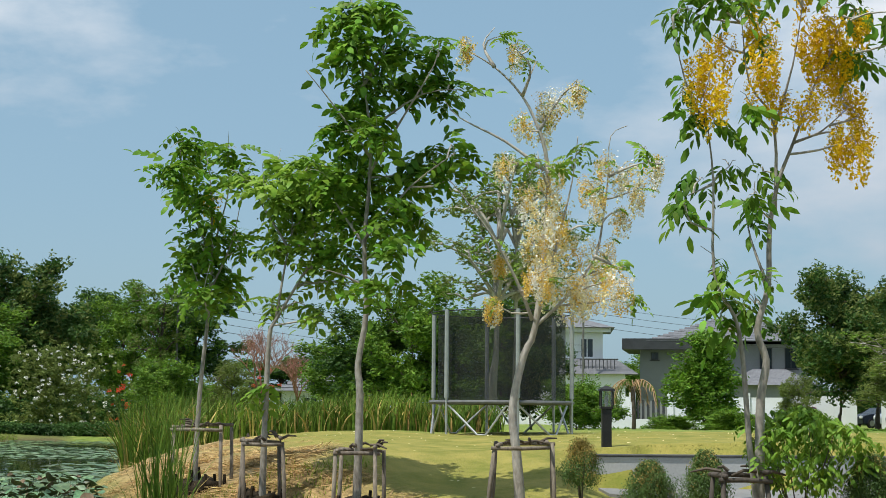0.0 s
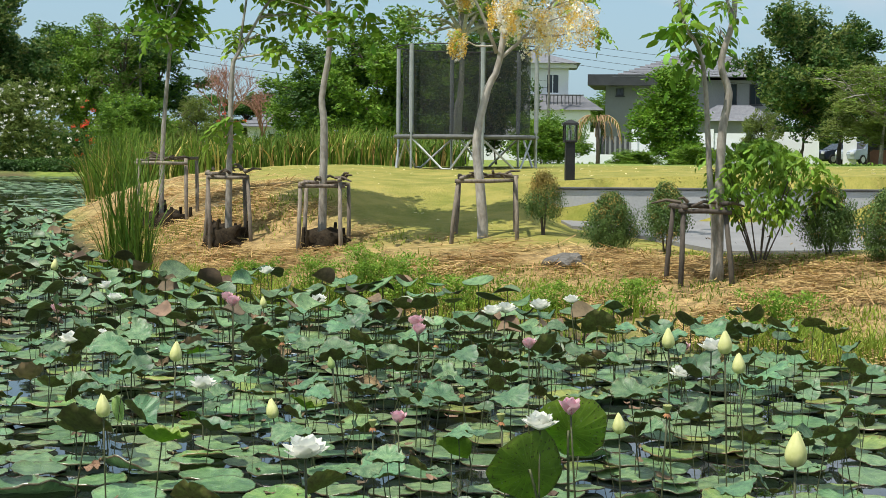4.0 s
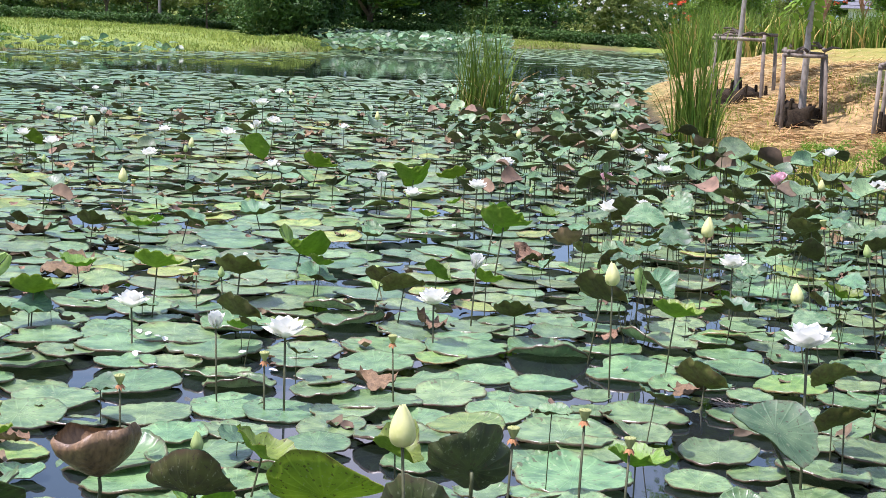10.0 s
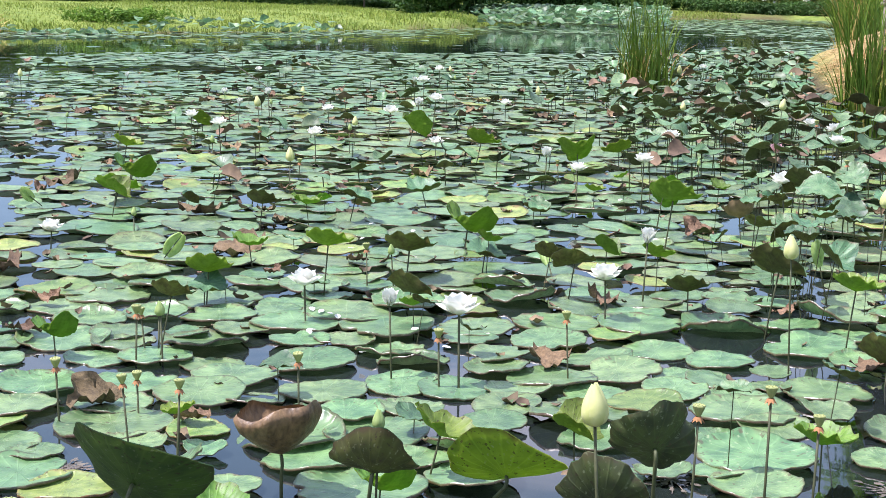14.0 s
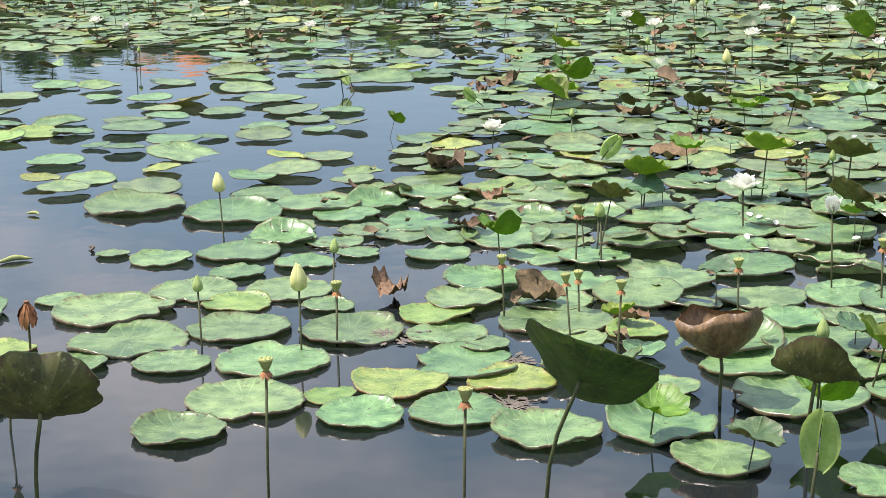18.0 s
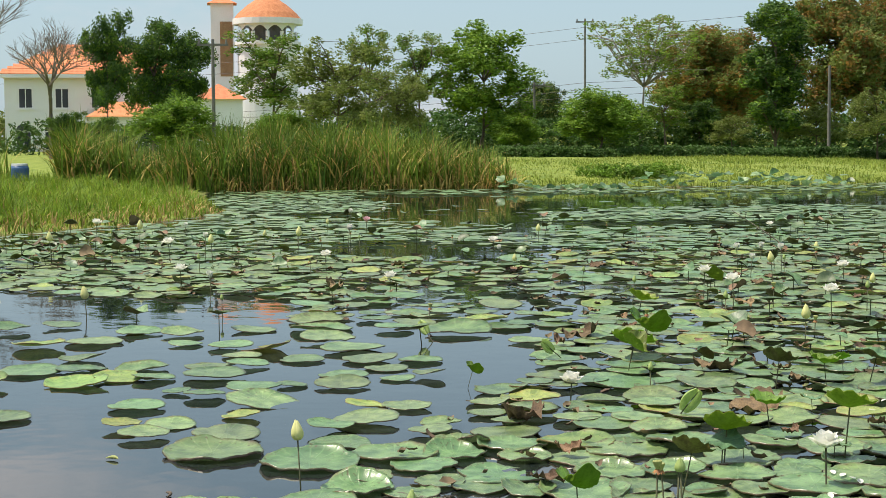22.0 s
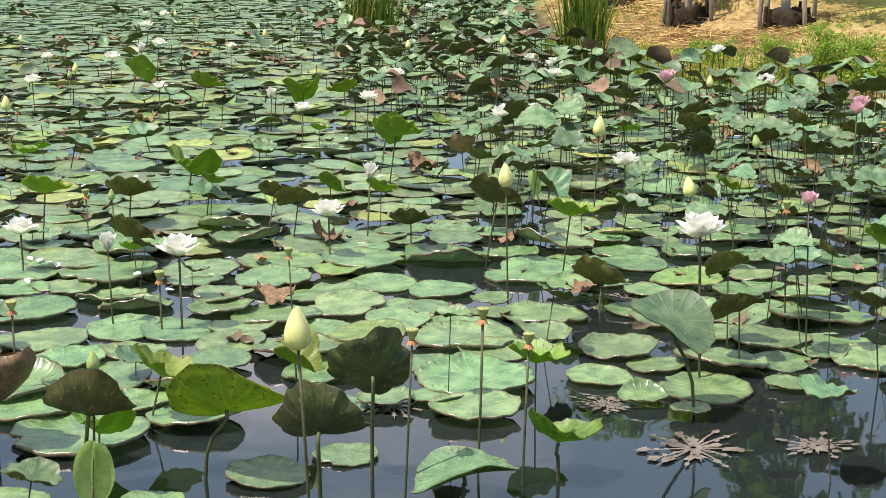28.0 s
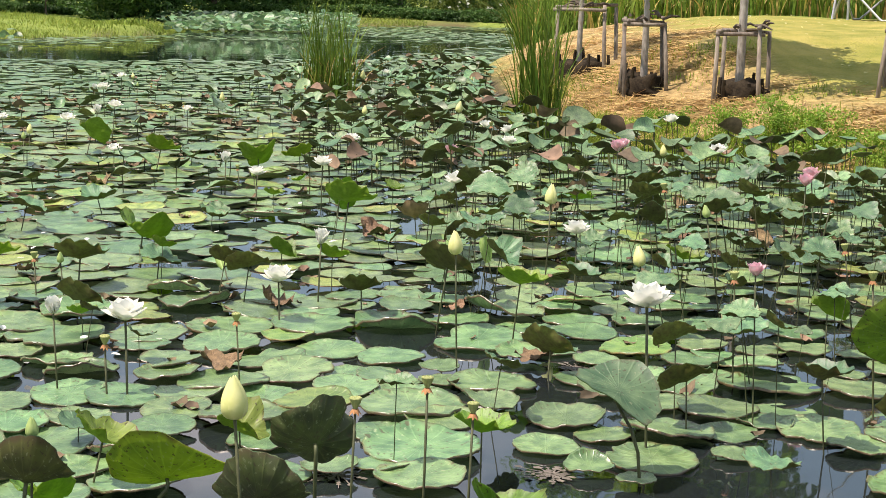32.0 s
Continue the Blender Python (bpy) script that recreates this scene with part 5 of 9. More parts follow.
# kind: height, spread, tree
TREES = dict(
    broad=(8.0, 6.0, put_tree(far_tree(1, 8.0, 6.0, LEAF_GREEN, "leafy green tree behind the pond", second=LEAF_LIGHT, limbs=10, trunk=0.2, clump=0.14, fill=1.3), 41.2, 88)),
    dark=(9.0, 6.0, put_tree(far_tree(2, 9.0, 6.0, LEAF_DARK, "dark green shade tree with a ragged crown", second=LEAF_GREEN, limbs=11, trunk=0.22, clump=0.14, fill=1.6), 17.4, 108, 40)),
    rust=(9.5, 9.0, put_tree(far_tree(3, 9.5, 9.0, LEAF_OLIVE, "wide spreading olive tree with rusty brown leaves", second=LEAF_RUST, limbs=12, trunk=0.2, clump=0.12, tuft=0.36, fill=1.3), 33.4, 112)),
    airy=(9.4, 7.6, put_tree(far_tree(4, 9.4, 7.6, LEAF_OLIVE, "tall rain tree with fine pale foliage on bare spreading limbs", second=LEAF_LIGHT, shape="umbrella", limbs=15, trunk=0.40, clump=0.10, tuft=0.22, fill=0.55, bark=BARK_MID), 35.5, 98)),
    bush=(4.2, 4.4, put_tree(far_tree(5, 4.2, 4.4, LEAF_GREEN, "low spreading green tree on a short trunk", second=LEAF_LIGHT, limbs=11, trunk=0.24, clump=0.17, tuft=0.22, fill=2.2), 37.0, 79, 0, 0.74)),
    olive=(6.4, 5.6, put_tree(far_tree(6, 6.4, 5.6, LEAF_OLIVE, "yellowish olive tree behind the cattails", second=LEAF_OLIVE, limbs=12, trunk=0.2, clump=0.11, tuft=0.24, fill=1.2), 46.3, 78)),
    twin=(8.0, 5.0, put_tree(far_tree(7, 8.0, 5.0, LEAF_GREEN, "green tree with an open ragged crown", second=LEAF_OLIVE, shape="open", limbs=9, trunk=0.34, clump=0.12, tuft=0.26, fill=1.1), 48.75, 84, 0, 0.8)),
    shade=(8.0, 8.0, put_tree(far_tree(8, 8.0, 8.0, LEAF_DARK, "dense dark green shade tree", second=LEAF_OLIVE, limbs=13, trunk=0.16, clump=0.125, tuft=0.34, fill=1.6), 18.9, 112)),
    wisp=(9.0, 4.0, put_tree(far_tree(9, 9.0, 4.0, LEAF_OLIVE, "slender airy tree with fine pale leaves", second=LEAF_LIGHT, shape="open", limbs=12, trunk=0.3, clump=0.10, tuft=0.20, fill=0.7, bark=BARK), -2.5, 43)),
    conic=(5.4, 3.6, put_tree(far_tree(10, 5.4, 3.6, LEAF_YOUNG, "bright green pointed tree in front of the grey house", second=LEAF_GREEN, shape="conic", limbs=13, trunk=0.12, clump=0.16, tuft=0.24, fill=1.5), -10.1, 70)),
    column=(10.0, 3.6, put_tree(far_tree(11, 10.0, 3.6, LEAF_DARK, "tall narrow dark green tree beyond the hedge", second=LEAF_GREEN, shape="column", limbs=15, trunk=0.08, clump=0.17, tuft=0.3, fill=1.7), 30.7, 91, 0, 0.92)))


def grove(rows):
    for kind, b, d, h, spread in rows:
        h0, s0, source = TREES[kind]
        s = (h - 0.8) / h0
        p = polar(b, d)
        m = pose(p.x, p.y, ground_z(p.x, p.y) - 0.05, 0, 0, rnd.uniform(0, 360))
        ob = copy_thing(source, m)
        ob.matrix_basis = m @ Matrix.Diagonal((spread / s0, spread / s0, s, 1))


# far shore on the left, from the villa to the road: kind, bearing, distance, height, spread
grove([("dark", 54.5, 88, 8.9, 3.0), ("dark", 52.9, 90, 8.6, 3.6), ("dark", 51.7, 92, 8.5, 3.4), ("dark", 55.9, 79, 3.2, 2.2), ("bush", 52.0, 72, 3.4, 3.8), ("bush", 48.3, 80, 3.0, 3.0),
       ("twin", 45.2, 100, 8.6, 3.6), ("olive", 44.2, 80, 5.2, 3.6), ("twin", 43.4, 87, 7.4, 3.8), ("shade", 39.3, 126, 6.0, 5.0), ("bush", 40.0, 86, 2.8, 2.8),
       ("twin", 34.6, 92, 4.6, 3.2), ("dark", 33.4, 96, 4.0, 3.0), ("rust", 32.2, 118, 9.4, 8.0)])
grove([("rust", 28.8, 102, 11.0, 8.0), ("rust", 27.0, 110, 12.5, 10), ("olive", 27.3, 82, 4.4, 3.4), ("column", 21.4, 98, 11.0, 8.0), ("shade", 19.4, 104, 8.6, 8.0),
       ("broad", 15.8, 102, 8.0, 7.0), ("dark", 32.4, 132, 7.0, 8.0), ("dark", 60.2, 105, 4.6, 4.4), ("dark", 54.7, 84, 3.0, 2.6),
       ("olive", 32.3, 92, 3.0, 2.6), ("olive", 29.4, 92, 3.6, 3.6), ("dark", 25.6, 110, 10, 9.0)])
# beyond the mound
grove([("shade", 13.9, 108, 11.4, 9.0), ("dark", 11.8, 112, 10.4, 6.5), ("broad", 10.4, 106, 9.8, 5.0), ("twin", 9.3, 100, 9.6, 5.0), ("dark", 8.0, 102, 9.8, 5.6), ("olive", 6.6, 98, 5.0, 4.0),
       ("broad", 2.7, 64, 5.4, 4.0), ("dark", 1.6, 62, 6.4, 4.4), ("broad", 0.2, 60, 7.0, 4.4), ("dark", -0.9, 66, 6.6, 4.6), ("dark", -2.0, 70, 6.0, 4.6), ("broad", -1.4, 60, 5.6, 4.0),
       ("wisp", -3.4, 43.5, 9.0, 3.0), ("bush", -5.6, 58, 3.0, 2.6), ("dark", -2.9, 68, 7.2, 4.0), ("shade", -4.1, 70, 6.6, 3.6), ("bush", -6.4, 76, 3.0, 3.0), ("bush", 9.0, 92, 4.8, 4.2)])
grove([("shade", -14.9, 98, 10.2, 7.6), ("dark", -16.2, 104, 9.8, 6.6), ("airy", -17.6, 84, 6.4, 8.0), ("olive", -18.6, 84, 6.3, 7.4), ("olive", -17.2, 88, 5.6, 5.0), ("bush", -11.2, 66, 2.0, 2.4), ("bush", -9.0, 68, 1.8, 2.2), ("conic", -10.2, 71, 5.9, 3.4),
       ("olive", -13.5, 78, 3.8, 2.2), ("shade", -12.6, 150, 9.0, 8.0), ("dark", -19.6, 130, 9.0, 9.0), ("broad", -7.8, 150, 7.0, 7.0), ("dark", 4.8, 130, 6.4, 8.0),
       ("dark", 15.0, 118, 7.5, 9.0), ("dark", -21.5, 100, 9.0, 9.0)])


def drooping_tree():
    """A large dark casuarina with hanging yellow-green sprays."""
    p = polar(24.2, 76)
    g = np.random.default_rng(77)
    tree = thing("casuarina", (p.x, p.y, ground_z(p.x, p.y) - 0.05), "large dark casuarina with drooping feathery branches", "tree")
    part("trunk", tube(bmesh.new(), smooth_line([(0, 0, -.1), (.1, 0, 3), (0, .1, 7), (0, 0, 11)], 3), np.linspace(0.32, 0.05, 10), 9), BARK_DARK, tree, smooth=True)
    tips = []
    for k in range(46):
        bm = bmesh.new()
        z, a = g.uniform(1.6, 10.5), g.uniform(0, 6.283)
        r = (4.6 - 0.24 * z) * g.uniform(0.6, 1.05)
        tip = Vector((r * math.cos(a), r * math.sin(a), z - 0.2 + g.uniform(0, 1.0)))
        tube(bm, smooth_line([(0, 0, z * 0.85), tip * 0.5 + Vector((0, 0, z * 0.5 + 0.5)), tip], 2), [0.06, 0.05, 0.04, 0.03, 0.015], 4)
        tips.append(tip)
        part("limb", bm, BARK_DARK, tree)
    strands = np.concatenate([np.array([tuple(t * f) for f in g.uniform(0.3, 1.05, 240)]) + g.normal(size=(240, 3)) * (0.42, 0.42, 0.35) + (0, 0, 0.3) for t in tips])
    strands[:, 2] = np.maximum(strands[:, 2], 0.7)
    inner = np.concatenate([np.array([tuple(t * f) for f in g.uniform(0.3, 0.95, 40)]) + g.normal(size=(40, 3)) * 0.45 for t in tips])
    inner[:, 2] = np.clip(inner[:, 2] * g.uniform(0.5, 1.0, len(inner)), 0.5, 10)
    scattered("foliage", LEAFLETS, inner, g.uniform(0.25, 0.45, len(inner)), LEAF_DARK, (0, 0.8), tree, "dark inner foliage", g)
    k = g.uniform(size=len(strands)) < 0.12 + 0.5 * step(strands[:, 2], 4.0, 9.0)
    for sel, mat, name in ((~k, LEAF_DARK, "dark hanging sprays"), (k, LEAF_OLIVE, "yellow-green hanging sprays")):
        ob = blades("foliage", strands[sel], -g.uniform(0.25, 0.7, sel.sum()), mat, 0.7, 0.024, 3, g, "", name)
        ob.parent = tree


drooping_tree()


BARK_TWIG = surface("grey_twigs", (0.10, 0.085, 0.07), (0.22, 0.19, 0.16), 0.9, 3, 25, 0.3)
BARK_RED = surface("reddish_twigs", (0.22, 0.10, 0.07), (0.38, 0.20, 0.14), 0.9, 3, 25, 0.3)


def bare_tree(b, d, height, seed, label, material=BARK):
    g = random.Random(seed)
    p = polar(b, d)
    tree = thing("bare_tree", (p.x, p.y, ground_z(p.x, p.y) - 0.05), label, "tree")
    made = []

    def grow(a, way, ln, r, level, bm):
        if bm is None:
            bm = bmesh.new()
            made.append(bm)
        e = a + way * ln
        tube(bm, [a, (a + e) / 2 + Vector((g.uniform(-.1, .1), g.uniform(-.1, .1), 0)) * ln * .5, e], [r, r * .85, r * .7], 5 if level < 2 else 3)
        if level < 6:
            for _ in range(5 if level == 0 else 3 if level < 5 else 2):
                w = (way + Vector((g.uniform(-1, 1), g.uniform(-1, 1), g.uniform(-.2, .55))) * (0.75 if level < 2 else 0.9)).normalized()
                grow(e, w, ln * g.uniform(.58, .8), r * .6, level + 1, None if level == 0 else bm)

    grow(Vector((0, 0, 0)), Vector((0, 0, 1)), height * 0.27, height * 0.016, 0, None)
    for k, bm in enumerate(made):
        part("limb" if k else "trunk", bm, material, tree)


bare_tree(5.6, 92, 7.6, 1, "leafless reddish tree behind the reeds", BARK_RED)
bare_tree(4.3, 94, 6.0, 4, "leafless reddish tree behind the reeds", BARK_RED)
bare_tree(60.0, 70, 9.4, 2, "tall leafless grey tree beside the white house", BARK_TWIG)
bare_tree(56.4, 80, 8.4, 3, "leafless grey tree in front of the white house", BARK_TWIG)


def hedge(name, pts, height, wide, material, label, seed, per=55, size=0.3):
    """A clipped hedge along a line of bearings and distances."""
    g = np.random.default_rng(seed)
    line = np.array([polar(b, d)[:2] for b, d in pts])
    seg = np.linalg.norm(np.diff(line, axis=0), axis=1)
    at = np.concatenate([[0], np.cumsum(seg)])
    n = int(at[-1] * per)
    s = g.uniform(0, at[-1], n)
    x, y = np.interp(s, at, line[:, 0]) + g.normal(size=n) * wide * .35, np.interp(s, at, line[:, 1]) + g.normal(size=n) * wide * .35
    z = ground_height(x, y) + height * g.uniform(0.02, 1, n) * (0.9 + 0.12 * np.sin(s * 0.8))
    ob = scattered(name, TUFT, np.stack([x, y, z], 1), g.uniform(0.7, 1.3, n) * size, material, (0, 0.6), None, label, g)
    return tagged(ob, label, "hedge", kind="stuff")


hedge("hedge", [(41.0, 78), (37, 77), (33, 79), (29, 82), (25.5, 85)], 0.50, 0.6, LEAF_DARK, "low dark clipped hedge along the far lawn", 1, 110, 0.16)
hedge("hedge", [(22, 96), (18, 96), (14, 94), (10, 92)], 0.6, 0.8, LEAF_DARK, "low dark clipped hedge along the far lawn", 2, 80, 0.2)
hedge("shrubbery", [(58, 100), (50, 96), (42, 94), (34, 96), (26, 98), (18, 100), (10, 100)], 2.0, 1.6, LEAF_DARK, "dark undergrowth below the far trees", 9, 36, 0.3)
hedge("bushes", [(37.4, 56.0), (36.0, 55.4), (34.2, 56.2)], 0.42, 0.8, LEAF_GREEN, "dark creeping bush on the far bank", 3, 90, 0.13)
hedge("bushes", [(-4.5, 70), (-9, 72), (-14, 76), (-19, 80)], 0.22, 1.0, LEAF_GREEN, "low green plants beyond the mound", 4, 40, 0.28)
hedge("bushes", [(13.8, 97), (11.6, 97)], 5.0, 2.4, LEAF_OLIVE, "round bush with white blossom on the far shore", 5, 150, 0.24)
hedge("blossoms", [(13.8, 95.6), (11.6, 95.8)], 5.0, 2.4, BLOOM_WHITE, "white blossom on the round bush", 6, 34, 0.11)
hedge("blossoms", [(10.6, 96), (10.2, 96)], 4.2, 0.8, BLOOM_RED, "red blossom on a bush on the far shore", 7, 24, 0.16)
hedge("blossoms", [(5.7, 92), (5.2, 92)], 4.0, 0.8, BLOOM_RED, "red blossom behind the reeds", 8, 16, 0.16)

for k, (b0, b1) in enumerate(((66, 52), (52, 40), (40, 28), (28, 14), (14, 5), (-7, -24))):
    hedge("far_woods", [(b0, 150), ((b0 + b1) / 2, 146), (b1, 150)], 3.6, 4.0, LEAF_DARK if k % 2 else LEAF_OLIVE, "distant green trees closing the view", 20 + k, 30, 0.55)

# ---- buildings ----
WHITE_WALL = surface("white_painted_wall", (0.68, 0.70, 0.72), (0.78, 0.80, 0.83), 0.8, 0.6, 12, 0.05)
GREY_WALL = surface("grey_painted_wall", (0.20, 0.21, 0.22), (0.28, 0.29, 0.30), 0.8, 0.6, 12, 0.05)
DARK_TRIM = surface("dark_fascia", (0.025, 0.028, 0.032), (0.05, 0.055, 0.06), 0.6, 2, 20, 0.05)
CLAY = surface("orange_clay_tiles", (0.42, 0.13, 0.05), (0.62, 0.24, 0.11), 0.8, 3, 12, 0.3, vary=0.15)
SLATE = surface("grey_roof_tiles", (0.09, 0.095, 0.11), (0.17, 0.175, 0.19), 0.7, 3, 12, 0.3, vary=0.15)
TAN_PANEL = surface("tan_panel", (0.24, 0.14, 0.075), (0.34, 0.22, 0.12), 0.8, 2, 12, 0.1)
TERRACOTTA = surface("terracotta_panel", (0.22, 0.10, 0.06), (0.32, 0.16, 0.10), 0.8, 2, 12, 0.1)


def glass_material(name, tint):
    m = bpy.data.materials.new(name)
    m.use_nodes = True
    b = m.node_tree.nodes["Principled BSDF"]
    b.inputs["Base Color"].default_value = (*tint, 1)
    b.inputs["Roughness"].default_value = 0.06
    return m


PANE = glass_material("dark_window_glass", (0.03, 0.04, 0.05))


def window(parent, x, y, z, w, h, arch=False, frame_material=None):
    """A window on a wall that faces -y, with a frame, a sill and a pane."""
    fm = frame_material or WHITE_WALL
    bm = bmesh.new()
    t = 0.07
    for a in ((x - w / 2, z, x - w / 2 + t, z + h), (x + w / 2 - t, z, x + w / 2, z + h), (x - w / 2 + t, z, x + w / 2 - t, z + t), (x - w / 2 + t, z + h - t, x + w / 2 - t, z + h), (x - t / 2, z + t, x + t / 2, z + h - t)):
        box(bm, a[0], y - 0.06, a[1], a[2], y + 0.02, a[3])
    win = part("window", bm, fm, parent)
    bm = bmesh.new()
    box(bm, x - w / 2 + .02, y - 0.012, z + .02, x + w / 2 - .02, y + 0.01, z + h - .02)
    if arch:
        vs = [bm.verts.new((x + w / 2 * math.cos(a), y - 0.012, z + h + w / 2 * math.sin(a))) for a in np.linspace(0, math.pi, 9)]
        bm.faces.new(vs)
    part("pane", bm, PANE, win, "dark glass pane")
    bm = bmesh.new()
    box(bm, x - w / 2 - .1, y - 0.14, z - .1, x + w / 2 + .1, y + 0.01, z - .005)
    part("sill", bm, fm, win)
    return win


def hip_roof(x0, y0, x1, y1, z, rise, over=0.6):
    bm = bmesh.new()
    x0, y0, x1, y1 = x0 - over, y0 - over, x1 + over, y1 + over
    k = min(x1 - x0, y1 - y0) / 2
    low = [bm.verts.new(p) for p in ((x0, y0, z), (x1, y0, z), (x1, y1, z), (x0, y1, z))]
    if x1 - x0 > y1 - y0:
        a, b = bm.verts.new((x0 + k, (y0 + y1) / 2, z + rise)), bm.verts.new((x1 - k, (y0 + y1) / 2, z + rise))
        faces = ((low[0], low[1], b, a), (low[1], low[2], b), (low[2], low[3], a, b), (low[3], low[0], a))
    else:
        a, b = bm.verts.new(((x0 + x1) / 2, y0 + k, z + rise)), bm.verts.new(((x0 + x1) / 2, y1 - k, z + rise))
        faces = ((low[0], low[1], a), (low[1], low[2], b, a), (low[2], low[3], b), (low[3], low[0], a, b))
    for f in faces:
        bm.faces.new(f)
    bm.faces.new(list(reversed(low)))
    return bm


def roof_courses(parent, roof_mat, x0, y0, x1, z, rise, over=0.6, deep=None):
    """Tile courses on the roof's front slope, as separate long strips."""
    k = (deep or 1.0)
    n = max(4, int(math.hypot(k, rise) / 0.45))
    for i in range(n):
        s = i / n
        bm = bmesh.new()
        a = s * k
        box(bm, x0 - over + a, -0.02, 0, x1 + over - a, 0.40, 0.035)
        ob = part("tile_course", bm, roof_mat, parent)
        ob.matrix_basis = Matrix.Translation((0, y0 - over + s * k, z + s * rise + 0.012)) @ pose(0, 0, 0, math.degrees(math.atan2(rise, k)))


def house_at(name, b, d, label, category="house"):
    p = polar(b, d)
    return thing(name, (p.x, p.y, ground_z(p.x, p.y)), label, category, "houses round the pond", b)


def walls(parent, x0, y0, x1, y1, z0, z1, material, name="wall"):
    bm = bmesh.new()
    box(bm, x0, y0, z0, x1, y1, z1)
    return part(name, bm, material, parent)


def build_white_house():
    h = house_at("villa", 54.9, 130, "white two-storey villa with orange clay tile roofs")
    h.matrix_basis = h.matrix_basis @ Matrix.Translation((0, 0, -0.5))
    walls(h, -7, 0, 7, 9, -0.3, 6.6, WHITE_WALL)
    roof = part("roof", hip_roof(-7, 0, 7, 9, 6.6, 2.6), CLAY, h, "orange clay tile roof")
    roof_courses(roof, CLAY, -7, 0, 7, 6.6, 2.6, 0.6, 5.1)
    walls(h, -7.7, -0.7, 7.7, -0.4, 6.3, 6.58, WHITE_WALL, "cornice")
    walls(h, -0.4, -3.2, 5.0, 0.0, -0.3, 3.2, WHITE_WALL, "porch")
    part("porch_roof", hip_roof(-0.4, -3.2, 5.0, 0.0, 3.2, 1.2, 0.4), CLAY, h, "orange clay tile roof")
    walls(h, 8.0, -1.0, 11.6, 6.0, -0.3, 4.6, WHITE_WALL, "wing")
    part("wing_roof", hip_roof(8.0, -1.0, 11.6, 6.0, 4.6, 1.3, 0.4), CLAY, h, "orange clay tile roof")
    for x in (-5.4, -2.6, 0.2, 3.2, 5.6):
        window(h, x, 0, 3.9, 1.1, 1.6)
    for x in (-5.6, -3.4, -1.2, 0.6):
        window(h, x, 0, 0.6, 1.2, 1.5, True)
    for x in (0.7, 2.4, 4.1):
        window(h, x, -3.2, 0.6, 1.1, 1.4, True)
    for x in (9.0, 10.6):
        window(h, x, -1.0, 1.0, 0.8, 1.5)
    o = house_at("outbuilding", 60.4, 122, "low white outbuilding with an orange clay tile roof")
    walls(o, -3.4, 0, 2.2, 5, -0.3, 2.4, WHITE_WALL)
    part("roof", hip_roof(-3.4, 0, 2.2, 5, 2.4, 1.5, 0.5), CLAY, o, "orange clay tile roof")
    window(o, -0.8, 0, 0.7, 1.1, 1.2)
    t = house_at("bell_tower", 48.85, 142, "round white tower with an arched belfry and orange dome", "tower")
    t.matrix_basis = t.matrix_basis @ Matrix.Translation((0, 0, -0.1))

    def ring(r, z0, z1, name, m, seg=28):
        return part(name, tube(bmesh.new(), [(0, 0, z0), (0, 0, z1)], r, seg), m, t)

    ring(2.65, -0.3, 9.2, "wall", WHITE_WALL)
    ring(2.95, 9.2, 9.5, "cornice", WHITE_WALL)
    # dark drum behind the arches: the belfry's inner shade put into its colour
    ring(1.6, 9.5, 10.9, "shade_core", surface("belfry_shade_colour", (0.10, 0.09, 0.085), (0.16, 0.15, 0.14), 0.9, 2, 10, 0))
    for k in range(12):
        a = k * math.pi / 6
        bm = tube(bmesh.new(), [(2.5 * math.cos(a), 2.5 * math.sin(a), 9.5), (2.5 * math.cos(a), 2.5 * math.sin(a), 10.35)], 0.17, 8)
        part("column", bm, WHITE_WALL, t)
        bm = bmesh.new()
        a2 = a + math.pi / 6
        vs = []
        for s in np.linspace(0, 1, 9):
            q = a + (a2 - a) * s
            z = 10.35 + 0.5 * math.sin(math.pi * s)
            vs.append((2.55 * math.cos(q), 2.55 * math.sin(q), z))
        top = [(x, y, 11.0) for x, y, _ in vs]
        va, vb = [bm.verts.new(v) for v in vs], [bm.verts.new(v) for v in top]
        for i in range(8):
            bm.faces.new((va[i], va[i + 1], vb[i + 1], vb[i]))
        part("arch", bm, WHITE_WALL, t)
    ring(3.1, 11.0, 11.5, "eave_ring", WHITE_WALL)
    part("dome", tube(bmesh.new(), [(0, 0, 11.5), (0, 0, 12.0), (0, 0, 12.7), (0, 0, 13.3), (0, 0, 13.7)], [3.0, 2.6, 1.8, 0.9, 0.1], 28), CLAY, t, "orange clay tile dome", smooth=False)
    s = house_at("stair_tower", 50.45, 142, "narrow white square tower beside the round one", "tower")
    s.matrix_basis = s.matrix_basis @ Matrix.Translation((0, 0, 0.2))
    walls(s, -1.0, 0, 1.0, 2.2, -0.3, 12.6, WHITE_WALL)
    walls(s, -0.2, -0.03, 0.9, 0.02, 6.2, 11.0, TAN_PANEL, "panel")
    part("roof", hip_roof(-1.0, 0, 1.0, 2.2, 12.6, 0.7, 0.3), CLAY, s, "orange clay tile roof")


build_white_house()


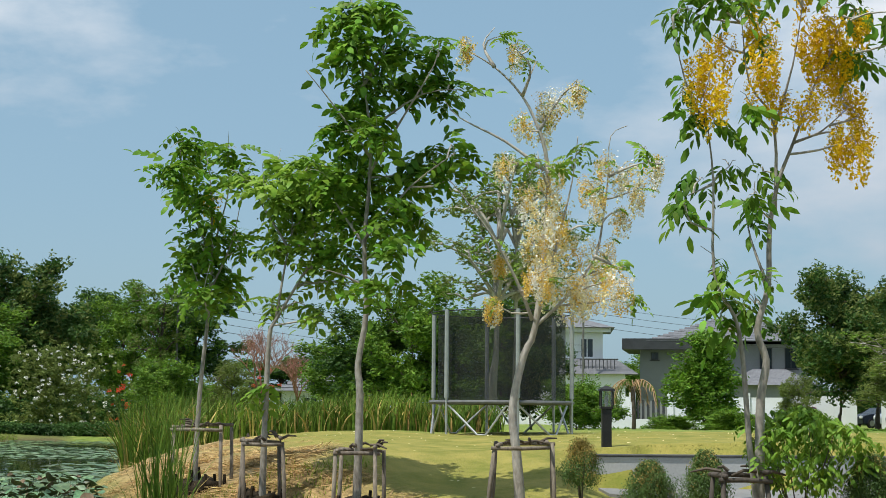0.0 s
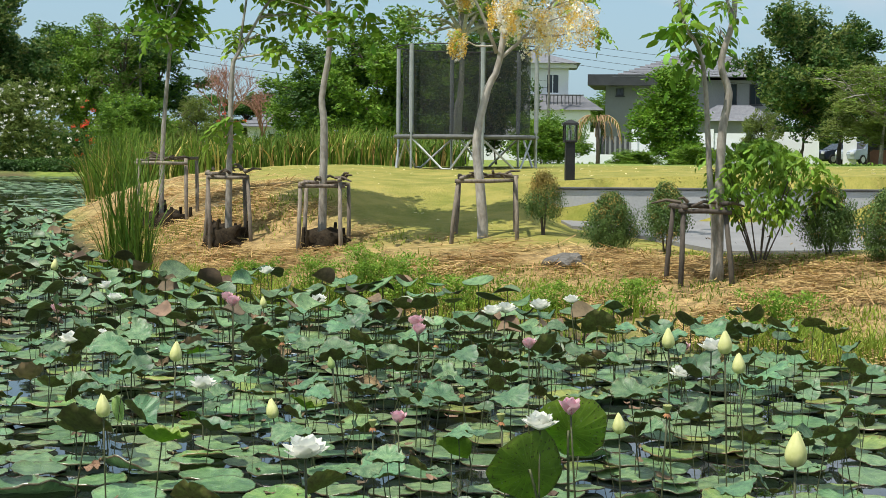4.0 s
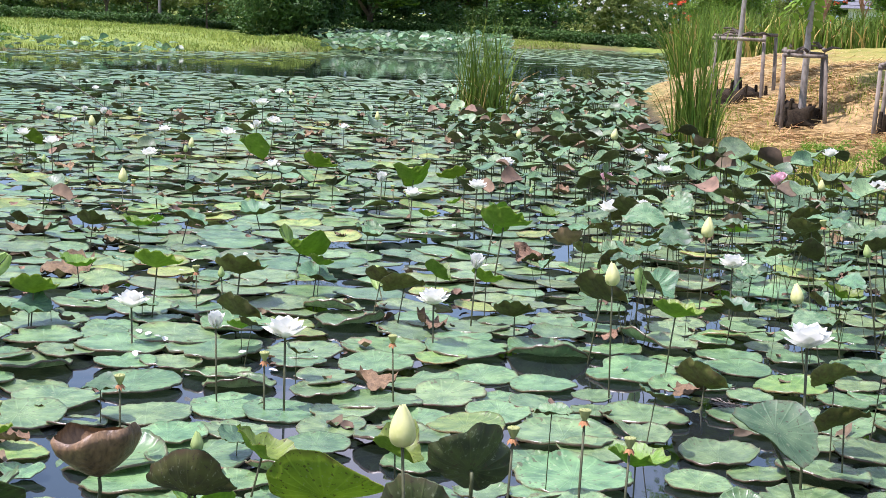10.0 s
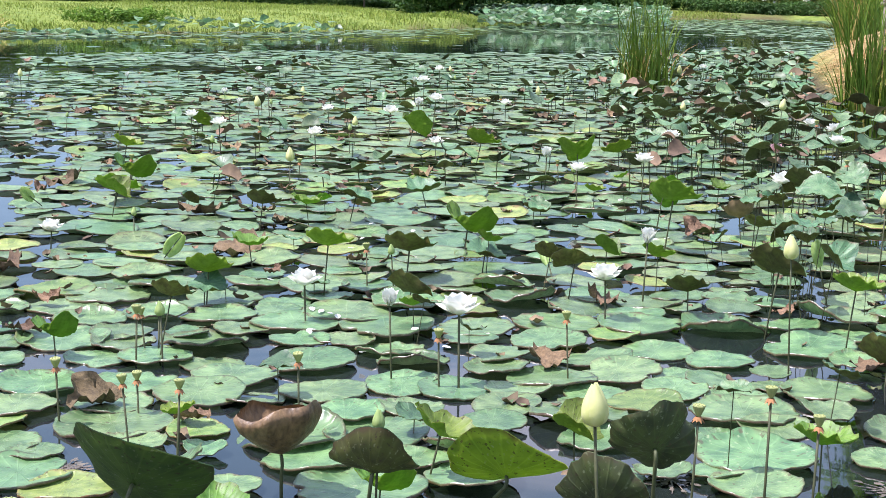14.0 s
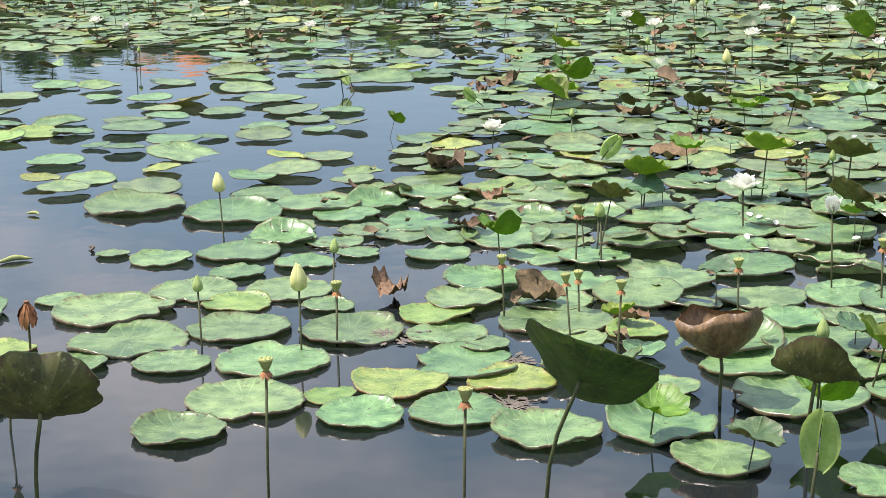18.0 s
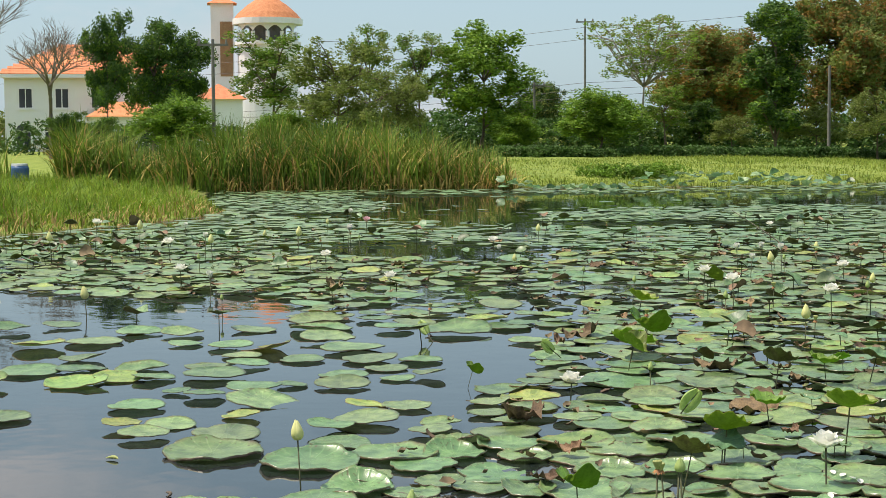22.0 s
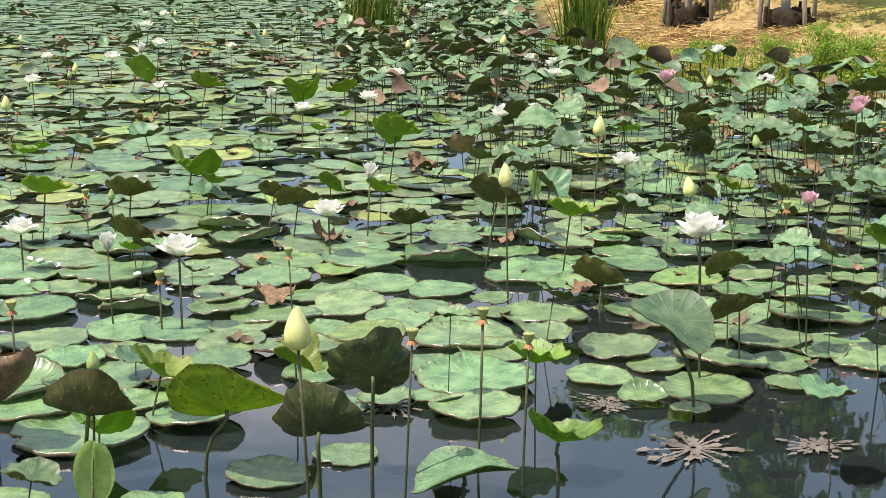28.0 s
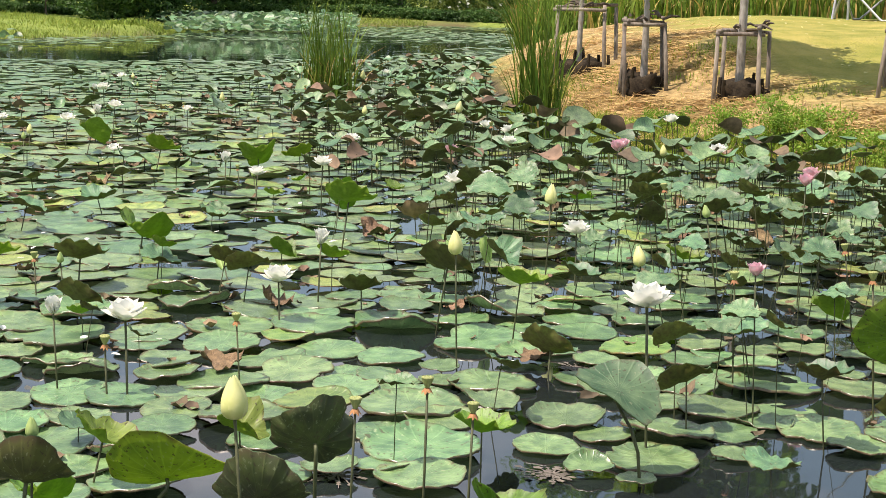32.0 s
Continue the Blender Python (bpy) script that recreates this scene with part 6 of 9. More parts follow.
def build_right_houses():
    h = house_at("modern_house", -10.9, 132, "modern grey two-storey house with a dark hipped roof")
    walls(h, -6.6, 0, 7.0, 9, -0.3, 6.6, GREY_WALL)
    walls(h, -8.0, -1.4, -1.0, 9, 6.1, 7.0, DARK_TRIM, "roof_slab")
    roof = part("roof", hip_roof(-5.2, -0.6, 7.6, 9, 6.8, 2.1, 0.8), SLATE, h, "grey tile roof")
    roof_courses(roof, SLATE, -5.2, -0.6, 7.6, 6.8, 2.1, 0.8, 5.6)
    part("porch_roof", hip_roof(0.4, -4.2, 7.2, 0, 3.2, 1.3, 0.4), SLATE, h, "grey tile roof")
    walls(h, 0.6, -4.0, 7.0, -0.02, -0.3, 3.2, GREY_WALL, "porch")
    for x, z in ((-5.4, 5.3), (3.6, 4.6), (5.6, 4.6)):
        window(h, x, 0, z, 0.6 if x < 0 else 1.0, 0.6 if x < 0 else 1.7, False, DARK_TRIM)
    w = house_at("white_house", -5.2, 122, "white classical house with a grey tile roof and balcony")
    walls(w, -5, 0, 3.2, 9, -0.3, 7.4, WHITE_WALL)
    part("roof", hip_roof(-5, 0, 3.2, 9, 7.4, 1.6, 0.9), SLATE, w, "grey tile roof")
    walls(w, -1, -2.6, 4.8, -0.02, -0.3, 3.8, WHITE_WALL, "porch")
    part("porch_roof", hip_roof(-1, -2.6, 5.4, 0, 3.8, 1.2, 0.4), SLATE, w, "grey tile roof")
    walls(w, -5.6, -0.5, 3.8, -0.2, 7.05, 7.38, WHITE_WALL, "cornice")
    for x in (-3.2, -0.4, 2.0):
        window(w, x, 0, 5.1, 1.0, 1.5)
    for k in range(10):
        part("baluster", tube(bmesh.new(), [(1.5 + k * .28, -2.4, 3.9), (1.5 + k * .28, -2.4, 4.9)], 0.035, 5), DARK_TRIM, w)
    part("handrail", tube(bmesh.new(), [(1.4, -2.4, 4.92), (4.3, -2.4, 4.92)], 0.05, 6), DARK_TRIM, w)
    # boundary wall with dark gates
    f = house_at("boundary_wall", -10.6, 98, "long white boundary wall with dark gates and square pillars", "wall")
    for k in range(5):
        x = -7.2 + k * 2.3
        if k not in (1, 6, 9):
            walls(f, x + 0.2, 0, x + 2.1, 0.2, -0.3, 1.9, WHITE_WALL, "panel")
        else:
            for q in range(6):
                walls(f, x + 0.25 + q * 0.31, 0.05, x + 0.41 + q * 0.31, 0.1, -0.1, 1.7, DARK_TRIM, "gate_bar")
        walls(f, x - 0.2, -0.1, x + 0.18, 0.3, -0.3, 2.15, WHITE_WALL, "pillar")
    walls(f, -8.5, -1.2, 7, -0.9, -0.3, 0.55, WHITE_WALL, "plinth")
    g_ = house_at("gate_pillars", -15.9, 112, "tall white gate posts with a lintel", "gate")
    walls(g_, -1.6, 0, -0.7, 0.8, -0.3, 3.4, WHITE_WALL, "post")
    walls(g_, 0.9, 0, 1.8, 0.8, -0.3, 3.4, WHITE_WALL, "post")
    walls(g_, -1.7, -0.05, 1.9, 0.85, 3.4, 3.9, WHITE_WALL, "lintel")
    walls(g_, -5.0, 0.1, -1.6, 0.4, -0.3, 2.2, WHITE_WALL, "panel")
    c_ = house_at("clay_wall", -18.6, 108, "terracotta-coloured wall with a dark band", "wall")
    walls(c_, -2.6, 0, 4, 0.4, -0.3, 2.8, TERRACOTTA, "panel")
    walls(c_, -2.62, -0.05, 4, 0.0, 1.0, 1.8, DARK_TRIM, "band")
    low = house_at("bungalow", 3.1, 112, "low pale house with a grey sloping roof behind the reeds")
    low.matrix_basis = low.matrix_basis @ Matrix.Translation((0, 0, 0.5))
    walls(low, -3.4, 0, 2.6, 6, -0.9, 1.9, WHITE_WALL)
    r_ = part("roof", hip_roof(-3.4, 0, 2.6, 6, 1.9, 1.9, 0.5), SLATE, low, "grey tile roof")
    roof_courses(r_, SLATE, -3.4, 0, 2.6, 1.9, 1.9, 0.5, 3.5)
    window(low, -1.4, 0, 0.6, 1.0, 0.9)


build_right_houses()


# ---- parked cars ----
CAR_RUBBER = surface("tyre_rubber", (0.015, 0.015, 0.015), (0.03, 0.03, 0.03), 0.85, 10, 60, 0.2)
CAR_RIM = surface("wheel_rim", (0.45, 0.45, 0.46), (0.6, 0.6, 0.6), 0.35, 10, 60, 0.05, 0.9)
LAMP_GLASS = glass_material("headlight_glass", (0.6, 0.62, 0.65))


def car(b, d, paint, label, pickup=False, turn=90):
    p = polar(b, d)
    c = thing("pickup_truck" if pickup else "parked_car", (p.x, p.y, ground_z(p.x, p.y)), label, "car", "parked cars", b + turn)
    bm = bmesh.new()
    prof = [(-2.3, .35), (-2.35, .8), (-2.2, 1.0), (-1.2, 1.05), (-.55, 1.55), (.75, 1.6), (1.0, 1.1), (2.4, 1.05), (2.45, .4)] if pickup else [(-2.1, .3), (-2.15, .75), (-1.9, .9), (-1.0, .98), (-.35, 1.42), (.9, 1.45), (1.6, 1.0), (2.1, .9), (2.15, .35)]
    l_ = [bm.verts.new((x, -.82 if z < 1.1 else -.68, z)) for x, z in prof]
    r_ = [bm.verts.new((x, .82 if z < 1.1 else .68, z)) for x, z in prof]
    n = len(prof)
    for i in range(n):
        bm.faces.new((l_[i], l_[(i + 1) % n], r_[(i + 1) % n], r_[i]))
    bm.faces.new(l_)
    bm.faces.new(list(reversed(r_)))
    bmesh.ops.bevel(bm, geom=list(bm.edges), offset=0.05, segments=2, affect="EDGES")
    part("body", bm, paint, c, smooth=False)
    top = 1.5 if pickup else 1.38
    for s in (-1, 1):
        bm = bmesh.new()
        for a in ((-.75, -.05), (.02, .75)):
            vs = [bm.verts.new(v) for v in ((a[0], s * .80, 1.08), (a[1], s * .80, 1.08), (a[1] * .95, s * .70, top), (a[0] * .6, s * .70, top))]
            bm.faces.new(vs if s < 0 else list(reversed(vs)))
        part("side_window", bm, PANE, c, "dark side glass")
    bm = bmesh.new()
    k = (-1.24, 1.08, -.62, 1.5) if pickup else (-1.04, 1.0, -.42, 1.38)
    bm.faces.new([bm.verts.new(v) for v in ((k[0], -.7, k[1]), (k[0], .7, k[1]), (k[2], .6, k[3]), (k[2], -.6, k[3]))])
    part("windscreen", bm, PANE, c, "dark windscreen")
    for s in (-1, 1):
        bm = bmesh.new()
        box(bm, -2.40 if pickup else -2.19, s * .62 - .14, .68, -2.30 if pickup else -2.1, s * .62 + .14, .86, .02)
        part("headlight", bm, LAMP_GLASS, c, "clear headlight")
    for x in (-1.4, 1.45):
        for s in (-1, 1):
            w = part("wheel", tube(bmesh.new(), [(x, s * .66, .34), (x, s * .86, .34)], .34, 20), CAR_RUBBER, c, "black tyre")
            part("rim", tube(bmesh.new(), [(x, s * .80, .34), (x, s * .872, .34)], .21, 12), CAR_RIM, w, "metal rim")


def paint(name, colour):
    return surface(name, tuple(.85 * v for v in colour), colour, 0.25, 2, 30, 0.0, 0.2)


car(-13.8, 112, paint("dark_red_paint", (0.10, 0.02, 0.02)), "dark red car parked by the white wall")
car(-16.3, 116, paint("dark_blue_paint", (0.03, 0.04, 0.06)), "dark blue car parked beside a pickup", turn=40)
car(-17.1, 114, paint("silver_blue_paint", (0.42, 0.47, 0.54)), "silver-blue pickup truck parked by the gate", True, 55)

# ---- poles and wires ----
CEMENT = surface("cement_pole", (0.09, 0.088, 0.083), (0.19, 0.185, 0.175), 0.85, 3, 30, 0.15)
WIRE = surface("black_cable", (0.02, 0.02, 0.02), (0.04, 0.04, 0.04), 0.6, 3, 30, 0)


def utility_pole(b, d, height, label, arms=2):
    p = polar(b, d)
    pole = thing("utility_pole", (p.x, p.y, ground_z(p.x, p.y) - 0.2), label, "utility pole", "utility poles", b)
    part("post", tube(bmesh.new(), [(0, 0, 0), (0, 0, height)], [0.09, 0.07], 8), CEMENT, pole)
    for k in range(arms):
        bm = bmesh.new()
        z = height - 0.3 - 0.9 * k
        box(bm, -0.7, -0.16, z, 0.7, -0.06, z + 0.1)
        arm = part("crossarm", bm, CEMENT, pole)
        for x in (-0.6, 0.0, 0.6):
            part("insulator", tube(bmesh.new(), [(x, -.11, z + .1), (x, -.11, z + .3)], [0.06, 0.035], 6), CEMENT, arm)


utility_pole(50.75, 72, 5.6, "grey cement utility pole among the trees", 1)
utility_pole(37.5, 122, 10.1, "tall slim utility pole with a crossarm", 1)
utility_pole(39.3, 100, 4.6, "short cement pole with a box", 1)
utility_pole(24.0, 122, 12.8, "tall slim utility pole with a crossarm", 1)
utility_pole(-6.0, 118, 9.6, "tall slim utility pole with a crossarm", 1)
utility_pole(-21.0, 130, 8.2, "tall slim utility pole with a crossarm", 1)
utility_pole(8.6, 100, 8.4, "tall slim utility pole with a crossarm", 1)
utility_pole(28.95, 84, 4.9, "plain cement post on the far lawn", 0)


def cable(a, b, sag, label):
    a, b = polar(*a), polar(*b)
    bm = tube(bmesh.new(), [a.lerp(b, s) + Vector((0, 0, -4 * sag * s * (1 - s))) for s in np.linspace(0, 1, 15)], 0.014, 4)
    tagged(part("power_cable", bm, WIRE, None), label, "cable", "power cables")


for dz in (0, -0.9, -4.2, -4.7, -5.2):
    cable((37.5, 122, 10.0 + dz), (24.0, 122, 12.6 + dz), 0.5, "black power cable crossing above the trees")
    cable((37.5, 122, 10.0 + dz), (58.5, 150, 7.6 + dz), 0.6, "black power cable crossing above the trees")
for dz in (0, -0.5, -1.0, -1.5):
    cable((-6.0, 118, 9.8 + dz), (-21.0, 130, 8.0 + dz), 0.7, "black power cable beyond the houses")
    cable((8.6, 100, 8.6 + dz), (-6.0, 118, 6.8 + dz), 0.6, "black power cable beyond the houses")

# ---- lotus ----
def disc(seed, segs, rings, edge=0.05, dish=0.03, curl=0.0, fold=0.0, cup=0.0, notch=0.0, tear=0.0, lift=0.0, crumple=0.0, scallop=0.0, skirt=0.0):
    """A lotus leaf of radius 1: verts, faces, uvs. curl lifts the rim, cup makes a funnel, fold bends it along a line."""
    g = random.Random(seed)
    ph = [g.uniform(0, 6.283) for _ in range(6)]
    v, uv, f = [(0, 0, -cup * 0.15)], [(0, 0)], []
    for r in rings:
        for k in range(segs):
            a = 2 * math.pi * k / segs
            rim = 1 + edge * (math.sin(3 * a + ph[0]) + 0.6 * math.sin(5 * a + ph[1]) + 0.5 * math.sin(9 * a + ph[2]) + 0.35 * math.sin(14 * a + ph[4]))
            if notch:
                rim *= 1 - notch * math.exp(-((a - math.pi) / 0.16) ** 2)
            if tear:
                rim *= 1 - tear * max(0, math.sin(2 * a + ph[5])) ** 6
            rim += scallop * (math.sin(23 * a + ph[2]) * (0.6 + 0.4 * math.sin(4 * a + ph[0])) + 0.5 * math.sin(31 * a + ph[5]))
            q = r * (1 + (rim - 1) * r)
            z = dish * r * r * math.sin(2 * a + ph[3]) + cup * (r ** 1.5) + fold * r * r * math.cos(2 * a + ph[4])
            z += curl * max(0, r - 0.82) / 0.18 * (0.75 + 0.45 * math.sin(2 * a + ph[1]) + 0.25 * math.sin(5 * a + ph[0]) + 0.15 * math.sin(11 * a + ph[2]))
            z += lift * max(0, math.cos(a - ph[5]) - 0.35) * r ** 3 + 0.5 * lift * max(0, math.cos(a - ph[3]) - 0.7) * r ** 4
            if crumple:
                z += crumple * r * (noise.noise(Vector((2.6 * r * math.cos(a) + seed, 2.6 * r * math.sin(a), 0))) + 0.5 * noise.noise(Vector((6 * r * math.cos(a), 6 * r * math.sin(a) + seed, 1))))
            shrink = 1 - 0.35 * min(1, abs(cup) * 0.6) * r
            v.append((q * shrink * math.cos(a), q * shrink * math.sin(a), z))
            uv.append((r * math.cos(a), r * math.sin(a)))
    for k in range(segs):
        f.append((0, 1 + k, 1 + (k + 1) % segs))
    for i in range(len(rings) - 1):
        o, p = 1 + i * segs, 1 + (i + 1) * segs
        for k in range(segs):
            f += [(o + k, p + k, p + (k + 1) % segs), (o + k, p + (k + 1) % segs, o + (k + 1) % segs)]
    if skirt:
        o = 1 + (len(rings) - 1) * segs
        for k in range(segs):
            x, y, z = v[o + k]
            v.append((x * 0.985, y * 0.985, z - skirt))
            uv.append((1.2 * math.cos(2 * math.pi * k / segs), 1.2 * math.sin(2 * math.pi * k / segs)))
        p = len(v) - segs
        for k in range(segs):
            f += [(o + k, p + k, p + (k + 1) % segs), (o + k, p + (k + 1) % segs, o + (k + 1) % segs)]
    return v, f, uv


def bearing_far(x, y):
    return np.degrees(np.arctan2(-x, y)), np.hypot(x, y)


def patches(x, y, s=1.0):
    return 0.5 + 0.25 * np.sin(1.1 * s * x + 2.0 * np.sin(0.7 * s * y + 1)) + 0.25 * np.sin(1.5 * s * y + 1.6 * np.sin(0.9 * s * x - 2))


def floating_cover(x, y):
    """How much of the water the floating leaves cover."""
    b, d = bearing_far(x, y)
    s = shore_distance(x, y)
    c = np.full(np.shape(x), 0.93)
    c = np.where((d > 15) & (b > 30), 0.93 * step(patches(x, y, 0.45) + 0.25 * (patches(x, y, 1.6) - 0.5), 0.16, 0.42), c)
    c = np.where((b < 16) & (d < 9.5), 0.74, c)
    c = np.where((b < 3) & (d > 8) & (d < 14), 0.6, c)
    c = np.where((b < 12) & (d > 9.5) & (d < 20), 0.8, c)
    c = np.where((b < 13) & (d < 6.3), 0.0, c)
    # the open pool, where the leaves lie apart
    c = np.where((d < 7.6) & (b > 34), 0.0, c)
    c = np.where((d < 5.5) & (b > 11), 0.0, c)
    c = np.where((d >= 7.6) & (d < 15) & (b > np.interp(d, (7.6, 9.4, 11.7, 15), (46, 42.5, 39.2, 38))), 0.0, c)
    c = np.where((d >= 14) & (d < 19) & (b > 37) & (b < 46), 0.35, c)
    # the open water before the far shore, with a belt of leaves at the banks' foot
    c = np.where((d > 27) & (b > 39) & (d < 36), 0.55 * step(patches(x, y, 0.3), 0.3, 0.6), c)
    c = np.where((d > np.interp(b, (20, 30, 40), (41, 39, 36)) + 1.5 * ripple(x * 0.5, y * 0.5)) & (b > 9), 0.008, c)
    c = np.where((d > 36) & (s > -4.2 - 1.5 * ripple(x * 0.4, y * 0.4)), 0.85, c)
    return np.where((d > 58) & (b < 24), 0.75 * step(patches(x, y, 0.25), 0.25, 0.5), c)


def choose_spots(cover, count, span, far_range, seed, size, overlap=0.72, fixed=(), power=1.0):
    """Random places over the pond, thinned by cover, kept from lying on one another."""
    g = np.random.default_rng(seed)
    b = np.radians(g.uniform(*span, count))
    d = np.sqrt(g.uniform(far_range[0] ** 2, far_range[1] ** 2, count))
    x, y = -d * np.sin(b), d * np.cos(b)
    keep = (shore_distance(x, y) < -0.15) & (g.uniform(size=count) < cover(x, y) ** power)
    x, y = x[keep], y[keep]
    b, d = bearing_far(x, y)
    r = g.uniform(*size, len(x)) * (0.8 + 0.35 * g.uniform(size=len(x))) * np.where((b < 16) & (d < 10), 0.78, 1.0)
    if len(fixed):
        fixed = np.array(fixed)
        x, y, r = np.concatenate([fixed[:, 0], x]), np.concatenate([fixed[:, 1], y]), np.concatenate([fixed[:, 2], r])
    cell, out = {}, []
    w = size[1] * 2.4
    for i in range(len(x)):
        ci, cj = int(x[i] // w), int(y[i] // w)
        ok = True
        for p in () if i < len(fixed) else range(ci - 1, ci + 2):
            for q in range(cj - 1, cj + 2):
                for k in cell.get((p, q), ()):
                    if (x[k] - x[i]) ** 2 + (y[k] - y[i]) ** 2 < (overlap * (r[k] + r[i])) ** 2:
                        ok = False
                        break
                if not ok:
                    break
            if not ok:
                break
        if ok:
            cell.setdefault((ci, cj), []).append(i)
            out.append(i)
    return x[out], y[out], r[out]


# the leaves lying apart on the open water, and the nearest of the crowded ones: x, y, radius
PADS_FRONT = [(-4.69, 2.81, 0.159), (-4.5, 3.03, 0.132), (-4.38, 2.8, 0.065), (-3.78, 3.34, 0.154), (-4.76, 3.12, 0.163), (-5.07, 2.94, 0.105), (-5.1, 3.22, 0.176), (-5.38, 3.07, 0.084), (-5.36, 3.27, 0.09), (-5.63, 3.23, 0.081), (-5.7, 3.37, 0.098), (-5.62, 3.71, 0.229), (-5.02, 3.53, 0.137), (-4.66, 3.57, 0.144), (-5.13, 4.16, 0.254), (-4.73, 3.91, 0.232), (-4.37, 3.82, 0.147), (-5.46, 4.14, 0.11), (-5.1, 4.57, 0.193), (-4.8, 4.54, 0.147), (-4.52, 4.3, 0.207), (-4.79, 4.84, 0.191), (-4.47, 4.75, 0.113), (-4.13, 4.53, 0.208), (-4.1, 4.07, 0.212), (-3.83, 3.68, 0.201), (-3.64, 3.9, 0.092), (-3.54, 4.14, 0.172), (-3.42, 3.81, 0.147), (-3.19, 4.04, 0.164), (-3.25, 4.41, 0.158), (-3.51, 4.48, 0.202), (-3.81, 4.73, 0.162)]
PADS_POOL = [(-3.61, 4.7, 0.105), (-4.07, 5.16, 0.167), (-4.02, 4.92, 0.154), (-3.59, 5.14, 0.23), (-4.21, 5.5, 0.2), (-3.77, 5.38, 0.165), (-3.89, 5.7, 0.18), (-3.52, 5.63, 0.194), (-3.25, 5.21, 0.122), (-3.56, 5.97, 0.19), (-3.3, 5.69, 0.134), (-3.36, 4.95, 0.125), (-3.06, 4.97, 0.08), (-2.76, 4.65, 0.112), (-5.69, 4.89, 0.148), (-5.49, 5.2, 0.203), (-5.96, 4.82, 0.083), (-5.2, 4.92, 0.129), (-5.09, 5.24, 0.143), (-6.78, 5.63, 0.275), (-6.18, 5.8, 0.267), (-6.0, 6.26, 0.24), (-7.09, 5.98, 0.2), (-6.46, 6.29, 0.177), (-5.68, 5.74, 0.13), (-5.67, 6.14, 0.179), (-5.22, 6.23, 0.236), (-5.96, 6.77, 0.16), (-5.41, 6.66, 0.151), (-5.17, 6.85, 0.194), (-5.47, 7.18, 0.221), (-4.88, 6.05, 0.137), (-4.7, 5.73, 0.157)]
PADS_MIDDLE = [(-5.02, 5.53, 0.107), (-4.3, 6.01, 0.167), (-4.22, 6.59, 0.121), (-3.77, 6.12, 0.148), (-4.62, 6.91, 0.171), (-8.7, 5.03, 0.214), (-8.62, 5.42, 0.211), (-8.3, 6.24, 0.187), (-7.8, 5.76, 0.122), (-7.64, 6.0, 0.157), (-7.46, 5.67, 0.152), (-7.54, 6.47, 0.121), (-9.42, 6.54, 0.227), (-9.4, 6.9, 0.188), (-9.21, 7.06, 0.159), (-9.91, 6.04, 0.228), (-10.16, 6.64, 0.24), (-10.94, 6.43, 0.104), (-9.93, 6.94, 0.196), (-10.42, 7.28, 0.184), (-9.67, 7.3, 0.205), (-8.32, 6.81, 0.143), (-8.6, 6.79, 0.099), (-8.29, 7.21, 0.198), (-7.84, 6.91, 0.244), (-8.23, 7.52, 0.112), (-8.96, 7.41, 0.23), (-9.33, 7.68, 0.196), (-9.21, 7.94, 0.166), (-9.81, 8.61, 0.235), (-9.63, 8.24, 0.16), (-9.11, 8.41, 0.177), (-9.85, 9.37, 0.243)]
PADS_BEYOND = [(-9.23, 9.07, 0.268), (-8.7, 8.74, 0.219), (-8.39, 8.99, 0.174), (-8.28, 8.06, 0.186), (-7.96, 7.74, 0.198), (-8.3, 8.52, 0.169), (-7.8, 8.45, 0.122), (-7.88, 8.21, 0.129), (-7.19, 7.22, 0.145), (-7.0, 7.39, 0.163), (-6.83, 6.86, 0.207), (-6.78, 6.53, 0.151), (-11.34, 7.49, 0.22), (-11.23, 7.96, 0.248), (-12.43, 8.45, 0.179), (-12.51, 7.95, 0.187), (-13.08, 7.62, 0.207), (-11.12, 8.82, 0.19), (-10.55, 8.4, 0.147), (-10.13, 8.54, 0.191), (-11.5, 8.63, 0.207), (-10.87, 9.43, 0.207), (-10.94, 10.26, 0.269), (-10.44, 9.86, 0.284), (-10.07, 10.69, 0.198), (-9.36, 10.49, 0.298), (-8.48, 10.43, 0.188), (-9.32, 5.3, 0.172)]
PADS_CROWD = [(-3.11, 5.94, 0.19), (-2.66, 5.85, 0.141), (-2.63, 5.49, 0.206), (-2.62, 6.22, 0.168), (-2.32, 6.04, 0.143), (-2.32, 6.55, 0.198), (-1.83, 6.3, 0.163), (-1.78, 6.61, 0.145), (-1.42, 6.33, 0.217), (-1.24, 5.79, 0.218), (-1.64, 6.88, 0.175), (-1.76, 7.24, 0.158), (-2.08, 7.31, 0.175), (-2.3, 6.99, 0.196), (-2.6, 6.61, 0.152), (-3.0, 6.58, 0.167), (-3.41, 6.35, 0.216), (-2.25, 5.47, 0.158), (-1.43, 5.97, 0.152)]
PADS_SHORE = [(0.5, 5.81, 0.156), (0.8, 5.79, 0.108), (1.13, 6.02, 0.163), (1.26, 5.84, 0.094), (1.26, 5.55, 0.131), (1.34, 6.36, 0.127), (-0.62, 6.21, 0.121), (-0.81, 5.98, 0.127), (0.8, 6.47, 0.14)]
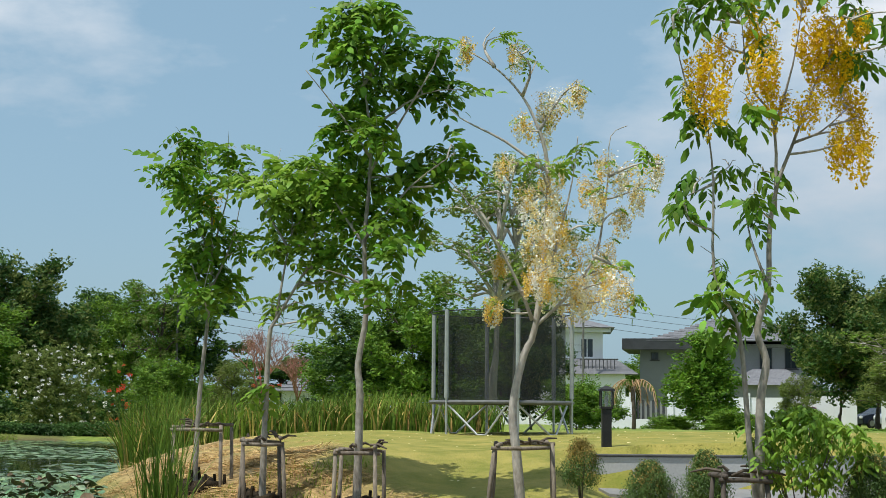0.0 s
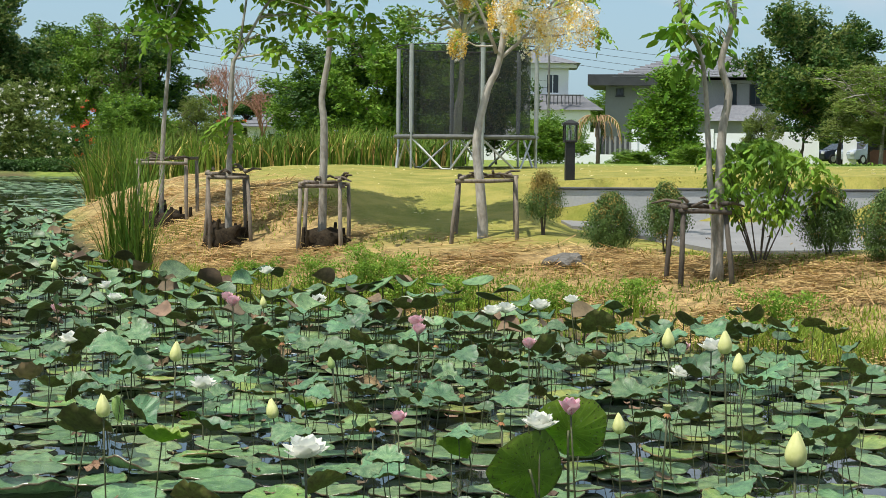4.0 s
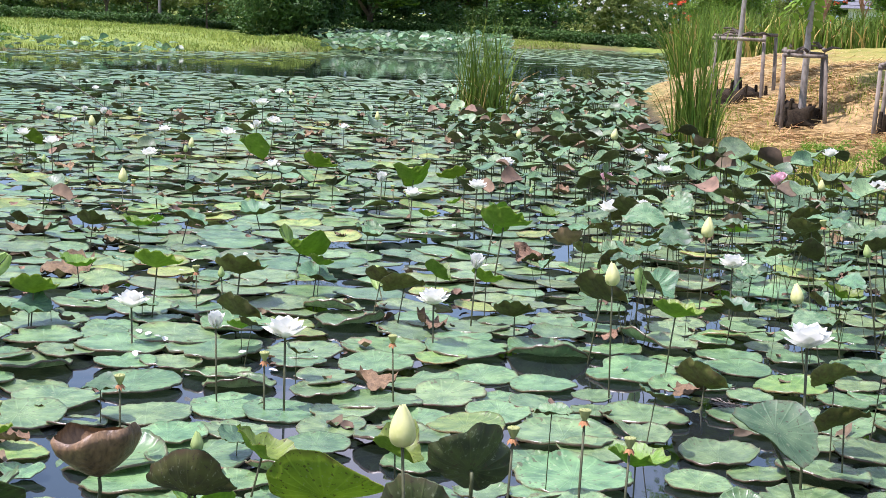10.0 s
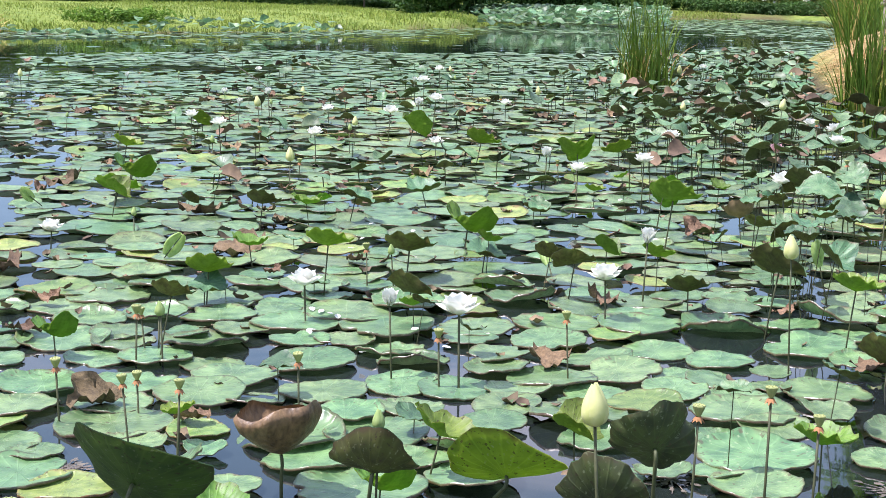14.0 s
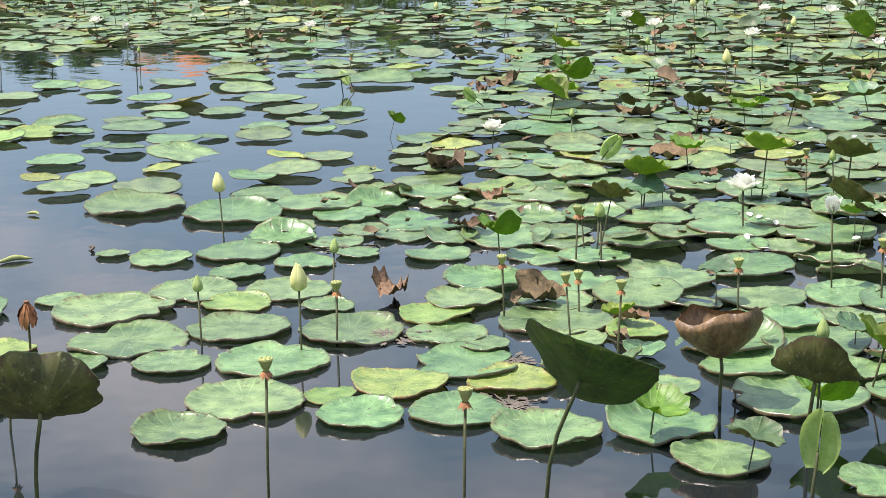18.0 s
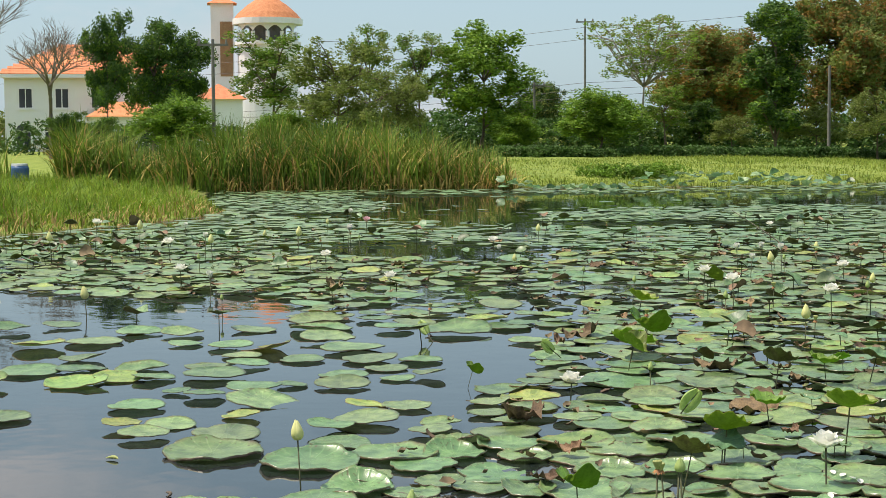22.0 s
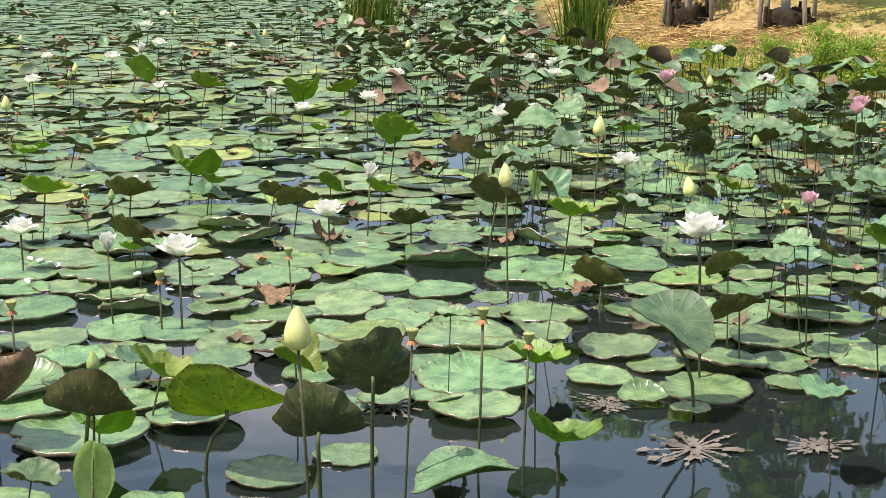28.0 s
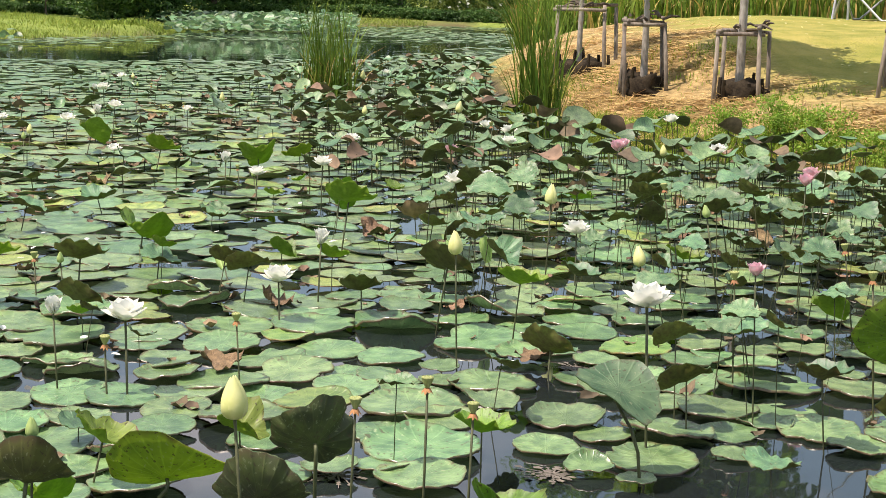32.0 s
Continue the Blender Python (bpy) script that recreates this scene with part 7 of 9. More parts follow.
PADS_CROWD_NEXT = [(-2.3, 7.75, 0.216), (-2.72, 7.66, 0.232), (-3.02, 7.33, 0.198), (-3.4, 7.11, 0.238), (-3.85, 7.0, 0.226), (-4.03, 6.45, 0.213), (-4.67, 6.22, 0.225), (-4.52, 7.36, 0.241), (-1.93, 7.97, 0.233), (-1.44, 7.68, 0.22), (-1.2, 6.86, 0.194), (-1.45, 8.4, 0.21), (-0.39, 6.29, 0.183), (-1.16, 5.43, 0.163), (-0.41, 5.93, 0.171), (-0.12, 6.05, 0.087), (-0.61, 5.73, 0.093), (-0.04, 7.23, 0.237), (-1.26, 6.17, 0.147), (-0.8, 6.39, 0.163), (-0.43, 5.6, 0.071), (0.18, 6.5, 0.164), (0.37, 7.23, 0.183), (-2.28, 4.18, 0.152), (-1.8, 4.26, 0.128), (-1.62, 4.64, 0.131), (-2.36, 4.83, 0.23), (-2.58, 4.32, 0.179), (-2.84, 4.06, 0.18), (-1.45, 4.89, 0.107), (-1.67, 5.38, 0.137), (-2.67, 5.07, 0.185), (-2.33, 5.2, 0.142)]
# floating leaves: the nearest as things, the rest joined
fx, fy, fr = choose_spots(floating_cover, 26000, (-17, 63), (4.3, 24), 21, (0.14, 0.235), 0.73, fixed=PADS_FRONT + PADS_POOL + PADS_MIDDLE + PADS_BEYOND + PADS_CROWD + PADS_CROWD_NEXT + PADS_SHORE, power=2.0)
order = np.argsort(np.hypot(fx, fy))
near_i, rest_i = order[:300], order[300:]
masters = []
for k in range(8):
    v, f, uv = disc(40 + k, 56, (0.3, 0.62, 0.86, 0.95, 1.0), 0.014, 0.028, (0.07, 0.10, 0.05, 0.12, 0.08, 0.05, 0.13, 0.08)[k], 0, 0, 0.22 if k in (0, 4) else 0.05,
                    0.3 if k == 5 else 0, (0, 0.06, 0, 0.38, 0.03, 0, 0.16, 0.05)[k], (0.03, 0.01, 0.02, 0.04, 0.01, 0.04, 0.02, 0.01)[k], 0.016, 0.06)
    me_mat = PAD_YELLOW if k == 7 else PAD
    ob = link_mesh("floating_lotus_leaf", v, f, me_mat, None, True, uv)
    masters.append(tagged(ob, ("round yellow-green lotus leaf floating on the pond" if k == 7 else "round blue-green lotus leaf with a raised rim, floating on the pond"), "lotus leaf", "floating lotus leaves"))
g = np.random.default_rng(5)
used = [False] * 8
for i in near_i:
    k = int(g.choice(8, p=(0.165, 0.16, 0.165, 0.09, 0.15, 0.10, 0.10, 0.07)))
    loose = 0.3 if bearing_far(fx[i], fy[i])[0] > 34 else 1.0
    m = pose(fx[i], fy[i], 0.006 + loose * g.uniform(0, 0.03), loose * g.normal() * 3.0, loose * g.normal() * 3.0, g.uniform(0, 360))
    ob = copy_thing(masters[k], m) if used[k] else masters[k]
    used[k] = True
    ob.matrix_basis = m @ Matrix.Diagonal((fr[i], fr[i], fr[i], 1))


def joined_leaves(name, xs, ys, rs, zs, tilt, template, material, label, seed):
    v, f, uv = template
    g = np.random.default_rng(seed)
    n = len(xs)
    mats = turns(g.uniform(0, 6.283, n), tilt * g.normal(size=n), g.uniform(0, 6.283, n)) * np.asarray(rs)[:, None, None]
    ob = scatter_mesh(name, v, f, mats, np.stack([xs, ys, zs], 1), material, uv, True)
    return tagged(ob, label, "lotus leaves", kind="stuff")


g = np.random.default_rng(6)
kinds = g.choice(5, len(rest_i), p=(0.24, 0.23, 0.22, 0.20, 0.11))
for k in range(5):
    i = rest_i[kinds == k]
    joined_leaves("floating_lotus_leaves", fx[i], fy[i], fr[i], 0.010 + g.uniform(0, 0.03, len(i)), 0.06,
                  disc(60 + k, 22, (0.5, 0.9, 1.0), 0.02, 0.02, (0.04, 0.06, 0.09, 0.05, 0.10)[k], 0, 0, 0.12, 0, (0, 0.06, 0.22, 0.03, 0.2)[k], 0, 0, 0.04), PAD_YELLOW_FAR if k == 4 else PAD_FAR,
                  "yellowing lotus leaves among the green ones" if k == 4 else "blue-green lotus leaves crowding the water", 70 + k)
near_part = choose_spots(floating_cover, 45000, (-10, 63), (24, 45), 22, (0.15, 0.22), 0.66, power=1.2)
far_part = choose_spots(floating_cover, 50000, (-10, 63), (45, 90), 23, (0.18, 0.27), power=1.2)
gx, gy, gr = (np.concatenate(q) for q in zip(near_part, far_part))
for k in range(2):
    i = np.arange(len(gx)) % 2 == k
    joined_leaves("floating_lotus_leaves", gx[i], gy[i], gr[i], 0.015 + g.uniform(0, 0.05, i.sum()), 0.03,
                  disc(80 + k, 10, (0.8, 1.0), 0.06, 0.03, 0.03, 0, 0), PAD_FAR, "distant lotus leaves crowding the water", 90 + k)


# withered leaves lying on the water
wither = []
for k in range(3):
    v, f, uv = disc(95 + k, 32, (0.2, 0.4, 0.58, 0.75, 0.9, 1.0), 0.10, 0.2, 0.3, 0.3, 0.35, 0, 0.3, 0, 1.1)
    ob = link_mesh("withered_lotus_leaf", v, f, DRY, None, True, uv)
    wither.append(tagged(ob, "withered brown lotus leaf crumpled on the water", "lotus leaf", "withered lotus leaves"))
wx, wy, wr = choose_spots(lambda x, y: 0.6 * floating_cover(x, y) ** 2, 420, (-10, 60), (5.0, 26), 33, (0.06, 0.14), 1.0,
                          fixed=[(-5.19, 8.63, 0.2), (-6.06, 7.44, 0.18), (-8.25, 10.8, 0.2), (-6.3, 9.9, 0.2), (-3.8, 5.3, 0.13), (-4.35, 5.0, 0.15)])
for i in range(len(wx)):
    m = pose(wx[i], wy[i], 0.05, rnd.uniform(-12, 12), rnd.uniform(-12, 12), rnd.uniform(0, 360))
    ob = wither[i] if i < 3 else copy_thing(wither[i % 3], m)
    ob.matrix_basis = m @ Matrix.Diagonal((wr[i] * rnd.uniform(0.7, 1.1), wr[i] * rnd.uniform(0.5, 1.0), wr[i] * 0.36, 1))


# raised leaves on stalks
def raised_cover(x, y):
    b, d = bearing_far(x, y)
    near_shore = shore_distance(x, y)
    c = np.full(np.shape(x), 0.05)
    c = np.where((b < 33), 0.06, c)
    c = np.where((b < 26) & (d > 9), 0.09, c)
    c = np.where((b < 15), 0.15, c)
    c = np.where((b < 13) & (d > 8.4), 0.68, c)
    c = np.where((b < 18) & (d > 14), 0.85, c)
    c = np.where((b < 19) & (d > 22) & (d < 33), 0.5, c)
    c = np.where((b < 2) & (d > 6.5), np.where(d > 8, 0.95, 0.4), c)
    c = np.where(d < 6.2, np.where(b > 12, 0.0, 0.04), c)
    c = np.where((b > 12) & (d < 9.5), 0.05, c)
    c = np.where((b > 33), 0.012, c)
    c = np.where((b > 44) & (d < 14), 0.0, c)
    c = np.where((b > 50) & (d > 19) & (d < 27) & (near_shore > -5), 0.3, c)
    c = np.where((near_shore > -0.55 - 0.08 * np.clip(x + 2, 0, 8)) & (d < 22) & (b < 14), 0.0, c)
    return np.where((d > 34) & (near_shore < -4), 0.0, c)


# blade shapes on stalks: (edge, dish, curl, fold, cup) and the tilt away from the viewer and to the side
SHAPES = [((0.04, 0.08, 0.04, 0.10, 0.34), -14, 6), ((0.05, 0.10, 0.05, 0.18, 0.24), -20, -14), ((0.04, 0.08, 0.03, -0.08, 0.14), 6, 10), ((0.05, 0.12, 0.06, 0.34, 0.40), -20, 20),
          ((0.05, 0.12, 0.04, -0.10, -0.08), 10, -14), ((0.08, 0.18, 0.10, 0.16, 0.60), -8, 0), ((0.05, 0.10, 0.03, 0.10, 0.22), -28, 18)]


def raised_leaf(k, material, label, category="lotus leaf", group="raised lotus leaves", name="raised_lotus_leaf", under=None):
    """A leaf 1 wide in radius 0.16 m on a stalk; its base lies 1.1 m under the blade."""
    g = random.Random(200 + k)
    top = thing(name, (0, 0, 0), label, category, group)
    (edge, dish, curl, fold, cup), away, side = SHAPES[k]
    v, f, uv = disc(100 + k, 36, (0.3, 0.62, 0.85, 1.0), edge + 0.03, dish, curl, fold, cup, 0, 0.14 if k % 2 else 0, 0.14, 0.22, 0.016)
    lean = pose(0, 0, 1.1, away, side, 0)
    v = [lean @ Vector((0.16 * a, 0.16 * b, 0.16 * c)) for a, b, c in v]
    down = lean.to_3x3() @ Vector((0, 0, -0.004))
    blade = link_mesh("blade", v, f, material, top, True, uv)
    link_mesh("underside", [q + down for q in v], [tuple(reversed(q)) for q in f], under or (DRY if material is DRY else UNDER_LIT_TINT if material is CUP_LIT_TINT else UNDER_SHADED), blade, True, uv)
    bend = g.uniform(-0.06, 0.06)
    part("stalk", tube(bmesh.new(), smooth_line([(bend, 0.04, -0.9), (bend, 0.04, 0), (bend * 0.6, 0.02, 0.6), (0, 0, 1.1 - 0.16 * max(0, cup) * 0.15 - 0.004)], 2), 0.0046, 6), STALK, top, smooth=True)
    return top


rx, ry, rr = choose_spots(raised_cover, 15000, (-17, 62), (4.4, 34), 31, (0.075, 0.135), 0.62)
rr = rr * np.where((np.hypot(rx, ry) > 7.5) & (bearing_far(rx, ry)[0] < 14), 1.1, 1.0)
order = np.argsort(np.hypot(rx, ry))
g = np.random.default_rng(8)
cup_masters = [raised_leaf(k, CUP, "green lotus leaf tilted back on a stalk, shade-coloured underside showing" if k in (1, 6) else "green lotus leaf cupped on a tall stalk above the water") for k in range(7)]
cup_masters.append(raised_leaf(5, DRY, "withered brown lotus leaf curled on its stalk", name="withered_lotus_leaf", group="withered lotus leaves"))
cup_masters.append(raised_leaf(3, CUP_LIT_TINT, "lotus leaf folded up on a short stalk, sunlight put into its bright green"))
cup_masters.append(raised_leaf(0, CUP_LIT_TINT, "lotus leaf cupped on a short stalk, sunlight put into its bright green"))
used = [False] * 10


def leaf_height(x, y):
    b = bearing_far(x, y)[0]
    return 0.17 + 0.25 * (1 - step(b, 10, 24))


def set_leaf(k, x, y, z, r, tx, ty, rz):
    s = r / 0.16
    m = pose(x, y, 0, tx, ty, rz)
    m = Matrix.Translation(Vector((x, y, z)) - (m.to_3x3() @ Vector((0, 0, 1.1 * s)))) @ pose(0, 0, 0, tx, ty, rz)
    ob = copy_thing(cup_masters[k], m) if used[k] else cup_masters[k]
    used[k] = True
    ob.matrix_basis = m @ Matrix.Diagonal((s, s, s, 1))
    return ob


for i in order[:300]:
    k = int(g.choice(8, p=(0.14, 0.10, 0.28, 0.09, 0.24, 0.05, 0.05, 0.05)))
    if bearing_far(rx[i], ry[i])[0] > 14 and g.uniform() < 0.45:
        k = int(g.choice((8, 9)))
    z = float(leaf_height(rx[i], ry[i])) * g.uniform(0.45, 1.3)
    set_leaf(k, rx[i], ry[i], z, rr[i] * g.uniform(0.72, 1.1), g.normal() * 7, g.normal() * 7, float(bearing_far(rx[i], ry[i])[0]) + g.normal() * 60)
# the large leaves in front
LARGE = disc(170, 64, (0.2, 0.4, 0.58, 0.74, 0.88, 0.96, 1.0), 0.03, 0.10, 0.05, 0.10, 0.22, scallop=0.008)
LARGE_RAGGED = disc(171, 64, (0.2, 0.4, 0.58, 0.74, 0.88, 0.96, 1.0), 0.07, 0.16, 0.10, 0.16, 0.34, 0, 0.12, 0, 0.05, 0.014)
TEAL_SHAPE = disc(174, 56, (0.2, 0.4, 0.58, 0.74, 0.88, 0.96, 1.0), 0.05, 0.12, 0.04, -0.30, 0.05, scallop=0.01)
FOLDED = disc(172, 48, (0.2, 0.45, 0.7, 0.88, 1.0), 0.09, 0.16, 0.12, 0.30, 0.34, 0, 0.16, 0.15, 0.12, 0.016)


def goblet(seed, segs=40):
    """A leaf dried into a deep cup whose rim turns in: verts, faces, uvs."""
    g = random.Random(seed)
    ph = [g.uniform(0, 6.283) for _ in range(4)]
    v, uv, f = [(0, 0, 0)], [(0, 0)], []
    rings = ((0.26, 0.10), (0.52, 0.27), (0.74, 0.46), (0.90, 0.66), (0.98, 0.84), (0.97, 0.97), (0.90, 1.05))
    for i, (r, z) in enumerate(rings):
        for k in range(segs):
            a = 2 * math.pi * k / segs
            q = r * (1 + 0.06 * math.sin(3 * a + ph[0]) + 0.035 * math.sin(7 * a + ph[1]) * z)
            h = z * (1 + 0.10 * math.sin(2 * a + ph[2]) * z + 0.05 * math.sin(5 * a + ph[3]) * z)
            q += 0.11 * z * noise.noise(Vector((3 * math.cos(a), 3 * math.sin(a), 4 * z + seed)))
            v.append((q * math.cos(a), q * math.sin(a), h))
            uv.append(((i + 1) / 7 * math.cos(a), (i + 1) / 7 * math.sin(a)))
    f += [(0, 1 + k, 1 + (k + 1) % segs) for k in range(segs)]
    for i in range(len(rings) - 1):
        o, p = 1 + i * segs, 1 + (i + 1) * segs
        f += [(o + k, p + k, p + (k + 1) % segs, o + (k + 1) % segs) for k in range(segs)]
    return v, f, uv


WITHERED = goblet(173)


def large_leaf(x, y, z, r, away, side, shape, top_material, under, label, yaw=0.0, name="large_lotus_leaf", foot=(0.0, 0.0)):
    """A broad leaf on an upright stalk, tilted away from the viewer and to the side."""
    leaf = thing(name, (x, y, 0), label, "lotus leaf", "large lotus leaves", math.degrees(math.atan2(-x, y)))
    lean = pose(0, 0, z, away, side, 0) @ pose(0, 0, 0, 0, 0, yaw)
    v = [lean @ (Vector(q) * r) for q in shape[0]]
    down = lean.to_3x3() @ Vector((0, 0, -0.003))
    blade = link_mesh("blade", v, shape[1], top_material, leaf, True, shape[2])
    link_mesh("underside", [q + down for q in v], [tuple(reversed(q)) for q in shape[1]], under, blade, True, shape[2])
    knot = lean @ (Vector(shape[0][0]) * r) + down
    part("stalk", tube(bmesh.new(), smooth_line([(foot[0], foot[1], -0.3), (foot[0] * 0.8, foot[1] * 0.8, z * 0.35), tuple(knot + down * 12), tuple(knot)], 3), 0.006, 8), STALK, leaf, smooth=True)
    return leaf


large_leaf(-3.58, 2.68, 0.30, 0.178, -52, 4, LARGE_RAGGED, CUP, VEINED_SHADED, "large lotus leaf tilted back, brown underside with shade in its colour", 40, foot=(-0.03, 0))
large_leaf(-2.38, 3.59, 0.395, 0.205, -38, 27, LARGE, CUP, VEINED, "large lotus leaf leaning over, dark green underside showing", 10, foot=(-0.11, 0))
large_leaf(-1.735, 4.605, 0.225, 0.195, -36, 5, LARGE, CUP_LIT_TINT, VEINED_LIT_TINT, "large lotus leaf, stalk bent, light from above put into its green", 80, foot=(-0.08, 0))
large_leaf(-1.30, 4.70, 0.34, 0.145, -58, -14, LARGE_RAGGED, CUP, VEINED_SHADED, "lotus leaf with a withered brown rim, tilted up on its stalk", 120)
large_leaf(-1.27, 4.14, 0.34, 0.135, -48, 6, LARGE_RAGGED, CUP, VEINED_SHADED, "brownish lotus leaf tilted back on its stalk, shade in its colour", 200)
large_leaf(-2.047, 4.317, 0.27, 0.145, -30, 8, FOLDED, CUP, VEINED_SHADED, "lotus leaf folded upwards under a bud, shade in its underside's colour", 60, foot=(-0.02, 0))
large_leaf(-2.55, 4.64, 0.165, 0.145, -8, -6, WITHERED, WITHERED_SKIN, WITHERED_SKIN, "withered brown lotus leaf curled into a cup", 235, "withered_lotus_leaf")
large_leaf(0.463, 6.52, 0.41, 0.172, -66, -42, LARGE, CUP_LIT_TINT, VEINED_LIT_TINT, "broad bright lotus leaf standing upright, light from behind put into its green", 30, foot=(0.08, 0))
large_leaf(0.645, 6.60, 0.56, 0.165, -62, 16, LARGE, CUP_LIT_TINT, VEINED_LIT_TINT, "broad bright lotus leaf standing upright, light from behind put into its green", 140, foot=(0.0, 0))
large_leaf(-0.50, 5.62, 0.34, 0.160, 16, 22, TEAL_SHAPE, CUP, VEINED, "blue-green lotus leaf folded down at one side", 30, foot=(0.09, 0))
large_leaf(-0.75, 4.85, 0.13, 0.125, -14, 8, FOLDED, CUP_LIT_TINT, VEINED_LIT_TINT, "lotus leaf folded upwards close to the water, light put into its bright green", 15)
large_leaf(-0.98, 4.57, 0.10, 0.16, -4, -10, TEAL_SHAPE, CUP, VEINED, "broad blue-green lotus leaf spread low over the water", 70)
# lesser ones among the floating leaves: x, y, height, radius, shape
for x, y, z, r, k in (
        (-4.07, 7.74, 0.30, 0.143, 9), (-3.98, 9.42, 0.17, 0.182, 8), (-4.50, 7.22, 0.20, 0.136, 9), (-4.47, 5.90, 0.12, 0.111, 8), (-3.27, 7.14, 0.15, 0.078, 9),
        (-2.78, 9.91, 0.38, 0.180, 9), (-2.16, 8.10, 0.16, 0.125, 0), (-2.82, 8.21, 0.23, 0.124, 1), (-4.01, 6.16, 0.30, 0.110, 0), (-3.87, 8.34, 0.20, 0.164, 0),
        (-3.50, 7.60, 0.12, 0.130, 6), (-7.65, 10.95, 0.14, 0.190, 8), (-7.10, 10.00, 0.15, 0.190, 9), (-1.24, 7.68, 0.32, 0.133, 9), (-1.64, 7.85, 0.35, 0.149, 6),
        (-0.33, 6.37, 0.21, 0.114, 1), (-0.95, 5.47, 0.20, 0.115, 9), (-1.00, 7.17, 0.12, 0.134, 6), (0.18, 6.19, 0.30, 0.115, 0), (0.53, 5.95, 0.21, 0.160, 6), (0.99, 6.24, 0.22, 0.180, 1)):
    set_leaf(k, x, y, z, r, rnd.uniform(-8, 4), rnd.uniform(-8, 8), math.degrees(math.atan2(-x, y)) + rnd.uniform(-20, 20))
# bright cupped leaves, light put into their colour, over the floating ones: x, y, radius
for k, (x, y, r) in enumerate(((-6.74, 9.49, 0.12), (-3.55, 8.75, 0.08), (-3.16, 10.93, 0.12), (-2.51, 8.71, 0.1),
                               (-7.12, 15.16, 0.2), (-5.92, 14.16, 0.18), (-4.78, 13.7, 0.18), (-4.5, 14.02, 0.15), (-2.82, 8.74, 0.1), (-8.6, 12.2, 0.15), (-9.4, 14.6, 0.14), (-0.6, 9.3, 0.12), (0.9, 8.2, 0.12), (-1.6, 11.8, 0.14), (0.2, 7.9, 0.11))):
    set_leaf(8 + k % 2, x, y, 0.22, r, rnd.uniform(-16, 4), rnd.uniform(-12, 12), math.degrees(math.atan2(-x, y)) + rnd.uniform(-60, 60))
for k, (x, y, r) in enumerate(((-3.07, 8.5, 0.11), (-5.6, 9.6, 0.13), (-1.84, 8.63, 0.12), (-2.52, 10.59, 0.12))):
    set_leaf(7 if k == 3 else 0, x, y, 0.2, r, rnd.uniform(-16, 0), rnd.uniform(-8, 8), math.degrees(math.atan2(-x, y)))
rest = order[300:]
kinds = g.choice(7, len(rest), p=(0.19, 0.16, 0.14, 0.13, 0.12, 0.12, 0.14))
zs = leaf_height(rx, ry) * g.uniform(0.5, 1.25, len(rx))
for k in range(7):
    i = rest[kinds == k]
    t = disc(110 + k, 14, (0.45, 0.8, 1.0), 0.07, 0.12, 0, (0.08, 0.16, -0.12, 0.22, -0.1, 0.2, 0.2)[k], (0.22, 0.12, 0.10, 0.36, -0.15, 0.5, 0.3)[k])
    # lower sheet for the undersides, with shade in its darker colour
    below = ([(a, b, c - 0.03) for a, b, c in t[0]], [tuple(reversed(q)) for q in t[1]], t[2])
    joined_leaves("leaf_undersides", rx[i], ry[i], rr[i], zs[i], 0.34, below, DRY_FAR if k == 6 else UNDER_FAR_SHADED, "undersides of standing lotus leaves, shade put into their dark colour", 120 + k)
    joined_leaves("raised_lotus_leaves", rx[i], ry[i], rr[i], zs[i], 0.34, t, DRY_FAR if k == 6 else CUP_FAR, "withered lotus leaves on stalks" if k == 6 else "green lotus leaves standing above the water", 120 + k)
# their stalks
st_v = [(math.cos(a) * 0.005, math.sin(a) * 0.005, z) for z in (0, 1) for a in (0, 2.09, 4.19)]
st_f = [(0, 1, 4, 3), (1, 2, 5, 4), (2, 0, 3, 5)]
mats = np.tile(np.eye(3), (len(rest), 1, 1))
mats[:, 2, 2] = zs[rest] + 0.35
mats[:, 0, 2], mats[:, 1, 2] = g.normal(size=len(rest)) * 0.05, g.normal(size=len(rest)) * 0.05
base = np.stack([rx[rest] - mats[:, 0, 2], ry[rest] - mats[:, 1, 2], np.full(len(rest), -0.35)], 1)
tagged(scatter_mesh("lotus_stalks", st_v, st_f, mats, base, STALK), "thin green-brown lotus stalks", "lotus stalks", kind="stuff")


# flowers, buds and seed pods
def petal_mesh(name, length, width, curve, material):
    v, f = [], []
    for i in range(6):
        s = i / 5
        w = width * math.sin(math.pi * min(1, s * 0.92 + 0.08)) ** 0.8
        for q in (-1, 0, 1):
            v.append((length * s * (1 - 0.25 * curve * s), q * w, curve * length * (s ** 1.6) * 0.75 + abs(q) * w * 0.35))
    for i in range(5):
        for q in range(2):
            a = i * 3 + q
            f.append((a, a + 3, a + 4, a + 1))
    me = bpy.data.meshes.new(name)
    me.from_pydata(v, [], f)
    me.materials.append(material)
    me.polygons.foreach_set("use_smooth", [True] * len(me.polygons))
    return me


def pod_bmesh(r, h):
    bm = bmesh.new()
    tube(bm, [(0, 0, 0), (0, 0, h * 0.45), (0, 0, h * 0.9), (0, 0, h)], [r * 0.3, r * 0.7, r, r * 0.93], 10)
    for k in range(7):
        a = k * 1.05
        q = 0 if k == 6 else r * 0.6
        bmesh.ops.create_uvsphere(bm, u_segments=6, v_segments=4, radius=r * 0.14, matrix=Matrix.Translation((q * math.cos(a), q * math.sin(a), h)))
    return bm


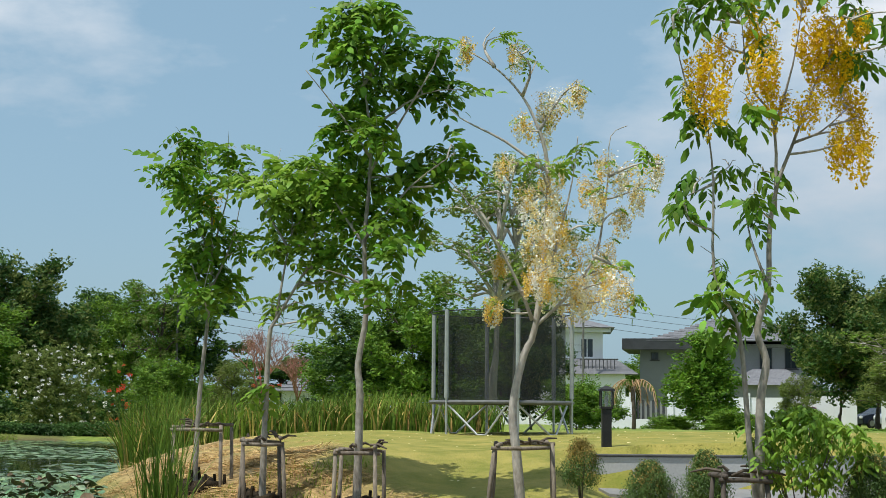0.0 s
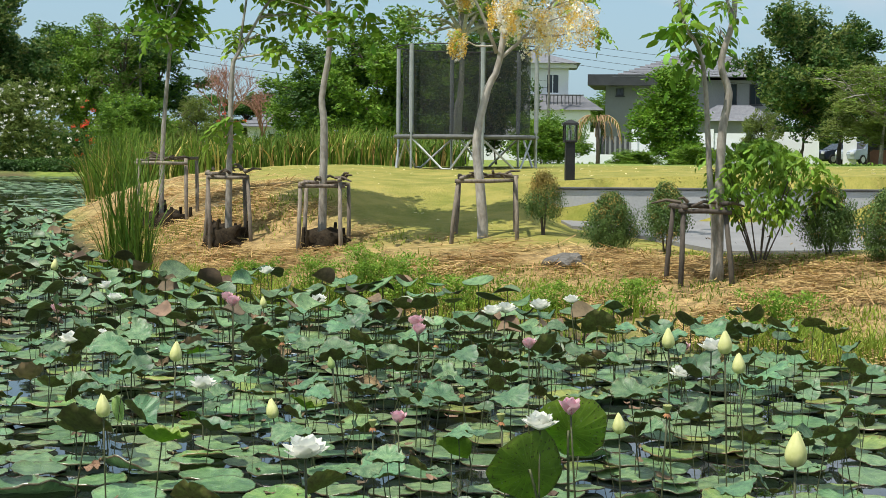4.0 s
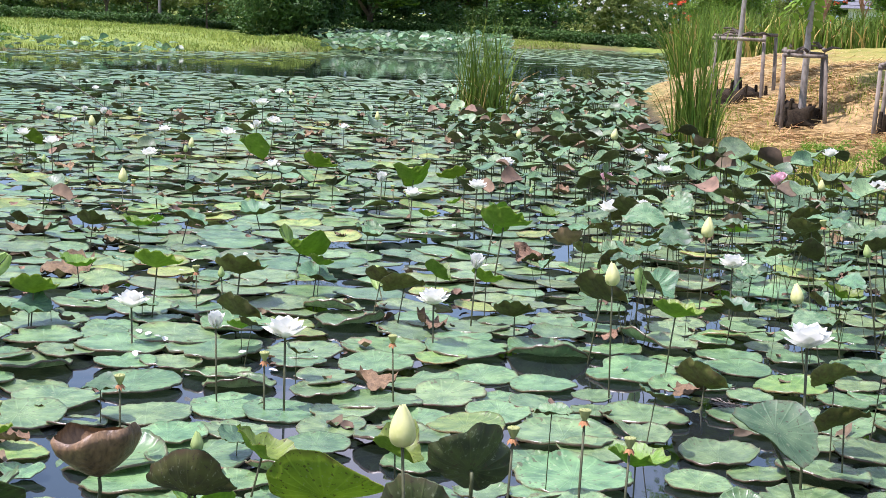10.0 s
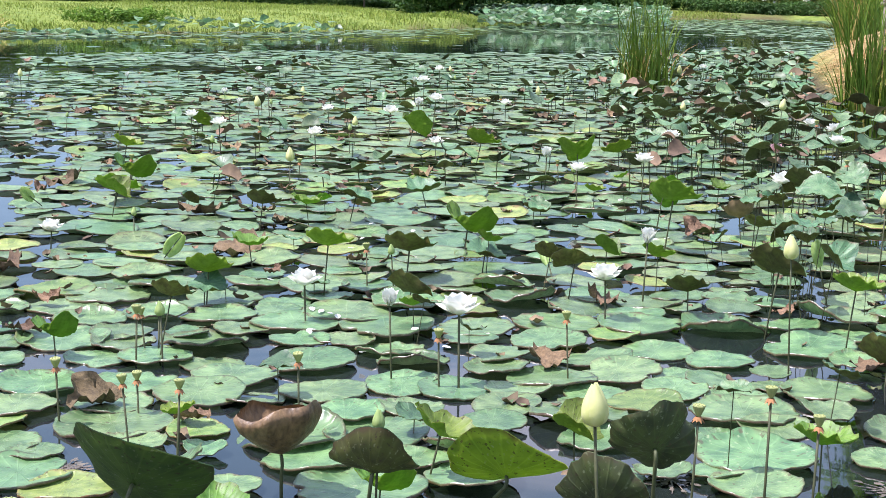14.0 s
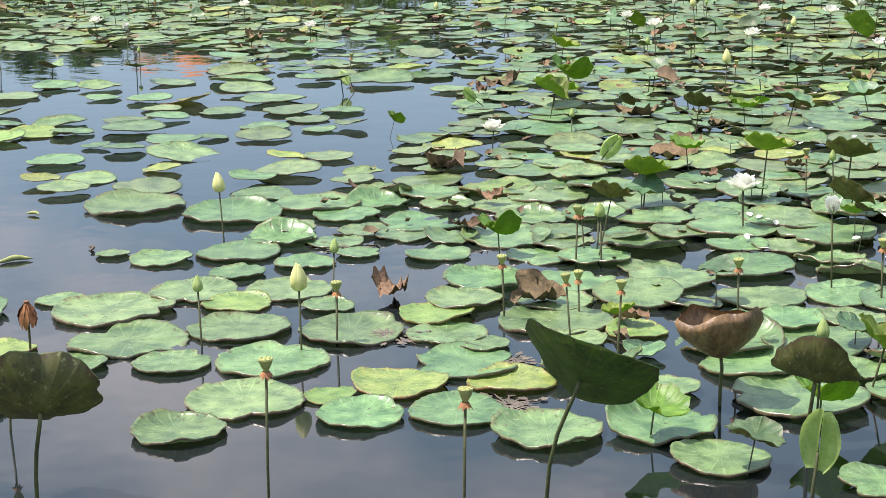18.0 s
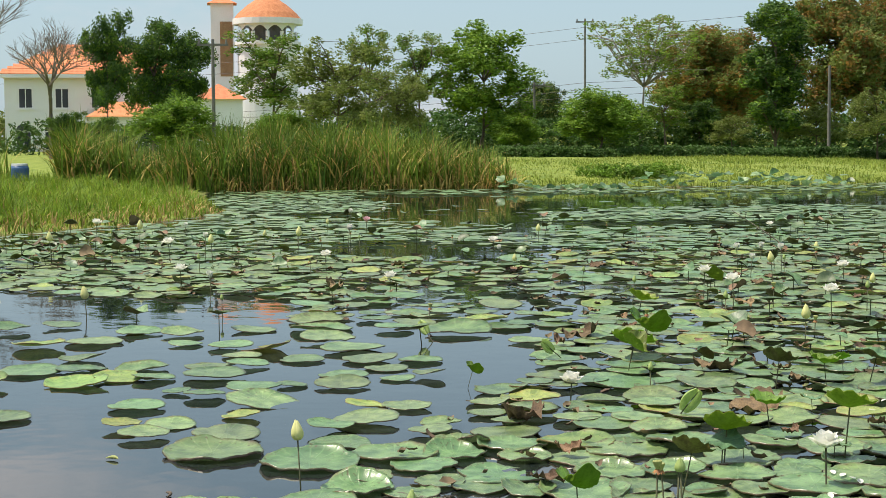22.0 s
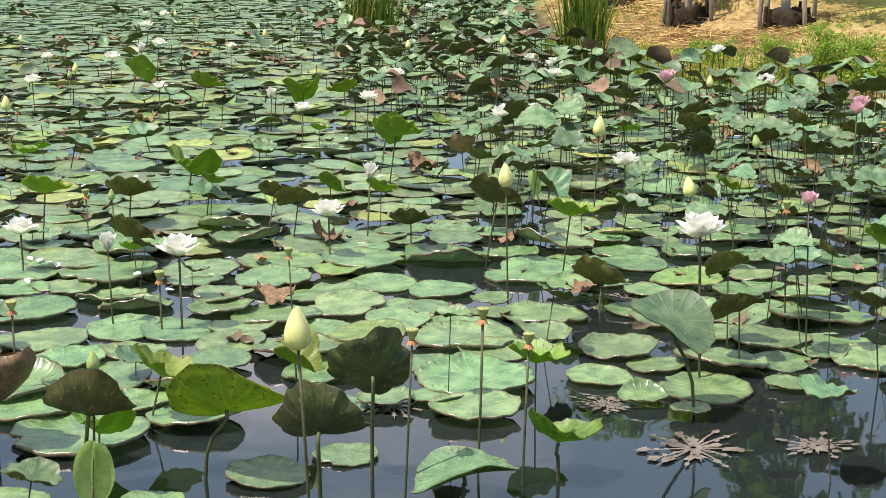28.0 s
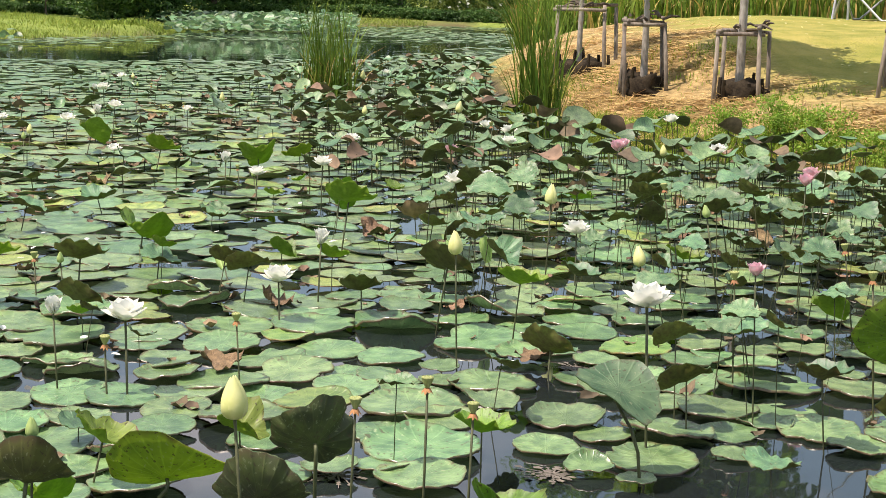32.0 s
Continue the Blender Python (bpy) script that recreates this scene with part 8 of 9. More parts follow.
def flower(label, material, open_=1.0, size=0.085, seed=0):
    g = random.Random(seed)
    top = thing("lotus_flower", (0, 0, 0), label, "flower", "lotus flowers")
    part("stalk", tube(bmesh.new(), smooth_line([(0.03, 0.02, 0), (0.015, 0.01, 0.5), (0, 0, 1.1)], 2), 0.0042, 6), STALK, top, smooth=True)
    for ring, (n, tilt, ln) in enumerate(((8, 12 + 44 * (1 - open_), 1.0), (7, 36 + 30 * (1 - open_), 0.95), (5, 60 + 16 * (1 - open_), 0.8))):
        me = petal_mesh("petal", size * ln, size * 0.36 * ln, 0.45, material)
        for k in range(n):
            ob = new("petal", me)
            ob.parent = top
            ob.matrix_basis = Matrix.Translation((0, 0, 1.1)) @ pose(0, 0, 0, 0, 0, 360 * k / n + 25 * ring + g.uniform(-9, 9)) @ pose(0, 0, 0, 0, -(tilt + g.uniform(-10, 10)), 0)
    ob = part("seed_pod", pod_bmesh(size * 0.2, size * 0.25), POD, top, "yellow-green seed pod")
    ob.matrix_basis = Matrix.Translation((0, 0, 1.1))
    return top


def bud(label, material, size, name="lotus_bud"):
    top = thing(name, (0, 0, 0), label, "flower bud", "lotus buds")
    part("stalk", tube(bmesh.new(), smooth_line([(0.02, -0.02, 0), (0.01, 0.0, 0.5), (0, 0, 1.1)], 2), 0.0042, 6), STALK, top, smooth=True)
    for k in range(5):
        bm = bmesh.new()
        bmesh.ops.create_uvsphere(bm, u_segments=10, v_segments=14, radius=1)
        for v in bm.verts:
            s = (v.co.z + 1) / 2
            w = math.sin(math.pi * min(1, s ** 0.6)) ** 0.9 + 0.01
            a = math.atan2(v.co.y, v.co.x)
            v.co = Vector((math.cos(a) * w * 0.255 * size, math.sin(a) * w * 0.255 * size, s * size * (1 - 0.02 * k)))
        ob = part("petal", bm, material, top, smooth=True)
        ob.matrix_basis = Matrix.Translation((0.006 * math.cos(k * 1.26) * size / 0.1, 0.006 * math.sin(k * 1.26) * size / 0.1, 1.1)) @ pose(0, 0, 0, 0, 0, 72 * k)
    return top


def pod(label, seed):
    g = random.Random(seed)
    top = thing("lotus_seed_pod", (0, 0, 0), label, "seed pod", "lotus seed pods")
    part("stalk", tube(bmesh.new(), smooth_line([(0.02, -0.02, 0), (0.01, 0.01, 0.5), (0, 0, 1.1)], 2), 0.0042, 6), STALK, top, smooth=True)
    ob = part("receptacle", pod_bmesh(0.021, 0.036), POD, top, "pale green receptacle")
    ob.matrix_basis = Matrix.Translation((0, 0, 1.105))
    bm = bmesh.new()
    top_ring = [bm.verts.new((0.010 * math.cos(a), 0.010 * math.sin(a), 1.104)) for a in np.linspace(0, 2 * math.pi, 16, False)]
    low_ring = [bm.verts.new(((0.015 + 0.007 * (k % 2)) * math.cos(a), (0.015 + 0.007 * (k % 2)) * math.sin(a), 1.094 - 0.014 * (k % 2) * g.random())) for k, a in enumerate(np.linspace(0, 2 * math.pi, 16, False))]
    for k in range(16):
        bm.faces.new((top_ring[k], top_ring[(k + 1) % 16], low_ring[(k + 1) % 16], low_ring[k]))
    part("stamen_fringe", bm, STAMEN, top, "withered orange stamens")
    return top


bloom_masters = dict(white=flower("open white lotus flower on a stalk over the pond", PETAL_WHITE, 1.0, 0.095, 1),
                     half=flower("half-open white lotus flower on a stalk over the pond", PETAL_WHITE, 0.2, 0.085, 2),
                     pink=flower("pink lotus flower opening on a stalk", PETAL_PINK, 0.5, 0.085, 3),
                     bud=bud("pale yellow lotus bud on a stalk", BUD, 0.115), green=bud("small green lotus bud on a stalk", BUD_GREEN, 0.065),
                     pod=pod("lotus seed pod with withered stamens on a stalk", 6))
bloom_used = {}


def set_bloom(kind, x, y, z, scale=1.0, tx=0.0, ty=0.0):
    """z: the height of the flower's base over the water."""
    turn = pose(0, 0, 0, tx, ty, rnd.uniform(0, 360))
    m = Matrix.Translation(Vector((x, y, z)) - turn.to_3x3() @ Vector((0, 0, 1.1 * scale))) @ turn
    ob = copy_thing(bloom_masters[kind], m) if kind in bloom_used else bloom_masters[kind]
    bloom_used[kind] = True
    ob.matrix_basis = m @ Matrix.Diagonal((scale, scale, scale, 1))
    return ob


for kind, x, y, z, s in (
        ("white", -2.62, 6.23, 0.33, 1.25), ("half", -2.94, 6.22, 0.34, 1.0), ("white", -2.49, 7.75, 0.24, 1.15), ("white", -0.46, 6.06, 0.55, 1.25),
        ("pink", -0.09, 6.52, 0.61, 0.75), ("pink", 0.70, 9.03, 0.61, 0.9), ("pink", 0.06, 9.04, 0.69, 0.9), ("pink", -2.72, 12.5, 0.44, 1.1),
        ("pink", -1.15, 10.5, 0.70, 1.05), ("white", -3.63, 12.0, 0.36, 1.1), ("half", -11.4, 18.9, 0.2, 1.2)):
    set_bloom(kind, x, y, z, s)
for kind, x, y, z, s in (
        ("bud", -1.0, 3.26, 0.81, 0.82), ("bud", -1.42, 7.07, 0.54, 0.95), ("bud", 1.56, 7.4, 0.70, 0.9), ("bud", -4.11, 4.23, 0.24, 0.95), ("green", -4.46, 4.04, 0.22, 1.0),
        ("pod", -2.85, 5.28, 0.30, 1.0), ("pod", -3.0, 3.0, 0.44, 1.0), ("pod", -4.22, 3.02, 0.20, 1.0), ("pod", -3.59, 5.3, 0.14, 1.0)):
    set_bloom(kind, x, y, z, s, rnd.uniform(-3, 3), rnd.uniform(-3, 3))


for kind, x, y, z in (
        ("white", 0.76, 11.49, 0.60), ("white", 0.65, 11.36, 0.60), ("white", 1.09, 12.22, 0.55), ("white", 1.75, 8.94, 0.65), ("white", 0.51, 6.53, 0.62), ("pink", 0.63, 6.44, 0.70), ("pink", -1.46, 13.33, 0.50), ("white", -3.09, 15.55, 0.45), ("white", -2.74, 14.93, 0.45), ("white", -2.29, 10.80, 0.45), ("white", -2.13, 11.07, 0.45), ("bud", 1.23, 5.12, 0.75), ("half", -4.58, 12.39, 0.35), ("white", -7.09, 17.61, 0.35), ("white", -10.88, 23.98, 0.35), ("half", -9.85, 20.89, 0.35), ("white", -4.02, 14.07, 0.40), ("half", -2.47, 8.38, 0.38), ("white", -0.68, 13.13, 0.50), ("pink", 0.08, 10.54, 0.60), ("half", -11.08, 17.78, 0.30), ("half", -10.04, 16.46, 0.30), ("white", -3.82, 7.04, 0.25),):
    set_bloom(kind, x, y, z - 0.04, rnd.uniform(0.95, 1.25), rnd.uniform(-5, 5), rnd.uniform(-5, 5))
for kind, x, y, z in (
        ("green", -4.61, 4.94, 0.20), ("pod", -4.08, 4.40, 0.22), ("green", -3.80, 7.97, 0.25), ("pod", -3.98, 8.02, 0.25), ("green", -4.12, 6.22, 0.20), ("pod", -4.19, 6.18, 0.20), ("pod", -3.28, 4.78, 0.30), ("pod", -3.06, 4.81, 0.30), ("pod", -3.77, 5.03, 0.25), ("green", -2.06, 4.38, 0.40), ("pod", -1.14, 4.59, 0.50), ("pod", -1.00, 4.89, 0.50), ("pod", -0.84, 4.82, 0.45), ("pod", -2.26, 6.56, 0.30), ("pod", -2.69, 6.18, 0.25), ("bud", -6.59, 11.69, 0.25), ("green", -7.23, 13.96, 0.30), ("bud", -1.39, 9.39, 0.50), ("bud", 1.60, 7.90, 0.75), ("bud", 1.35, 8.13, 0.75), ("pod", -0.20, 7.13, 0.50), ("pod", 1.13, 6.94, 0.60), ("pod", 0.36, 6.71, 0.60), ("pod", -4.08, 5.99, 0.25), ("green", -3.98, 6.03, 0.25), ("pod", -2.62, 3.38, 0.35),):
    set_bloom(kind, x, y, z - 0.02, rnd.uniform(0.9, 1.1), rnd.uniform(-4, 4), rnd.uniform(-4, 4))


def bloom_cover(x, y):
    b, d = bearing_far(x, y)
    c = np.where(b < 15, 0.9, np.where(b < 30, 0.6, 0.22))
    c = np.where(d < 7.5, 0.05, c)
    return np.where((shore_distance(x, y) > -1.2 - 0.14 * np.clip(x + 2, 0, 8)) & (d < 22) & (b < 14), 0.0, c)


bx, by, _ = choose_spots(bloom_cover, 420, (-14, 60), (5.0, 30), 41, (0.2, 0.3), 1.0)
g = np.random.default_rng(12)
for i in range(len(bx)):
    b, d = bearing_far(bx[i], by[i])
    kind = g.choice(["white", "half", "pink", "bud", "green", "pod"], p=(0.12, 0.06, 0.05 if b < 12 else 0.0, 0.17 if b < 12 else 0.22, 0.27, 0.33))
    set_bloom(str(kind), bx[i], by[i], float(leaf_height(bx[i], by[i])) * g.uniform(0.7, 1.45), g.uniform(0.85, 1.15), g.normal() * 4, g.normal() * 4)


# tall leaves at the foot of the far bank
ex, ey, er = choose_spots(lambda x, y: (shore_distance(x, y) > -1.5) * step(patches(x, y, 0.5), 0.25, 0.6), 9000, (28, 40.5), (44, 75), 51, (0.12, 0.2), 0.7)
ez = g.uniform(0.08, 0.42, len(ex)) * step(patches(ex, ey, 0.4), 0.1, 0.6) + 0.08
for k in range(2):
    i = np.arange(len(ex)) % 2 == k
    joined_leaves("raised_lotus_leaves", ex[i], ey[i], er[i], ez[i], 0.35, disc(130 + k, 12, (0.5, 0.8, 1.0), 0.06, 0.14, 0, 0.12, 0.3 - 0.5 * k), CUP_FAR, "green lotus leaves standing at the far bank", 140 + k)
ix, iy, ir = choose_spots(lambda x, y: 0.9 * step(patches(x, y, 0.3), 0.1, 0.4), 5200, (16.5, 24.2), (61, 84), 52, (0.16, 0.26), 0.6)
iz = g.uniform(0.25, 0.75, len(ix))
joined_leaves("raised_lotus_leaves", ix, iy, ir, iz, 0.35, disc(133, 12, (0.5, 0.8, 1.0), 0.06, 0.14, 0, 0.12, 0.2), CUP_FAR, "grey-green lotus leaves standing in the inlet", 143)
# blooms before the left bank
for kind, b, d, z in (("white", 58.4, 22.5, 0.3), ("white", 58.2, 21.3, 0.3), ("bud", 56.3, 22.2, 0.35), ("white", 54.7, 23.6, 0.5), ("bud", 53.2, 23.0, 0.45), ("white", 52.2, 22.0, 0.3), ("half", 50.9, 22.4, 0.35),
                      ("bud", 50.7, 22.0, 0.3), ("half", 45.8, 30.2, 0.3), ("half", 44.6, 31.0, 0.3), ("bud", 47.6, 23.4, 0.3), ("white", 46.6, 20.0, 0.25), ("white", 40.6, 22.6, 0.25), ("bud", 39.0, 25.0, 0.25),
                      ("half", 45.8, 24.6, 0.3), ("pink", 45.2, 27.0, 0.3), ("white", 33.0, 17.0, 0.3), ("white", 32.0, 16.0, 0.3), ("bud", 30.7, 17.8, 0.35), ("white", 28.6, 15.0, 0.3), ("white", 24.4, 18.2, 0.4),
                      ("half", 25.0, 18.0, 0.35), ("white", 26.0, 17.6, 0.3), ("white", 24.9, 21.6, 0.4), ("half", 30.4, 20.4, 0.3)):
    p = polar(b, d)
    set_bloom(kind, p.x, p.y, z, rnd.uniform(1.05, 1.35), rnd.uniform(-5, 5), rnd.uniform(-5, 5))
# a stick leaning in the water
a, b = Vector((-13.29, 21.15, 0.58)), Vector((-12.50, 21.63, -0.06))
stick = part("stick", tube(bmesh.new(), [a, a.lerp(b, 0.5) + Vector((0, 0, 0.02)), b], [0.006, 0.008, 0.010], 6), POLEWOOD, None)
tagged(stick, "thin pale stick leaning in the water", "stick")


# scraps adrift on the open pool
def drifting_scrap(x, y, length, width, turn, material, label, name, category):
    """A curled piece of husk or leaf afloat, thick in the middle and pointed at its ends."""
    bm = bmesh.new()
    pts = [(length * (s - 0.5), 0.18 * length * math.sin(math.pi * s), 0.012 + 0.25 * width * math.sin(math.pi * s)) for s in np.linspace(0, 1, 8)]
    tube(bm, pts, [width * (0.12 + 0.88 * math.sin(math.pi * s) ** 0.8) for s in np.linspace(0, 1, 8)], 8)
    for v in bm.verts:
        v.co += Vector((0, 0.2 * width * math.sin(40 * v.co.x), 0.15 * width * math.sin(55 * v.co.x + 1)))
    ob = part(name, bm, material, None, smooth=True)
    ob.matrix_basis = pose(x, y, 0.0, 0, 0, turn)
    tagged(ob, label, category)


drifting_scrap(-7.82, 4.47, 0.19, 0.040, 55, DRY, "curled brown dead leaf adrift on the open pool", "dead_leaf", "leaf")
drifting_scrap(-6.22, 4.45, 0.17, 0.014, 70, POD, "pale green husk adrift on the open pool", "husk", "debris")
drifting_scrap(-7.06, 5.16, 0.09, 0.010, 10, POD, "pale green husk adrift on the open pool", "husk", "debris")
drifting_scrap(-6.14, 4.82, 0.11, 0.009, -35, BARK_DARK, "short dark twig adrift on the open pool", "twig", "debris")


def spent_flower(x, y, height):
    """A flower dried on its stalk, its brown petals hanging."""
    top = thing("spent_lotus_flower", (x, y, 0), "dried brown lotus flower hanging on its stalk", "lotus flower")
    part("stalk", tube(bmesh.new(), [(0, 0, -0.3), (0.004, 0, height * 0.5), (0, 0, height)], 0.005, 6), STALK, top)
    g = random.Random(12)
    for k in range(9):
        a = k * 0.698 + g.uniform(-0.2, 0.2)
        bm = bmesh.new()
        c, d = math.cos(a), math.sin(a)
        ln, w = g.uniform(0.07, 0.10), g.uniform(0.012, 0.020)
        rows = []
        for s in (0.0, 0.3, 0.65, 1.0):
            out, h = 0.008 + 0.026 * math.sin(2.2 * s), height - ln * s
            half = w * math.sin(math.pi * (0.15 + 0.75 * s))
            rows.append([bm.verts.new((c * out - d * q * half, d * out + c * q * half, h + 0.004 * abs(q))) for q in (-1, 0, 1)])
        for p, q in zip(rows, rows[1:]):
            for j in range(2):
                bm.faces.new((p[j], q[j], q[j + 1], p[j + 1]))
        part("petal", bm, BURNT, top, smooth=True)
    part("receptacle", tube(bmesh.new(), [(0, 0, height - 0.01), (0, 0, height + 0.012)], [0.008, 0.011], 8), BURNT, top)


BURNT = surface("burnt_petal", (0.09, 0.028, 0.012), (0.34, 0.13, 0.05), 0.7, 20, 70, 0.3, vary=0.3)
spent_flower(-4.93, 3.6, 0.19)


# rotting leaves: a lace of ribs and ragged scraps lying on the water
def rotting_leaf(seed):
    g = random.Random(seed)
    leaf = thing("rotting_lotus_leaf", (0, 0, 0), "rotted grey-brown lotus leaf, a lace of ribs on the water", "lotus leaf", "rotting lotus leaves")
    for k in range(15):
        a = k * 0.419 + g.uniform(-0.08, 0.08)
        ln = g.uniform(0.55, 1.05)
        pts = [(0.05 * math.cos(a), 0.05 * math.sin(a), 0.03), (0.5 * ln * math.cos(a + 0.05), 0.5 * ln * math.sin(a + 0.05), 0.05), (ln * math.cos(a), ln * math.sin(a), 0.01)]
        bm = tube(bmesh.new(), pts, [0.03, 0.02, 0.008], 4)
        for q in range(4):
            s, w = g.uniform(0.3, 0.95), g.uniform(0.04, 0.12)
            c = Vector((ln * s * math.cos(a), ln * s * math.sin(a), 0.03))
            vs = [bm.verts.new(c + Vector((w * g.uniform(0.6, 1.3) * math.cos(t), w * g.uniform(0.6, 1.3) * math.sin(t), g.uniform(-0.02, 0.03)))) for t in (0, 1.2, 2.5, 3.7, 5.0)]
            bm.faces.new(vs)
        part("rib", bm, ROT, leaf)
    return leaf


ROT = surface("rotted_leaf", (0.05, 0.042, 0.034), (0.19, 0.16, 0.125), 0.7, 5, 40, 0.4, vary=0.3)
rot_masters = [rotting_leaf(k) for k in range(3)]
rot_spots = [(-3.1, 4.2, 0.2), (-0.38, 5.25, 0.24), (-0.73, 5.66, 0.16), (0.01, 5.38, 0.17), (-1.46, 5.45, 0.17), (-1.5, 6.6, 0.17), (-2.7, 5.4, 0.14), (-4.0, 4.6, 0.2), (-3.4, 4.6, 0.16), (-0.9, 7.3, 0.16), (-5.2, 5.6, 0.18), (-6.4, 7.6, 0.17), (0.9, 5.2, 0.16)]
for k, (x, y, r) in enumerate(rot_spots):
    m = pose(x, y, 0.006, 0, 0, 77 * k)
    ob = rot_masters[k] if k < 3 else copy_thing(rot_masters[k % 3], m)
    ob.matrix_basis = m @ Matrix.Diagonal((r, r * 0.8, r * 0.2, 1))


# rolled young leaves
def rolled_leaf(label):
    top = thing("rolled_lotus_leaf", (0, 0, 0), label, "lotus leaf", "rolled lotus leaves")
    part("stalk", tube(bmesh.new(), smooth_line([(0.02, 0.01, 0), (0.01, 0.0, 0.5), (0, 0, 1.0)], 2), 0.006, 6), STALK, top, smooth=True)
    for side in (-1, 1):
        v, f, uv = [], [], []
        for i in range(9):
            s = i / 8
            w = 0.042 * math.sin(math.pi * (0.08 + 0.84 * s)) ** 0.6
            for j in range(7):
                a = -0.3 + j / 6 * 3.9
                v.append((side * (w - w * math.cos(a) * 0.9), w * math.sin(a) * 0.8 + 0.006 * math.sin(5 * s + j), 0.92 + 0.24 * s))
                uv.append((0.2 + 0.7 * s, 0.1 * j))
        for i in range(8):
            for j in range(6):
                q = i * 7 + j
                f.append((q, q + 1, q + 8, q + 7))
        link_mesh("scroll", v, f, ROLLED, top, True, uv)
    return top


ROLLED = surface("young_leaf", (0.22, 0.36, 0.08), (0.42, 0.55, 0.20), 0.5, 12, 60, 0.2, through_light=0.3)
roll = rolled_leaf("rolled bright green young lotus leaf on a stalk")
for k, (x, y, z, s, tilt) in enumerate(((-1.86, 3.97, 0.19, 0.75, 8), (-5.4, 8.2, 0.10, 0.7, 35), (-7.6, 9.6, 0.11, 0.6, -48), (-3.2, 8.8, 0.14, 0.7, 50), (-9.2, 9.9, 0.1, 0.6, 42), (-1.6, 8.6, 0.3, 0.6, 15))):
    turn = pose(0, 0, 0, tilt * 0.4, tilt, 50 * k)
    m = Matrix.Translation(Vector((x, y, z)) - turn.to_3x3() @ Vector((0, 0, s))) @ turn
    ob = roll if k == 0 else copy_thing(roll, m)
    ob.matrix_basis = m @ Matrix.Diagonal((s, s, s, 1))

# white petals fallen on the leaves
petal = petal_mesh("fallen_petal", 0.045, 0.016, 0.3, PETAL_WHITE)
g = np.random.default_rng(77)
spots = [(-3.81, 7.17), (-3.86, 7.2), (-3.61, 6.72), (-3.63, 6.81), (-3.38, 6.87), (-3.22, 7.02), (-3.66, 7.09)]
for k in range(40):
    p = Vector((*spots[k], 0.05)) if k < len(spots) else polar(g.uniform(8, 30), g.uniform(7, 15), 0.05)
    ob = new("fallen_petal", petal)
    ob.matrix_basis = pose(p.x, p.y, p.z, g.uniform(-10, 10), g.uniform(-10, 10), g.uniform(0, 360))
    tagged(ob, "fallen white lotus petal on a floating leaf", "petal", "fallen petals")

# brown scraps of stalk and leaf between the floating leaves
sx, sy, sr = choose_spots(floating_cover, 2600, (-12, 60), (4.8, 30), 61, (0.012, 0.032), 0.5)
v, f, uv = disc(150, 9, (0.5, 1.0), 0.2, 0.5, 0.4, 0.5, 0.3, 0, 0, 0, 1.2)
mats = turns(g.uniform(0, 6.283, len(sx)), g.normal(size=len(sx)) * 0.3, g.uniform(0, 6.283, len(sx))) * sr[:, None, None]
mats[:, :, 0] *= g.uniform(1.0, 2.6, len(sx))[:, None]
tagged(scatter_mesh("leaf_scraps", v, f, mats, np.stack([sx, sy, np.full(len(sx), 0.03)], 1), DRY_FAR), "brown scraps of dead leaf floating on the pond", "debris", kind="stuff")
# ---- trampoline, lamp, grass ----
STEEL = surface("galvanised_steel", (0.35, 0.37, 0.38), (0.52, 0.54, 0.55), 0.45, 6, 40, 0.1, 0.7)
DARK_METAL = surface("black_lamp_metal", (0.012, 0.012, 0.012), (0.03, 0.03, 0.03), 0.5, 6, 40, 0.1, 0.3)
FOAM = surface("grey_foam_sleeve", (0.22, 0.25, 0.25), (0.34, 0.37, 0.37), 0.8, 6, 40, 0.1)
BLACK_MAT = surface("black_jumping_mat", (0.015, 0.015, 0.015), (0.03, 0.03, 0.03), 0.8, 6, 40, 0.1)


def net_material():
    m = bpy.data.materials.new("black_safety_net")
    m.use_nodes = True
    n, l = m.node_tree.nodes, m.node_tree.links
    b, out = n["Principled BSDF"], n["Material Output"]
    b.inputs["Base Color"].default_value = (0.012, 0.014, 0.014, 1)
    b.inputs["Roughness"].default_value = 0.8
    t, mx = n.new("ShaderNodeBsdfTransparent"), n.new("ShaderNodeMixShader")
    mx.inputs[0].default_value = 0.45
    l.new(t.outputs[0], mx.inputs[1])
    l.new(b.outputs[0], mx.inputs[2])
    l.new(mx.outputs[0], out.inputs["Surface"])
    return m


NET = net_material()


